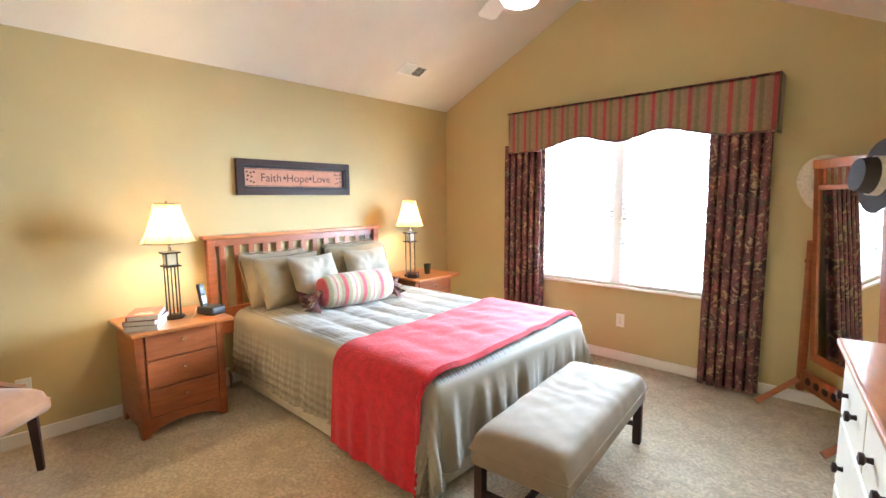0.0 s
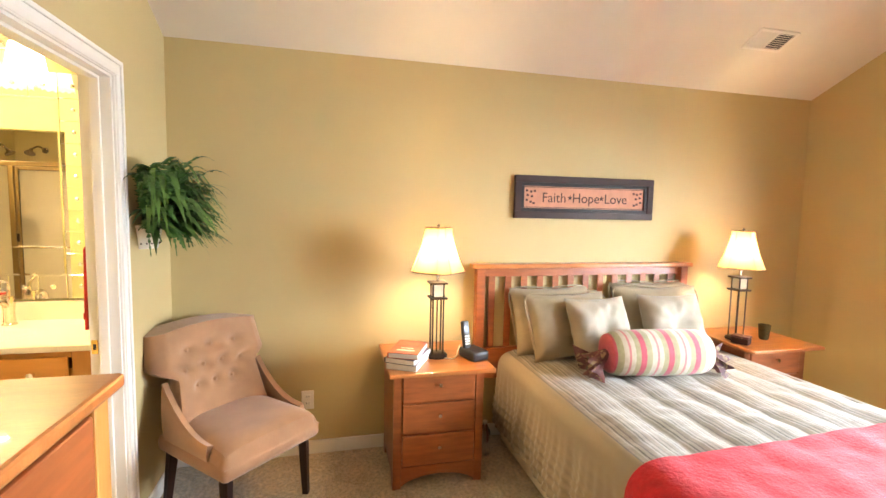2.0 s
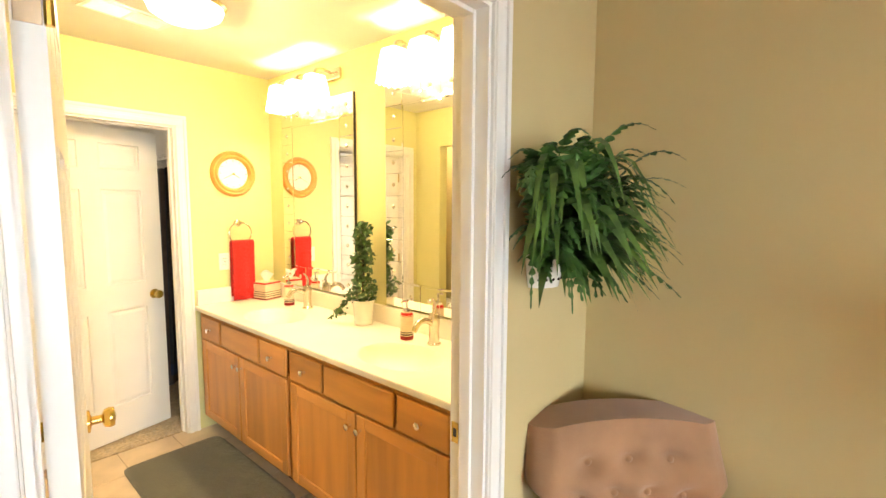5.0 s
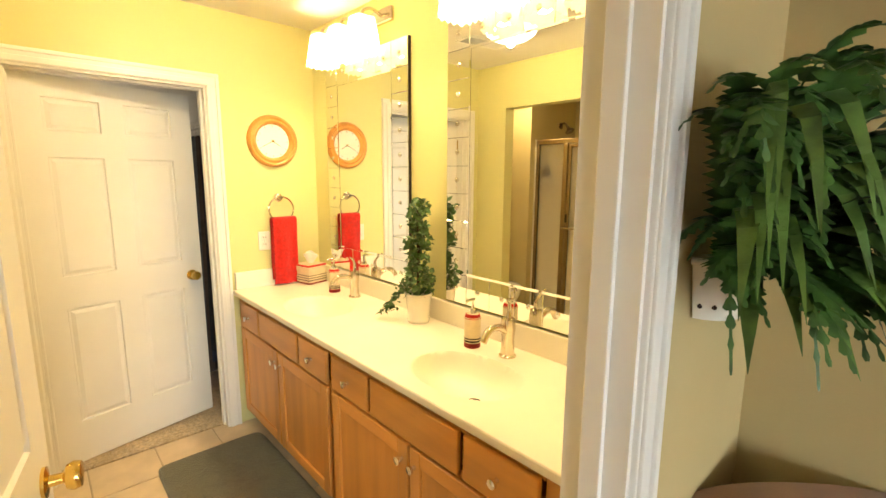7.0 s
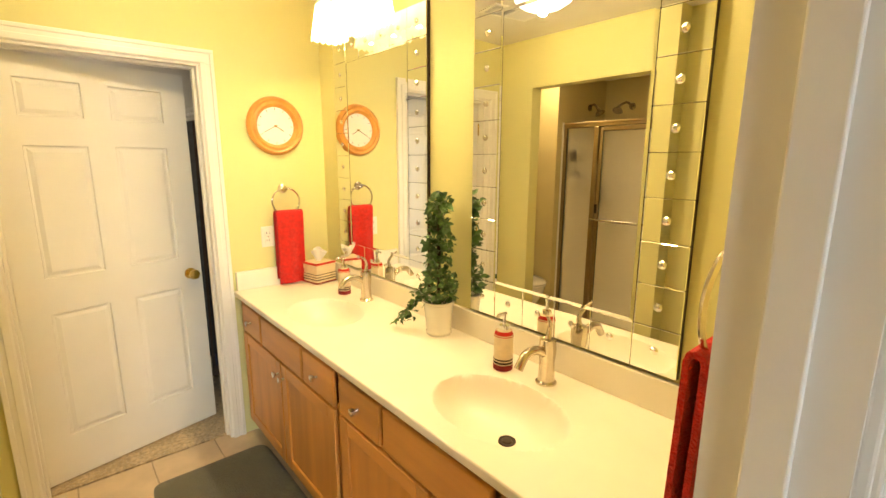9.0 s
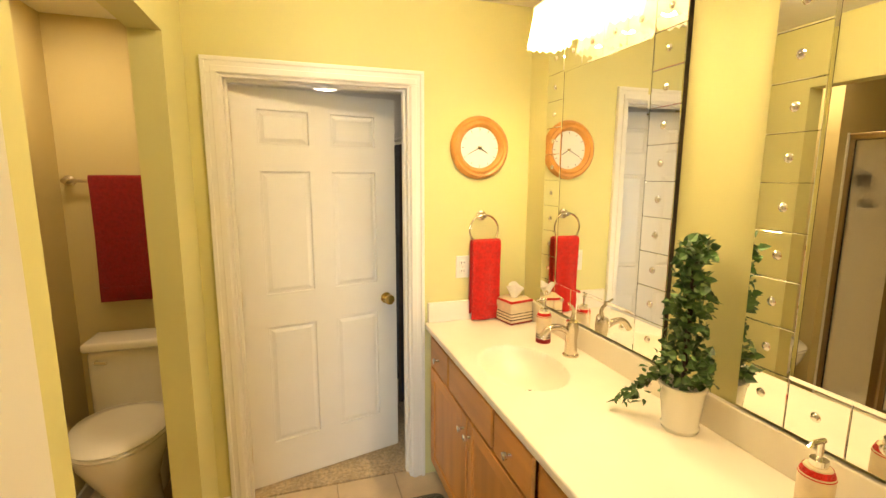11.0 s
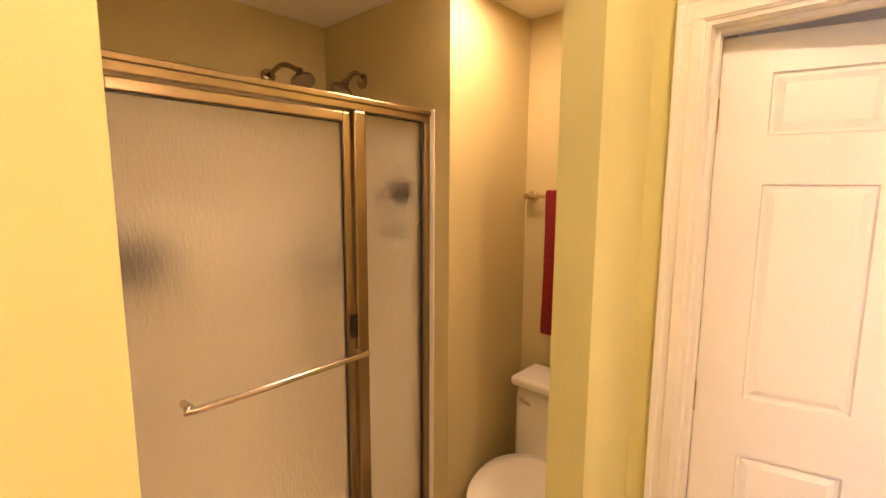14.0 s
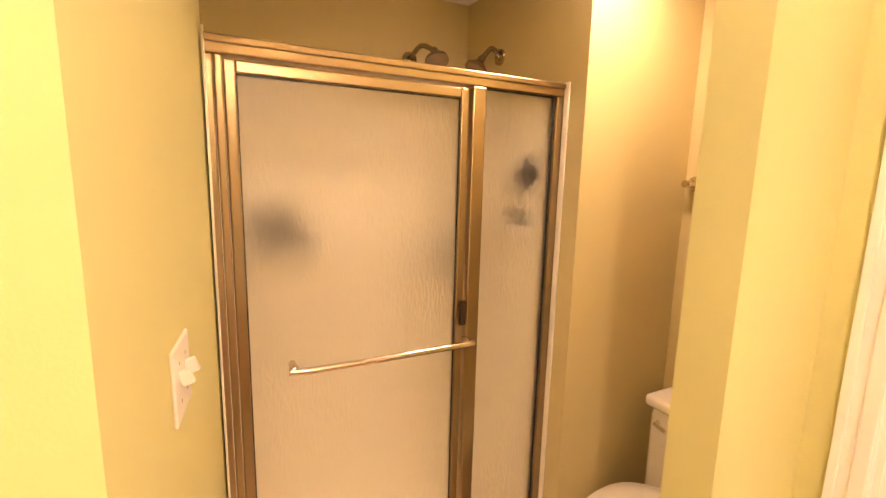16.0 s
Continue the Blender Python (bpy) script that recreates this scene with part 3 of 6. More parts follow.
def drape(px, py, x0, x1, hw, top, r=0.09, lift=0.0, wave=1.0, limit=0.37):
    """A cloth point laid flat at (px, py) falls over the edges of the mattress."""
    cx, cy = min(max(px, x0), x1 - r), min(max(py, -hw + r), hw - r)
    dx, dy = px - cx, py - cy
    d = math.hypot(dx, dy)
    if d < 1e-6:
        puff = (0.013 if lift == 0.0 else 0.005) * abs(math.sin(math.pi * (py + 0.1) / 0.2)) ** 0.7
        return Vector((px, py, top + lift + puff + 0.010 * noise.noise((px * 5, py * 7, 1.3)) + 0.006 * noise.noise((px * 14, py * 9, 4.1))))
    nx, ny = dx / d, dy / d
    a = min(d / r, math.pi / 2)
    out = (r + lift) * math.sin(a)
    rest = max(0.0, d - r * math.pi / 2)
    s = px if abs(ny) > abs(nx) else py
    corner = max(0.0, min(abs(nx), abs(ny)) / 0.707 - 0.3) / 0.7 if nx > 0 else 0.0
    rest = min(rest, limit + 0.02 * noise.noise((s * 3, 0, 7)) + 0.10 * corner)
    wave = wave * (1.0 if abs(nx) > 0.35 else 0.4)
    k = min(1.0, rest / 0.3)
    out += wave * k * (0.024 * math.sin(s * 17 + 3 * noise.noise((s * 3, 0, 0))) + 0.012 * math.sin(s * 47 + 1.0)) + 0.02 * k + 0.085 * corner * k * (0.6 + 0.4 * math.sin(9 * math.atan2(dy, dx)))
    if lift == 0.0:
        side = 1.0 if abs(ny) > abs(nx) else 0.35
        out += 0.0055 * k * side * (math.sin(rest * 125 + 2.5 * noise.noise((s * 4, rest * 5, 2))) + 1.1 * math.sin(s * 105 + 4 * noise.noise((s * 3, rest * 6, 5))))
        out += 0.020 * k * (1 - side) * noise.noise((s * 16, rest * 5, 9))
    z = top + lift - (r + lift) * (1 - math.cos(a)) - rest
    return Vector((cx + nx * out, cy + ny * out, z))


def bolster_shape(n=28):
    """A soft cylinder along y with puckered ends."""
    bm = bmesh.new()
    prof = [(0.02, -0.292), (0.07, -0.298), (0.105, -0.288), (0.122, -0.25), (0.128, -0.1), (0.130, 0.08), (0.124, 0.25), (0.106, 0.288), (0.07, 0.298), (0.02, 0.292)]
    lathe([(0, prof[0][1])] + prof + [(0, prof[-1][1])], n, bm=bm, m=Matrix.Rotation(radians(-90), 4, "X"))
    return bm


def pillow_shape(w, h, t, seed=0, n=30, tuft=False):
    """A plump cushion standing in the yz plane, w wide and h high."""
    def f(side):
        def g(u, v):
            a, b = 2 * u - 1, 2 * v - 1
            e = max(0.0, (1 - abs(a) ** 2.6) * (1 - abs(b) ** 2.6)) ** 0.55
            pin = 1 - 0.01 * abs(a * b) - 0.085 * (1 - a * a) * abs(b) ** 3 - 0.085 * (1 - b * b) * abs(a) ** 3
            d = t / 2 * e * (1 + 0.16 * noise.noise((a * 2.2 + seed, b * 2.2, side)) + 0.09 * noise.noise((a * 5 + seed, b * 5, side + 3)))
            fold = math.sin(11 * math.atan2(b, a) + seed) * math.hypot(a, b) * (1 - max(abs(a), abs(b)) ** 4)
            d += (0.006 if tuft else 0.003) * fold
            if tuft:
                d *= 1 - 0.42 * math.exp(-(a * a + b * b) * 9)
            return Vector((side * d, a * w / 2 * pin, b * h / 2 * pin + h / 2))
        return g
    bm = grid(f(1), n, n)
    grid(f(-1), n, n, bm=bm)
    bmesh.ops.remove_doubles(bm, verts=bm.verts, dist=0.0008)
    return bm


def build_bed():
    bx, by = -2.44, 2.16
    t = thing("bed", pose(bx, by, 0), "queen bed with a cherry slatted headboard and taupe comforter", "bed")
    hx0, hx1 = -1.10, -1.045
    y0, y1, zt = -0.955, 0.635, 1.172
    for y in (y0 + 0.03, y1 - 0.03):
        part("post", box((hx0, y - 0.03, 0.0), (hx1, y + 0.03, zt - 0.03), 0.005), M_CHERRY, t)
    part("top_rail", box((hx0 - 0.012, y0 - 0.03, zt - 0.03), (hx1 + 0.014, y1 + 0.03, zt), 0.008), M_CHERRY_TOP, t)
    part("upper_rail", box((hx0 + 0.004, y0 + 0.06, zt - 0.085), (hx0 + 0.026, y1 - 0.06, zt - 0.03), 0.003), M_CHERRY, t)
    part("lower_rail", box((hx0 + 0.01, y0 + 0.06, 0.42), (hx1 - 0.008, y1 - 0.06, 0.62), 0.003), M_CHERRY, t)
    n = 13
    for k in range(n):
        y = y0 + 0.06 + (k + 0.5) * (y1 - y0 - 0.12) / n
        part("slat", box((hx0 + 0.010, y - 0.023, 0.62), (hx0 + 0.019, y + 0.023, zt - 0.085), 0.003), M_CHERRY, t)
    part("box_base", box((-1.03, -0.775, 0.02), (1.02, 0.775, 0.30), 0.015), M_SKIRT, t, "cream upholstered box base")
    part("mattress", box((-1.03, -0.77, 0.30), (1.02, 0.77, BED_TOP - 0.02), 0.05, seg=4), M_SKIRT, t)
    x0, x1, hw, drop = -1.03, 1.05, 0.80, 0.56

    def f(u, v):
        return drape(x0 + u * (x1 - x0 + drop), -hw - drop + 0.1 + v * 2 * (hw + drop - 0.1), x0, x1, hw, BED_TOP)
    bm = shell(grid(f, 180, 230), 0.014)
    part("comforter", bm, M_COMFORT, t, "striped silver and taupe comforter with hanging folds", smooth=True)
    return t


build_bed()


def build_throw():
    t = thing("throw_blanket", pose(-2.44, 2.16, 0), "bright red knitted throw across the foot of the bed", "blanket")
    a, b = 0.31, 0.985

    def f(u, v):
        w = a + u * (b - a) + 0.03 * math.sin(v * 5)
        p = drape(w, -1.295 + v * 2.30, -1.03, 1.25, 0.80, BED_TOP, lift=0.030, wave=1.0, limit=0.46)
        return p
    part("blanket", shell(grid(f, 36, 100), 0.010), M_RED, t, smooth=True)
    for k in range(4):
        pts = [f(1.0, v / 40) + Vector((0.004 + 0.004 * k, -0.003, 0.004 - 0.006 * k)) for v in range(0, 41)]
        part("folded_edge", tube(pts, 0.006, 6), M_RED, t, smooth=True)
    return t


build_throw()


def build_pillow(name, m, w, h, th, mat, seed, label, tuft=False, flange=False):
    t = thing(name, m, label, "pillow", "pillows on the bed")
    part("cushion", pillow_shape(w, h, th, seed, tuft=tuft), mat, t, smooth=True)
    if flange:
        bm = bmesh.new()
        pts = [(0, -w / 2 * 0.93, 0.015), (0, -w / 2 * 0.93, h - 0.015), (0, w / 2 * 0.93, h - 0.015), (0, w / 2 * 0.93, 0.015)]
        tube(bend([pts[0], ((0, -w / 2 * 0.965, h / 2)), pts[1], (0, 0, h * 0.975), pts[2], (0, w / 2 * 0.965, h / 2), pts[3], (0, 0, 0.01), pts[0]], 5), 0.006, 6, bm=bm)
        part("piping", bm, mat, t, smooth=True)
    return t


S = "taupe satin pillow sham leaning on the headboard"
build_pillow("pillow_sham", pose(-3.36, 1.73, 0.605, 0, -20, 4), 0.60, 0.44, 0.17, M_SHAM, 1, S, flange=True)
build_pillow("pillow_sham", pose(-3.24, 1.79, 0.605, 0, -22, 6), 0.60, 0.42, 0.17, M_SHAM, 2, S, flange=True)
build_pillow("pillow_sham", pose(-3.36, 2.48, 0.60, 0, -20, -3), 0.62, 0.47, 0.17, M_SHAM, 3, S, flange=True)
build_pillow("pillow_sham", pose(-3.24, 2.44, 0.60, 0, -22, -5), 0.62, 0.46, 0.17, M_SHAM, 4, S, flange=True)
build_pillow("square_pillow", pose(-3.09, 1.92, 0.607, 0, -25, 5), 0.44, 0.42, 0.17, M_SQUARE, 5, "silver satin tufted square pillow on the bed", tuft=True)
build_pillow("square_pillow", pose(-3.08, 2.42, 0.607, 0, -25, -4), 0.44, 0.43, 0.17, M_SQUARE, 6, "silver satin tufted square pillow on the bed", tuft=True)


def build_bolster():
    t = thing("bolster_pillow", pose(-2.90, 2.08, 0.738, 0, 0, -7), "red and green striped bolster with floral ruffled ends", "pillow", "pillows on the bed")
    part("cushion", bolster_shape(), M_BOLSTER, t, smooth=True)
    for s in (-1, 1):
        bm = bmesh.new()
        seg = 40
        def f(u, v, s=s):
            a = 2 * math.pi * u
            r = 0.030 + 0.062 * v * (0.8 + 0.2 * math.sin(7 * a))
            return Vector((r * math.cos(a), s * (0.292 + 0.105 * v + 0.022 * math.sin(7 * a + 1) * v), max(-0.122, -0.075 * v + 0.62 * r * math.sin(a))))
        part("ruffle", thicken(grid(f, seg, 6, bm=bm), 0.004), M_CURTAIN, t, "dark floral ruffle", smooth=True)
    return t


build_bolster()


def build_nightstand():
    """Three drawers; the front faces +x, the base stands on z 0."""
    t = thing("nightstand", pose(-3.29, 0.878, 0), "cherry wood nightstand with three drawers beside the bed", "nightstand", "nightstands by the bed")
    fx, bx, hy = 0.215, -0.225, 0.25
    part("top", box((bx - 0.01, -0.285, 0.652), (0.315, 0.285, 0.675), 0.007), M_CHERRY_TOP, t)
    for s in (-1, 1):
        pts = [(bx, 0.0), (bx + 0.05, 0.0), (bx + 0.09, 0.06), (fx - 0.09, 0.06), (fx - 0.05, 0.0), (fx, 0.0), (fx, 0.652), (bx, 0.652)]
        part("side_panel", prism(pts, 1, s * hy, s * (hy - 0.02)), M_CHERRY, t)
    part("back_panel", box((bx, -hy + 0.02, 0.05), (bx + 0.012, hy - 0.02, 0.652)), M_CHERRY, t)
    for s in (-1, 1):
        part("stile", box((fx - 0.02, s * hy, 0.0), (fx, s * (hy - 0.045), 0.652), 0.004), M_CHERRY, t)
    n = 10
    arch = [(-hy + 0.045, 0.0)] + [(-hy + 0.045 + (2 * hy - 0.09) * k / n, 0.012 + 0.055 * math.sin(math.pi * k / n) ** 0.6) for k in range(n + 1)] + [(hy - 0.045, 0.0), (hy - 0.045, 0.118), (-hy + 0.045, 0.118)]
    part("apron", prism(arch, 0, fx - 0.018, fx - 0.002), M_CHERRY, t)
    part("inner", box((bx + 0.012, -hy + 0.02, 0.12), (fx - 0.008, hy - 0.02, 0.645)), M_CHERRY, t)
    for k, (z0, z1) in enumerate(((0.128, 0.295), (0.305, 0.47), (0.48, 0.635))):
        d = part("drawer_front", box((fx - 0.02, -hy + 0.05, z0), (fx + 0.002 + 0.006, hy - 0.05, z1), 0.005), M_CHERRY, t)
        mk = Matrix.Translation((fx + 0.008, 0, (z0 + z1) / 2 + 0.02)) @ Matrix.Rotation(radians(90), 4, "Y")
        part("knob", lathe([(0, 0), (0.006, 0), (0.005, 0.012), (0.011, 0.017), (0.010, 0.024), (0, 0.027)], 14, m=mk), M_NICKEL, d, "small metal knob", smooth=True)
    return t


ns = build_nightstand()
copy_thing(ns, pose(-3.29, 3.145, 0))


def build_table_lamp():
    """Base at z 0, top of the shade at 0.735."""
    t = thing("table_lamp", pose(-3.235, 0.892, 0.675), "lit bronze table lamp with a cream bell shade", "lamp", "lamps on the nightstands")
    part("base", lathe([(0, 0), (0.062, 0), (0.064, 0.012), (0.055, 0.022), (0.02, 0.028), (0, 0.028)], 28), M_BLACKMETAL, t, smooth=True)
    for k in range(4):
        a = math.pi / 4 + k * math.pi / 2
        x, y = 0.043 * math.cos(a), 0.043 * math.sin(a)
        part("rod", tube([(x, y, 0.02), (x, y, 0.42)], 0.0048, 8), M_BLACKMETAL, t)
    for z in (0.335, 0.42):
        bm = box((-0.05, -0.05, z), (0.05, 0.05, z + 0.012), 0.003)
        part("collar", bm, M_BLACKMETAL, t)
    part("glass_block", box((-0.032, -0.032, 0.349), (0.032, 0.032, 0.418), 0.006), M_FROST, t, "cream glass block")
    part("stem", tube([(0, 0, 0.43), (0, 0, 0.50)], 0.009, 10), M_NICKEL, t)
    part("socket", tube([(0, 0, 0.50), (0, 0, 0.545)], 0.016, 12), M_NICKEL, t)
    part("centre_rod", tube([(0, 0, 0.02), (0, 0, 0.335)], 0.004, 8), M_BLACKMETAL, t)
    n = 8
    z0, z1 = 0.492, 0.735
    rr = lambda v: 0.079 + (0.162 - 0.079) * (1 - v) ** 1.5
    flat = lambda a: 1 / max(abs(math.cos(a)), abs(math.sin(a)), 0.80 * (abs(math.cos(a)) + abs(math.sin(a)))) * 0.93
    bm = grid(lambda u, v: Vector((rr(v) * flat(2 * math.pi * u) * math.cos(2 * math.pi * u), rr(v) * flat(2 * math.pi * u) * math.sin(2 * math.pi * u), z0 + v * (z1 - z0))), 48, 12)
    shade = part("shade", bm, M_SHADE, t, "lit cream fabric bell shade", smooth=True)
    for v, r in ((0, 0.004), (1, 0.004)):
        pts = [(rr(v) * flat(2 * math.pi * k / 48) * math.cos(2 * math.pi * k / 48), rr(v) * flat(2 * math.pi * k / 48) * math.sin(2 * math.pi * k / 48), z0 + v * (z1 - z0)) for k in range(49)]
        part("trim", tube(pts, r * 1.1, 6), M_BRONZE, shade, "brown braid trim")
    for k in range(8):
        a = math.pi / 8 + k * math.pi / 4 + (0.13 if k % 2 else -0.13)
        pts = [((rr(v / 8) * flat(a) + 0.001) * math.cos(a), (rr(v / 8) * flat(a) + 0.001) * math.sin(a), z0 + v / 8 * (z1 - z0)) for v in range(9)]
        part("rib", tube(pts, 0.0018, 6), M_BRONZE, shade)
    part("finial", lathe([(0, z1 - 0.01), (0.004, z1 - 0.01), (0.004, z1 + 0.006), (0.009, z1 + 0.013), (0.0, z1 + 0.024)], 12), M_BLACKMETAL, t, smooth=True)
    bm = tube([(-0.074, 0, z1 - 0.004), (0.074, 0, z1 - 0.004)], 0.002, 6)
    tube([(0, -0.074, z1 - 0.004), (0, 0.074, z1 - 0.004)], 0.002, 6, bm=bm)
    part("spider", bm, M_BLACKMETAL, t)
    return t


lamp = build_table_lamp()
copy_thing(lamp, pose(-3.235, 2.985, 0.675))


def build_picture():
    y0, y1, z0, z1 = 1.462, 2.498, 1.468, 1.748
    t = thing("framed_sampler", pose(XW, (y0 + y1) / 2, z0), "dark framed long sampler with lettering above the bed", "picture")
    w, h = (y1 - y0) / 2, z1 - z0
    for a, b, d, mat in ((0.0, 0.046, 0.030, M_DARKWOOD), (0.046, 0.068, 0.022, M_BLACKFRAME)):
        bm = box((0.001, -w + a, a), (d, w - a, b), 0.004)
        box((0.001, -w + a, h - b), (d, w - a, h - a), 0.004, bm=bm)
        box((0.001, -w + a, b), (d, -w + b, h - b), 0.004, bm=bm)
        box((0.001, w - b, b), (d, w - a, h - b), 0.004, bm=bm)
        part("frame", bm, mat, t)
    part("mat_board", box((0.001, -w + 0.068, 0.068), (0.008, w - 0.068, h - 0.068)), M_CLAY, t, "terracotta cloth")
    bm = box((0.008, -w + 0.072, 0.072), (0.0095, w - 0.072, 0.076))
    box((0.008, -w + 0.072, h - 0.076), (0.0095, w - 0.072, h - 0.072), bm=bm)
    part("border", bm, M_BLACKMETAL, t)
    for word, y in (("Faith", -0.232), ("Hope", 0.004), ("Love", 0.232)):
        text = bpy.data.curves.new("lettering", "FONT")
        text.body, text.size, text.align_x, text.align_y, text.extrude = word, 0.092, "CENTER", "CENTER", 0.0006
        text.materials.append(M_DARKWOOD)
        ob = new("lettering", text)
        ob.parent, ob.matrix_basis = t, Matrix.Translation((0.0092, y, h / 2 - 0.004)) @ Matrix(((0, 0, 1, 0), (1, 0, 0, 0), (0, 1, 0, 0), (0, 0, 0, 1)))
    for y in (-0.115, 0.122):
        pts = [((0.020 if k % 2 == 0 else 0.008) * math.sin(k * math.pi / 5) + y, (0.020 if k % 2 == 0 else 0.008) * math.cos(k * math.pi / 5) + h / 2) for k in range(10)]
        part("star", prism(pts, 0, 0.008, 0.0098), M_DARKWOOD, t)
    for s in (-1, 1):
        for k, (dy, dz) in enumerate(((0, 0.042), (0.03, 0.035), (0.006, 0.012), (0.036, 0.005), (0.0, -0.02), (0.028, -0.032), (0.055, 0.04), (0.05, -0.04))):
            y = s * (w - 0.090 - dy)
            part("sprig", box((0.008, y - 0.008, h / 2 + dz - 0.007), (0.0097, y + 0.008, h / 2 + dz + 0.007), 0.0), M_DARKWOOD, t)
    return t


M_BLACKFRAME = material("black_frame_paint", (0.012, 0.008, 0.007), 0.5, vary=0.2, scale=30, spec=0.3)
M_CLAY = material("terracotta_cloth", (0.52, 0.24, 0.15), 0.9, vary=0.08, scale=20, bump=0.2, bump_scale=400)
build_picture()


def build_chair():
    t = thing("accent_chair", pose(-3.15, -0.14, 0, 0, 0, -45), "tan tufted wing accent chair with dark wooden legs", "chair")
    # local: front is +y
    for sx, sy, lean in ((-1, 1, 0.0), (1, 1, 0.0), (-1, -1, -0.05), (1, -1, -0.05)):
        x, y = sx * 0.225, sy * 0.225
        part("leg", tube([(x, y + lean, 0.0), (x * 0.97, y * 0.95, 0.33)], 0.030, 4, taper=[0.68, 1.0]), M_DARKWOOD, t)
    bm = box((-0.275, -0.26, 0.315), (0.275, 0.285, 0.40), 0.03, seg=3)
    part("seat_frame", bm, M_CHAIR, t, smooth=True)

    def seat(u, v):
        a, b = 2 * u - 1, 2 * v - 1
        e = max(0.0, (1 - abs(a) ** 5) * (1 - abs(b) ** 5)) ** 0.35
        return Vector((a * 0.27 * (1 - 0.04 * (1 - b) / 2), 0.02 + b * 0.262, 0.385 + 0.088 * e))
    part("seat", thicken(grid(seat, 24, 24), 0.01), M_CHAIR, t, smooth=True)

    def back(off):
        def f(u, v):
            a = 2 * u - 1
            k = min(1.0, max(0.0, (v - 0.54) / 0.12))
            k = k * k * (3 - 2 * k)
            wid = 0.208 + 0.047 * (1 - v) ** 2 + 0.092 * k
            x = a * wid
            wrap = 0.085 * min(1.0, abs(a) * 1.05) ** 3 * (1 - 0.6 * v) - 0.045 * k * max(0.0, abs(a) - 0.78) / 0.22
            y = -0.215 - 0.10 * v - 0.05 * max(0, v - 0.7) + wrap
            z = 0.40 + v * 0.475 + 0.030 * (1 - a * a) * v
            d = 0.0
            if off > 0:
                for j, row in enumerate((0.40, 0.58, 0.76)):
                    for k in range(3 if j != 1 else 4):
                        ax = (k - (1 if j != 1 else 1.5)) * 0.42
                        d -= 0.030 * math.exp(-(((a - ax) / 0.14) ** 2 + ((v - row) / 0.055) ** 2))
                d += 0.012
            return Vector((x, y + off * (0.045 * max(0.0, 1 - abs(a) ** 6) ** 0.5 + 0.02) + d, z))
        return f
    bm = grid(back(1), 44, 40)
    grid(back(-1), 44, 40, bm=bm)
    f0, f1 = back(1), back(-1)
    for side in (0, 1):
        grid(lambda u, v: f0(side, v) * (1 - u) + f1(side, v) * u, 2, 40, bm=bm)
        grid(lambda u, v: f0(v, side) * (1 - u) + f1(v, side) * u, 2, 44, bm=bm)
    bmesh.ops.remove_doubles(bm, verts=bm.verts, dist=0.001)
    bk = part("backrest", bm, M_CHAIR, t, smooth=True)
    for j, row in enumerate((0.40, 0.58, 0.76)):
        for k in range(3 if j != 1 else 4):
            a = (k - (1 if j != 1 else 1.5)) * 0.42
            p = f0((a + 1) / 2, row)
            part("button", lathe([(0, 0.006), (0.008, 0.004), (0.011, 0), (0, -0.002)], 12, m=Matrix.Translation(p + Vector((0, 0.004, 0))) @ Matrix.Rotation(radians(-90), 4, "X")), M_CHAIR, bk, smooth=True)
    for s in (-1, 1):
        def arm(u, v, s=s):
            y = -0.20 + 0.36 * u
            top = 0.46 + 0.20 * (1 - u) ** 2.2
            return Vector((s * (0.268 + 0.008 * math.sin(math.pi * v)), y, 0.38 + v * (top - 0.38)))
        part("wing", thicken(grid(arm, 14, 6), 0.028), M_CHAIR, t, smooth=True)
    return t


build_chair()


def build_bench():
    x0, x1, y0, y1 = -0.23, 0.23, -0.575, 0.575
    t = thing("bench", pose(-1.035, 2.03, 0, 0, 0, 4.8), "cream upholstered bench on dark legs at the bed's foot", "bench")
    hx, hy = (x1 - x0) / 2, (y1 - y0) / 2
    def cush(u, v):
        a, b = 2 * u - 1, 2 * v - 1
        e = max(0.0, (1 - abs(a) ** 7) * (1 - abs(b) ** 12)) ** 0.4
        return Vector((a * hx, b * hy, 0.330 + 0.104 * e + 0.005 * noise.noise((a * 3, b * 6, 2)) + 0.0020 * math.exp(-(b - 0.15) ** 2 * 14) * math.sin(34 * b + 3 * a + 3 * noise.noise((a * 3, b * 4, 7)))))
    bm = grid(cush, 28, 90)
    bm2 = box((-hx + 0.004, -hy + 0.004, 0.255), (hx - 0.004, hy - 0.004, 0.35), 0.012, bm=bm)
    part("seat", bm, M_BENCH, t, smooth=True)
    pts = [(-hx, -hy, 0.329), (-hx, hy, 0.329), (hx, hy, 0.329), (hx, -hy, 0.329), (-hx, -hy, 0.329)]
    part("piping", tube(pts, 0.005, 6), M_BENCH, t)
    for sx in (-1, 1):
        for sy in (-1, 1):
            x, y = sx * (hx - 0.035), sy * (hy - 0.04)
            part("leg", box((x - 0.022, y - 0.022, 0.0), (x + 0.022, y + 0.022, 0.26), 0.004), M_DARKWOOD, t)
    for sy in (-1, 1):
        y = sy * (hy - 0.04)
        part("stretcher", box((-hx + 0.055, y - 0.012, 0.10), (hx - 0.055, y + 0.012, 0.13), 0.003), M_DARKWOOD, t)
    part("stretcher", box((-0.012, -hy + 0.05, 0.102), (0.012, hy - 0.05, 0.128), 0.003), M_DARKWOOD, t)
    return t


build_bench()


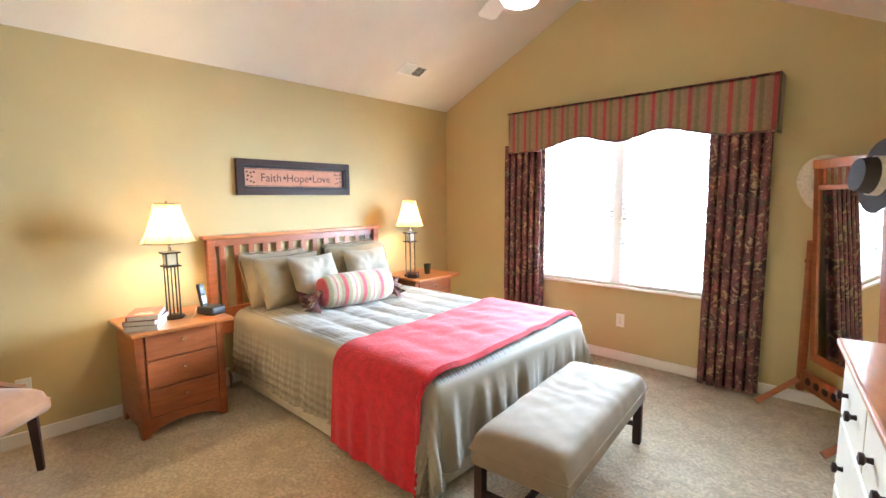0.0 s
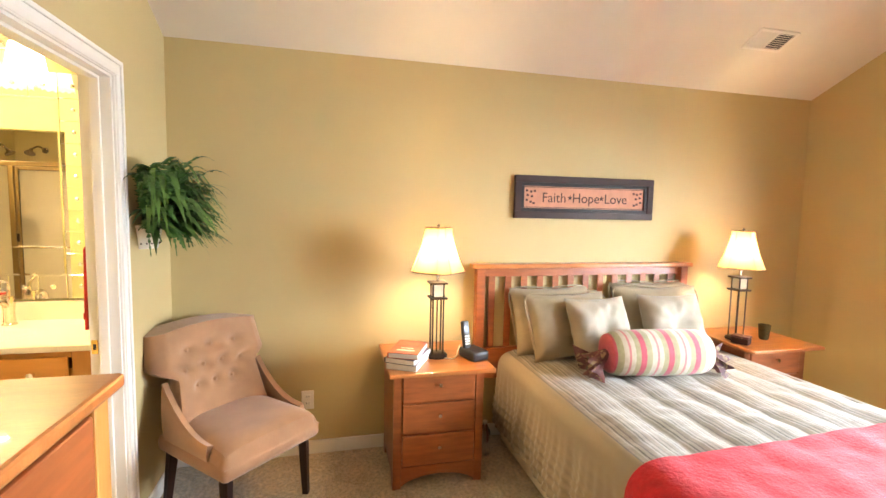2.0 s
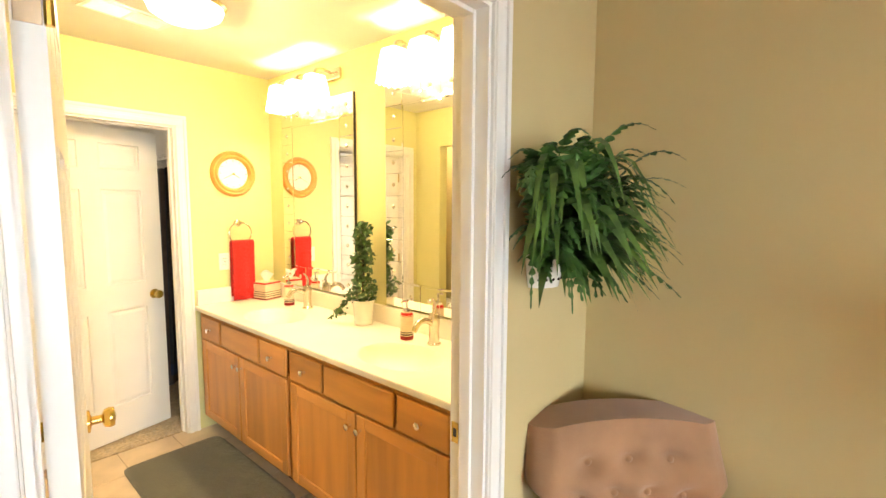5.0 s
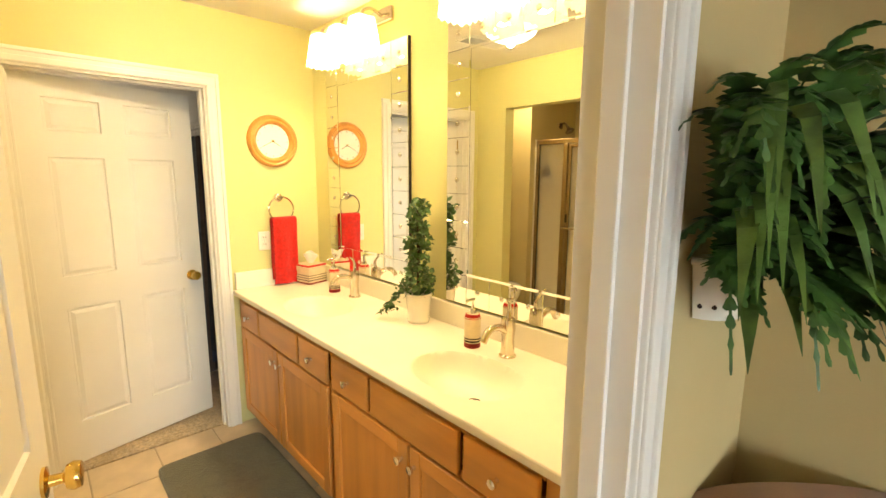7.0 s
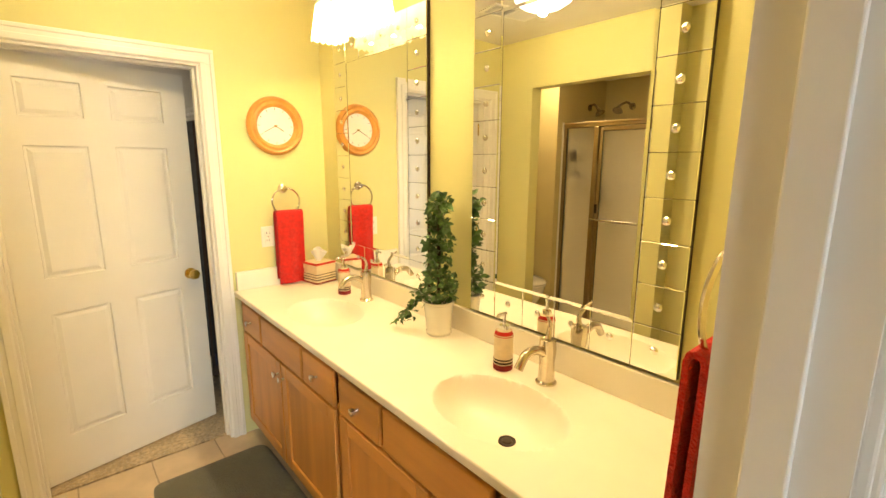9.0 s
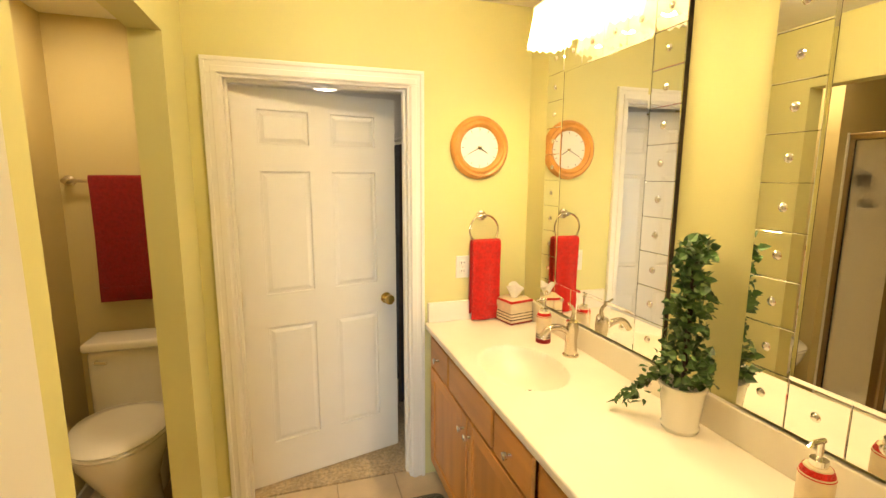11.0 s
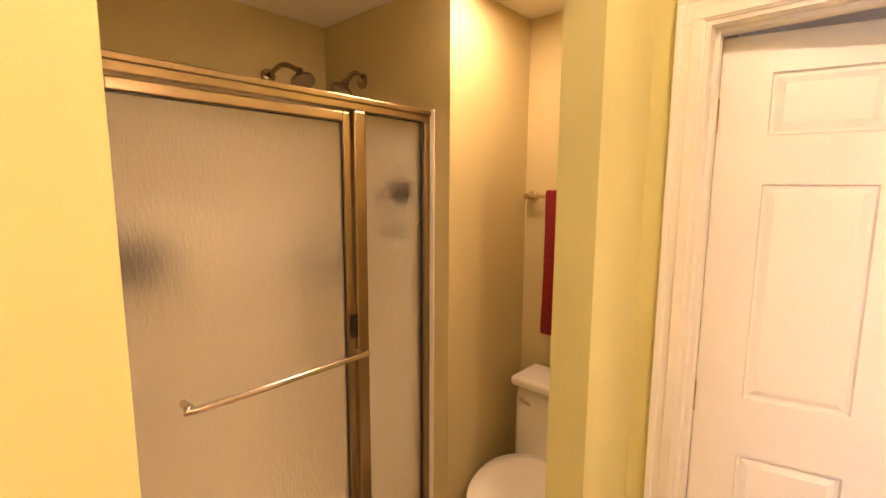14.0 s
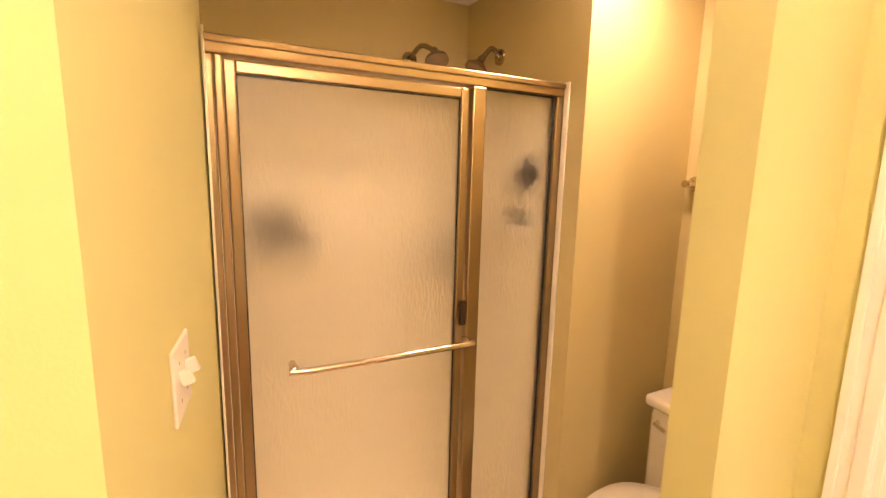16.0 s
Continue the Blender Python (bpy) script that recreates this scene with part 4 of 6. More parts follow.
def build_valance():
    x0, x1, top = -2.585, -0.45, 2.235
    t = thing("window_valance", pose((x0 + x1) / 2, YN, 0), "striped upholstered cornice with a scalloped lower edge", "valance")
    hw = (x1 - x0) / 2

    def low(x):
        a = abs(x)
        if a > 0.74:
            return 1.858
        if a > 0.33:
            return 1.945 - (1.945 - 1.870) * (0.5 - 0.5 * math.cos(math.pi * (a - 0.33) / 0.41))
        return 1.945 - (1.945 - 1.878) * (0.5 + 0.5 * math.cos(math.pi * a / 0.33))
    n = 60
    bm = grid(lambda u, v: Vector((-hw + 2 * hw * u, -0.155, low(-hw + 2 * hw * u) * (1 - v) + top * v)), n, 6)
    part("front", thicken(bm, 0.018), M_VALANCE, t)
    for s in (-1, 1):
        part("return", box((s * hw, -0.155, 1.858), (s * (hw - 0.016), -0.001, top), 0.003), M_VALANCE, t)
    part("top_board", box((-hw, -0.155, top - 0.016), (hw, -0.001, top), 0.003), M_VALANCE, t)
    pts = [(-hw + 2 * hw * k / n, -0.176, low(-hw + 2 * hw * k / n) + 0.003) for k in range(n + 1)]
    part("welt", tube(pts, 0.006, 6), M_CURTAIN, t, "dark red welt")
    part("welt", tube([(-hw, -0.176, top - 0.004), (hw, -0.176, top - 0.004)], 0.006, 6), M_CURTAIN, t, "dark red welt")
    return t


build_valance()


def build_curtain(name, x0, x1, seed):
    t = thing(name, pose((x0 + x1) / 2, YN - 0.085, 0), "dark red and brown floral curtain panel hanging in folds", "curtain", "curtains at the window")
    hw = (x1 - x0) / 2

    def f(u, v):
        a = 2 * u - 1
        k = 6.0
        w = hw * (1.0 + 0.02 * (1 - v)) * (1 - 0.02 * math.sin(4 * v + seed))
        ph = 2 * math.pi * k * u + 0.5 * math.sin(3 * v + seed)
        return Vector((a * w + 0.012 * math.sin(2 * ph), 0.034 * math.cos(ph) * (0.75 + 0.25 * (1 - v)), 0.012 + v * 1.93))
    part("cloth", thicken(grid(f, 90, 24), 0.003), M_CURTAIN, t, smooth=True)
    s = 1 if seed else -1
    pts = [f(1.0 if seed == 0 else 0.0, v / 40) + Vector((0, -0.004, 0)) for v in range(41)]
    bm = bmesh.new()
    for p in pts:
        bmesh.ops.create_icosphere(bm, subdivisions=1, radius=0.009, matrix=Matrix.Translation(p))
    tagged(part("fringe", bm, M_VALANCE, t), "beaded edge fringe", kind="stuff")
    return t


build_curtain("curtain", -2.67, -2.24, 0)
build_curtain("curtain", -0.86, -0.485, 1)


def build_blind(x0, x1):
    t = thing("window_blind", pose((x0 + x1) / 2, YN + 0.035, 0), "white slatted horizontal blind lowered over the window", "blind", "blinds at the window")
    hw = (x1 - x0) / 2 - 0.008
    part("headrail", box((-hw, -0.022, WZ1 - 0.045), (hw, 0.022, WZ1 - 0.003), 0.003), M_WHITEPLASTIC, t)
    part("bottom_rail", box((-hw, -0.022, WZ0 + 0.004), (hw, 0.022, WZ0 + 0.024), 0.003), M_WHITEPLASTIC, t)
    slat = bmesh.new()
    box((-hw, -0.024, -0.0014), (hw, 0.024, 0.0014), bm=slat)
    first = part("slat", slat, M_BLIND, t)
    z, k = WZ0 + 0.05, 0
    first.matrix_basis = pose(0, 0, z, 17, 0, 0)
    while z < WZ1 - 0.09:
        z += 0.042
        o = new("slat", first.data)
        o.parent, o.matrix_basis = t, pose(0, 0, z, 17, 0, 0)
    for x in (-hw * 0.7, hw * 0.7):
        part("ladder_cord", tube([(x, -0.026, WZ0 + 0.02), (x, -0.026, WZ1 - 0.04)], 0.0015, 5), M_WHITEPLASTIC, t)
    return t


build_blind(WX0, MX - 0.035)
build_blind(MX + 0.035, WX1)


def build_dresser():
    """Long low dresser; its drawers face -x."""
    x0, x1, y0, y1, h = 0.03, 0.56, 0.72, 2.20, 0.90
    t = thing("dresser", pose((x0 + x1) / 2 + 0.045, (y0 + y1) / 2 + 0.03, 0, 0, 0, 7), "long cream painted dresser with a cherry top and dark knobs", "dresser")
    hx, hy = (x1 - x0) / 2, (y1 - y0) / 2
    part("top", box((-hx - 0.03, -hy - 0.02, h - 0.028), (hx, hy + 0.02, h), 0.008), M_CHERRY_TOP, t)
    part("body", box((-hx + 0.012, -hy, 0.07), (hx, hy, h - 0.028), 0.004), M_CREAMPAINT, t)
    part("plinth", box((-hx + 0.02, -hy + 0.01, 0.0), (hx - 0.01, hy - 0.01, 0.07), 0.004), M_CREAMPAINT, t)
    rows = [(0.09, 0.35), (0.365, 0.61), (0.625, 0.855)]
    for r, (z0, z1) in enumerate(rows):
        n = 2 if r < 2 else 3
        for k in range(n):
            a, b = -hy + 0.02 + k * (2 * hy - 0.04) / n, -hy + 0.02 + (k + 1) * (2 * hy - 0.04) / n
            d = part("drawer_front", box((-hx - 0.006, a + 0.006, z0), (-hx + 0.014, b - 0.006, z1), 0.005), M_CREAMPAINT, t)
            for f in ((0.25, 0.75) if n == 2 else (0.3, 0.7)):
                m = Matrix.Translation((-hx - 0.006, a + f * (b - a), (z0 + z1) / 2)) @ Matrix.Rotation(radians(-90), 4, "Y")
                part("knob", lathe([(0, 0), (0.009, 0), (0.007, 0.014), (0.017, 0.020), (0.016, 0.030), (0, 0.034)], 14, m=m), M_DARKWOOD, d, "dark round knob", smooth=True)
    return t


def build_chest():
    """Tall chest of drawers against the south wall; its drawers face +y."""
    x0, x1, y0, y1, h = -1.66, -0.62, YS + 0.016, -0.06, 1.205
    t = thing("chest_of_drawers", pose((x0 + x1) / 2, (y0 + y1) / 2, 0), "tall cherry chest of drawers beside the bathroom door", "chest of drawers")
    hx, hy = (x1 - x0) / 2, (y1 - y0) / 2
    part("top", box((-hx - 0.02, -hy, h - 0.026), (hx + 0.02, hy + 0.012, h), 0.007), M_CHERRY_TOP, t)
    for s in (-1, 1):
        part("side_panel", box((s * hx, -hy, 0.0), (s * (hx - 0.022), hy - 0.01, h - 0.026), 0.004), M_CHERRY, t)
        part("stile", box((s * hx, hy - 0.03, 0.0), (s * (hx - 0.05), hy - 0.008, h - 0.026), 0.004), M_OAK, t)
    part("carcass", box((-hx + 0.022, -hy, 0.08), (hx - 0.022, hy - 0.032, h - 0.026)), M_CHERRY, t)
    n = 5
    for k in range(n):
        z0, z1 = 0.10 + k * 1.07 / n, 0.10 + (k + 1) * 1.07 / n - 0.012
        d = part("drawer_front", box((-hx + 0.052, hy - 0.032, z0), (hx - 0.052, hy - 0.008, z1), 0.005), M_CHERRY, t)
        for x in (-0.3, 0.3):
            m = Matrix.Translation((x, hy - 0.008, (z0 + z1) / 2)) @ Matrix.Rotation(radians(-90), 4, "X")
            part("knob", lathe([(0, 0), (0.009, 0), (0.007, 0.014), (0.017, 0.020), (0.016, 0.030), (0, 0.034)], 14, m=m), M_DARKWOOD, d, "dark round knob", smooth=True)
    return t


build_chest()


def build_cheval():
    """Standing mirror; local x along the mirror, local -y is the side it faces."""
    t = thing("cheval_mirror", pose(-0.045, 3.52, 0, 0, 0, -55), "cherry cheval mirror standing by the window wall", "mirror")
    hw = 0.30
    for s in (-1, 1):
        x = s * (hw + 0.035)
        part("post", box((x - 0.02, -0.02, 0.12), (x + 0.02, 0.02, 1.14), 0.004), M_CHERRY, t)
        for d in (-1, 1):
            pts = bend([(x, d * 0.02, 0.19), (x, d * 0.13, 0.115), (x, d * 0.27, 0.02)], 5)
            part("foot", tube(pts, 0.026, 4), M_CHERRY, t)
        part("pivot_knob", lathe([(0, 0), (0.012, 0), (0.016, 0.014), (0, 0.024)], 12, m=Matrix.Translation((x + s * 0.02, 0, 1.0)) @ Matrix.Rotation(radians(90 * s), 4, "Y")), M_DARKWOOD, t)
    part("lower_rail", box((-hw - 0.015, -0.014, 0.15), (hw + 0.015, 0.014, 0.27), 0.004), M_CHERRY, t)
    for k in range(7):
        x = -0.24 + 0.08 * k
        part("carving", lathe([(0, 0.008), (0.02, 0.006), (0.028, 0), (0, -0.001)], 12, m=Matrix.Translation((x, -0.014, 0.21)) @ Matrix.Rotation(radians(90), 4, "X")), M_DARKWOOD, t)
    tilt = Matrix.Translation((0, 0, 1.0)) @ Matrix.Rotation(radians(3), 4, "X") @ Matrix.Translation((0, 0, -1.0))
    f = part("mirror_frame", moved(box((-hw, -0.016, 0.34), (-hw + 0.05, 0.016, 1.66), 0.005), tilt), M_CHERRY, t)
    part("mirror_frame", moved(box((hw - 0.05, -0.016, 0.34), (hw, 0.016, 1.66), 0.005), tilt), M_CHERRY, t)
    part("mirror_frame", moved(box((-hw + 0.05, -0.016, 0.34), (hw - 0.05, 0.016, 0.40), 0.005), tilt), M_CHERRY, t)
    part("mirror_frame", moved(box((-hw - 0.01, -0.018, 1.60), (hw + 0.01, 0.018, 1.66), 0.006), tilt), M_CHERRY_TOP, t)
    part("mirror_frame", moved(box((-hw + 0.05, -0.014, 1.47), (hw - 0.05, 0.014, 1.50), 0.003), tilt), M_CHERRY, t)
    for k in range(8):
        x = -hw + 0.08 + k * (2 * hw - 0.16) / 7
        part("spindle", moved(tube([(x, 0, 1.50), (x, 0, 1.60)], 0.009, 8), tilt), M_CHERRY, t)
    part("glass", moved(box((-hw + 0.05, -0.006, 0.40), (hw - 0.05, 0.006, 1.47)), tilt), M_MIRROR, t, "tilting mirror glass")
    return t


build_cheval()


def build_hat(m, mat, label, band):
    t = thing("hat", m, label, "hat")
    prof = [(0.0, 0.115), (0.05, 0.118), (0.082, 0.105), (0.092, 0.06), (0.098, 0.0), (0.15, -0.006), (0.185, 0.004), (0.19, 0.010), (0.15, 0.0), (0.09, 0.004)]
    part("crown_and_brim", lathe(prof, 36), mat, t, smooth=True)
    part("band", lathe([(0.0955, 0.045), (0.099, 0.045), (0.1015, 0.008), (0.098, 0.008)], 36), band, t, smooth=True)
    return t


M_OLIVE = material("dark_olive_glass", (0.055, 0.05, 0.022), 0.25, vary=0.2, scale=40)
M_CREAMPAINT = material("cream_furniture_paint", (0.60, 0.52, 0.41), 0.35, vary=0.06, scale=9, bump=0.03)
M_STRAW = material("pale_straw", (0.66, 0.58, 0.44), 0.9, vary=0.15, scale=60, bump=0.5, bump_scale=150)
M_FELT = material("dark_brown_felt", (0.035, 0.022, 0.016), 0.95, vary=0.2, scale=20, bump=0.3)
build_dresser()
build_hat(pose(-0.19, 3.77, 1.50, 78, 0, 150), M_STRAW, "pale straw sun hat hung on the mirror", M_BENCH)
build_hat(pose(0.05, 3.20, 1.53, 85, 0, -66), M_FELT, "dark brown felt hat hung on the mirror", M_STRAW)


# ---- bathroom things ----
CT = 0.858            # counter height
VF = -3.135           # counter front


def knob_on(name, at, rot, mat, parent, label, r=0.015):
    m = Matrix.Translation(at) @ rot
    return part(name, lathe([(0, 0), (r * 0.55, 0), (r * 0.4, r * 0.8), (r, r * 1.25), (r * 0.95, r * 1.8), (0, r * 2.05)], 16, m=m), mat, parent, label, smooth=True)


def build_vanity_cabinet(y0, y1, label):
    """One base cabinet: two small drawers beside a fixed panel, over two doors; faces +x."""
    t = thing("vanity_cabinet", pose(XV + 0.004, (y0 + y1) / 2, 0), label, "cabinet", "vanity cabinets")
    hy, fx = (y1 - y0) / 2, VF - 0.03 - XV - 0.004
    part("carcass", box((0.0, -hy, 0.10), (fx - 0.018, hy, 0.735)), M_OAK, t)
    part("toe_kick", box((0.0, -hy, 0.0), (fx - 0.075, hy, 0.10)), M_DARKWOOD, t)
    for z0, z1 in ((0.10, 0.125), (0.635, 0.668), (0.792, CT - 0.032)):
        part("rail", box((fx - 0.018, -hy, z0), (fx, hy, z1), 0.001), M_OAK_H, t)
    for a, b in ((-hy, -hy + 0.03), (-0.015, 0.015), (hy - 0.03, hy)):
        part("stile", box((fx - 0.018, a, 0.125), (fx - 0.0004, b, 0.635), 0.001), M_OAK, t)
    rot = Matrix.Rotation(radians(90), 4, "Y")
    for a, b, k in ((-hy + 0.008, -hy + 0.278, 1), (-hy + 0.298, hy - 0.298, 0), (hy - 0.278, hy - 0.008, 1)):
        bm = box((fx, a, 0.652), (fx + 0.018, b, 0.800), 0.006)
        d = part("drawer_front" if k else "fixed_panel", bm, M_OAK_H, t)
        if k:
            knob_on("knob", (fx + 0.018, (a + b) / 2, 0.726), rot, M_CHROME, d, "round chrome knob")
    for s in (-1, 1):
        a, b = (-hy + 0.008, -0.006) if s < 0 else (0.006, hy - 0.008)
        w = 0.055
        d = part("door", box((fx + 0.002, a + w, 0.115 + w), (fx + 0.010, b - w, 0.640 - w)), M_OAK, t)
        part("door_stile", box((fx, a, 0.115), (fx + 0.019, a + w, 0.640), 0.004), M_OAK, d)
        part("door_stile", box((fx, b - w, 0.115), (fx + 0.019, b, 0.640), 0.004), M_OAK, d)
        part("door_rail", box((fx, a + w, 0.115), (fx + 0.0185, b - w, 0.115 + w), 0.004), M_OAK_H, d)
        part("door_rail", box((fx, a + w, 0.640 - w), (fx + 0.0185, b - w, 0.640), 0.004), M_OAK_H, d)
        knob_on("knob", (fx + 0.019, s * 0.035, 0.578), rot, M_CHROME, d, "round chrome knob")
    return t


build_vanity_cabinet(-3.035, -1.965, "honey oak vanity cabinet with drawers and two doors")
build_vanity_cabinet(-1.935, -0.865, "honey oak vanity cabinet with drawers and two doors")
filler = thing("vanity_filler", pose(XV, -0.78, 0), "narrow honey oak filler at the vanity's end", "cabinet panel")
part("panel", box((0.0, -0.083, 0.10), (VF - 0.03 - XV, 0.086, CT - 0.032), 0.002), M_OAK, filler)
filler = thing("vanity_filler", pose(XV, -3.06, 0), "narrow honey oak filler at the closet wall", "cabinet panel")
part("panel", box((0.0, -0.028, 0.10), (VF - 0.03 - XV, 0.024, CT - 0.032), 0.002), M_OAK, filler)
filler = thing("vanity_filler", pose(XV, -1.95, 0), "narrow honey oak strip between the cabinets", "cabinet panel")
part("panel", box((0.0, -0.013, 0.10), (VF - 0.03 - XV, 0.013, CT - 0.032), 0.002), M_OAK, filler)

SINKS = ((-3.360, -2.45), (-3.360, -1.345))


def build_counter():
    t = thing("vanity_counter", pose(XV, -1.90, CT), "cream cultured marble counter with two oval basins", "counter")
    y0, y1 = YC + 1.90 + 0.002, YSB - 0.004 + 1.90 - 0.002
    sx, sy = 0.160, 0.222

    def dip(x, y):
        z = 0.0
        for cx, cy in SINKS:
            q = math.hypot((x - (cx - XV)) / sx, (y - (cy + 1.90)) / sy)
            if q < 1.0:
                z -= 0.115 * (1 - q ** 2.8) ** 0.8
        return z
    w = VF - XV
    bm = grid(lambda u, v: Vector((u * w, y0 + v * (y1 - y0), dip(u * w, y0 + v * (y1 - y0)))), 70, 260)
    part("top", bm, M_MARBLE, t, smooth=True)
    part("front_edge", box((w - 0.02, y0, -0.030), (w + 0.004, y1, -0.0005), 0.006, seg=3), M_MARBLE, t)
    part("backsplash", box((0.002, y0, -0.001), (0.022, y1, 0.105), 0.005), M_MARBLE, t)
    part("side_splash", box((0.022, y0, -0.001), (w - 0.01, y0 + 0.02, 0.105), 0.005), M_MARBLE, t)
    for cx, cy in SINKS:
        d = part("drain", lathe([(0, 0.006), (0.014, 0.005), (0.016, 0.001), (0.026, 0.003), (0.028, -0.004)], 20, at=(cx - XV - 0.025, cy + 1.92, -0.1135)), M_BLACKMETAL, t, "dark metal drain", smooth=True)
    return t


build_counter()


def build_faucet(at):
    t = thing("faucet", pose(*at), "brushed nickel single-lever basin faucet", "faucet", "faucets on the vanity")
    part("body", lathe([(0, 0), (0.034, 0), (0.034, 0.006), (0.027, 0.012), (0.024, 0.07), (0.029, 0.11), (0.026, 0.15), (0.0, 0.155)], 24), M_NICKEL, t, smooth=True)
    part("spout", tube(bend([(0.01, 0, 0.10), (0.06, 0, 0.128), (0.11, 0, 0.125), (0.142, 0, 0.088)], 6), 0.014, 12), M_NICKEL, t, smooth=True)
    part("lever", tube(bend([(0, 0, 0.15), (-0.006, 0.0, 0.185), (0.01, 0.01, 0.215), (0.035, 0.02, 0.235)], 5), 0.010, 10, taper=[1 - 0.04 * k for k in range(16)]), M_NICKEL, t, smooth=True)
    return t


fc = build_faucet((-3.590, -1.345, CT))
copy_thing(fc, pose(-3.605, -2.485, CT))


def build_soap(at):
    t = thing("soap_dispenser", pose(*at), "cream soap bottle with red and brown bands and chrome pump", "soap dispenser", "soap dispensers on the vanity")
    part("bottle", lathe([(0, 0), (0.031, 0), (0.033, 0.01), (0.033, 0.125), (0.024, 0.142), (0, 0.143)], 24), M_CREAM, t, smooth=True)
    for z0, z1, m in ((0.002, 0.022, M_TOWEL_DIM_DARK), (0.026, 0.033, M_DARKWOOD), (0.038, 0.043, M_DARKWOOD), (0.122, 0.140, M_TOWEL)):
        r = 0.0337 if z0 < 0.1 else 0.0338
        top = r if z0 < 0.1 else 0.027
        part("band", lathe([(r, z0), (top, z1)], 24), m, t, smooth=True)
    part("collar", lathe([(0.0, 0.143), (0.017, 0.143), (0.017, 0.158), (0, 0.158)], 18), M_CHROME, t, smooth=True)
    p = part("pump", tube([(0, 0, 0.155), (0, 0, 0.195)], 0.006, 10), M_CHROME, t)
    part("spout", tube([(-0.008, 0, 0.198), (0.03, 0, 0.198), (0.037, 0, 0.190)], 0.006, 8), M_CHROME, p)
    return t


M_CREAM = material("cream_ceramic", (0.68, 0.55, 0.37), 0.4, vary=0.08, scale=30, bump=0.1)
sp = build_soap((-3.560, -1.505, CT))
copy_thing(sp, pose(-3.575, -2.66, CT, 0, 0, -20))


def build_tissue_box():
    t = thing("tissue_box", pose(-3.585, -2.985, CT, 0, 0, 12), "banded cream tissue box cover with a tissue showing", "tissue box")
    part("cover", box((-0.07, -0.07, 0), (0.07, 0.07, 0.125), 0.008), M_CREAM, t)
    for z0, z1, m in ((0.002, 0.014, M_TOWEL_DIM_DARK), (0.024, 0.030, M_DARKWOOD), (0.040, 0.044, M_DARKWOOD), (0.056, 0.060, M_DARKWOOD), (0.110, 0.124, M_TOWEL)):
        part("band", box((-0.0715, -0.0715, z0), (0.0715, 0.0715, z1), 0.006), m, t)
    def f(u, v):
        a = 2 * math.pi * u
        r = 0.012 + 0.028 * v * (1 + 0.4 * math.sin(3 * a + 1))
        return Vector((r * math.cos(a), r * math.sin(a), 0.124 + 0.065 * v + 0.012 * v * math.sin(2 * a)))
    part("tissue", thicken(grid(f, 24, 6), 0.001), M_TRIM, t, "white tissue", smooth=True)
    return t


build_tissue_box()


def leaf_cloud(points, size, seed, ivy=True):
    """Many small pointed leaves, each two bent faces, at the given points."""
    rnd = random.Random(seed)
    bm = bmesh.new()
    for p in points:
        s = size * rnd.uniform(0.65, 1.25)
        m = Matrix.Translation(p) @ Euler((rnd.uniform(-1.2, 1.2), rnd.uniform(-1.2, 1.2), rnd.uniform(0, 6.28))).to_matrix().to_4x4()
        shape = [(0, 0, 0), (0.45, 0.25, 0.1), (0.30, 0.62, 0.06), (0, 1.0, -0.1), (-0.30, 0.62, 0.06), (-0.45, 0.25, 0.1), (0, 0.5, -0.03)]
        v = [bm.verts.new(m @ Vector((a * s, b * s, c * s))) for a, b, c in shape]
        for tri in ((0, 1, 6), (1, 2, 6), (2, 3, 6), (3, 4, 6), (4, 5, 6), (5, 0, 6)):
            bm.faces.new([v[i] for i in tri])
    return bm


def build_topiary():
    t = thing("ivy_topiary", pose(-3.600, -1.900, CT), "three-tiered ivy topiary in a white pot", "plant")
    part("pot", lathe([(0, 0), (0.050, 0), (0.054, 0.012), (0.050, 0.02), (0.062, 0.13), (0.066, 0.132), (0.066, 0.142), (0.058, 0.142), (0.052, 0.12), (0, 0.118)], 28), M_PORCELAIN, t, "white ceramic pot", smooth=True)
    part("stem", tube(bend([(0, 0, 0.11), (0.004, 0.004, 0.3), (-0.004, 0, 0.54)], 4), 0.008, 7), M_DARKWOOD, t)
    rnd = random.Random(5)
    pts = []
    for (zc, r, n) in ((0.200, 0.080, 250), (0.30, 0.050, 100), (0.385, 0.057, 170), (0.46, 0.044, 90), (0.53, 0.047, 120)):
        for k in range(n):
            d = Vector((rnd.gauss(0, 1), rnd.gauss(0, 1), rnd.gauss(0, 0.85))).normalized() * r * rnd.uniform(0.55, 1.08)
            pts.append(Vector((0, 0, zc)) + d)
    for k in range(60):
        u = rnd.random()
        pts.append(Vector((0.05 + 0.06 * u, -0.04 - 0.10 * u, 0.16 - 0.12 * u)) + Vector((rnd.gauss(0, 0.012), rnd.gauss(0, 0.016), rnd.gauss(0, 0.012))))
    part("leaves", leaf_cloud(pts, 0.028, 8), M_IVY, t)
    part("trailing_stem", tube(bend([(0.03, -0.02, 0.14), (0.07, -0.08, 0.13), (0.11, -0.14, 0.04)], 5), 0.002, 5), M_IVY, t)
    return t


build_topiary()


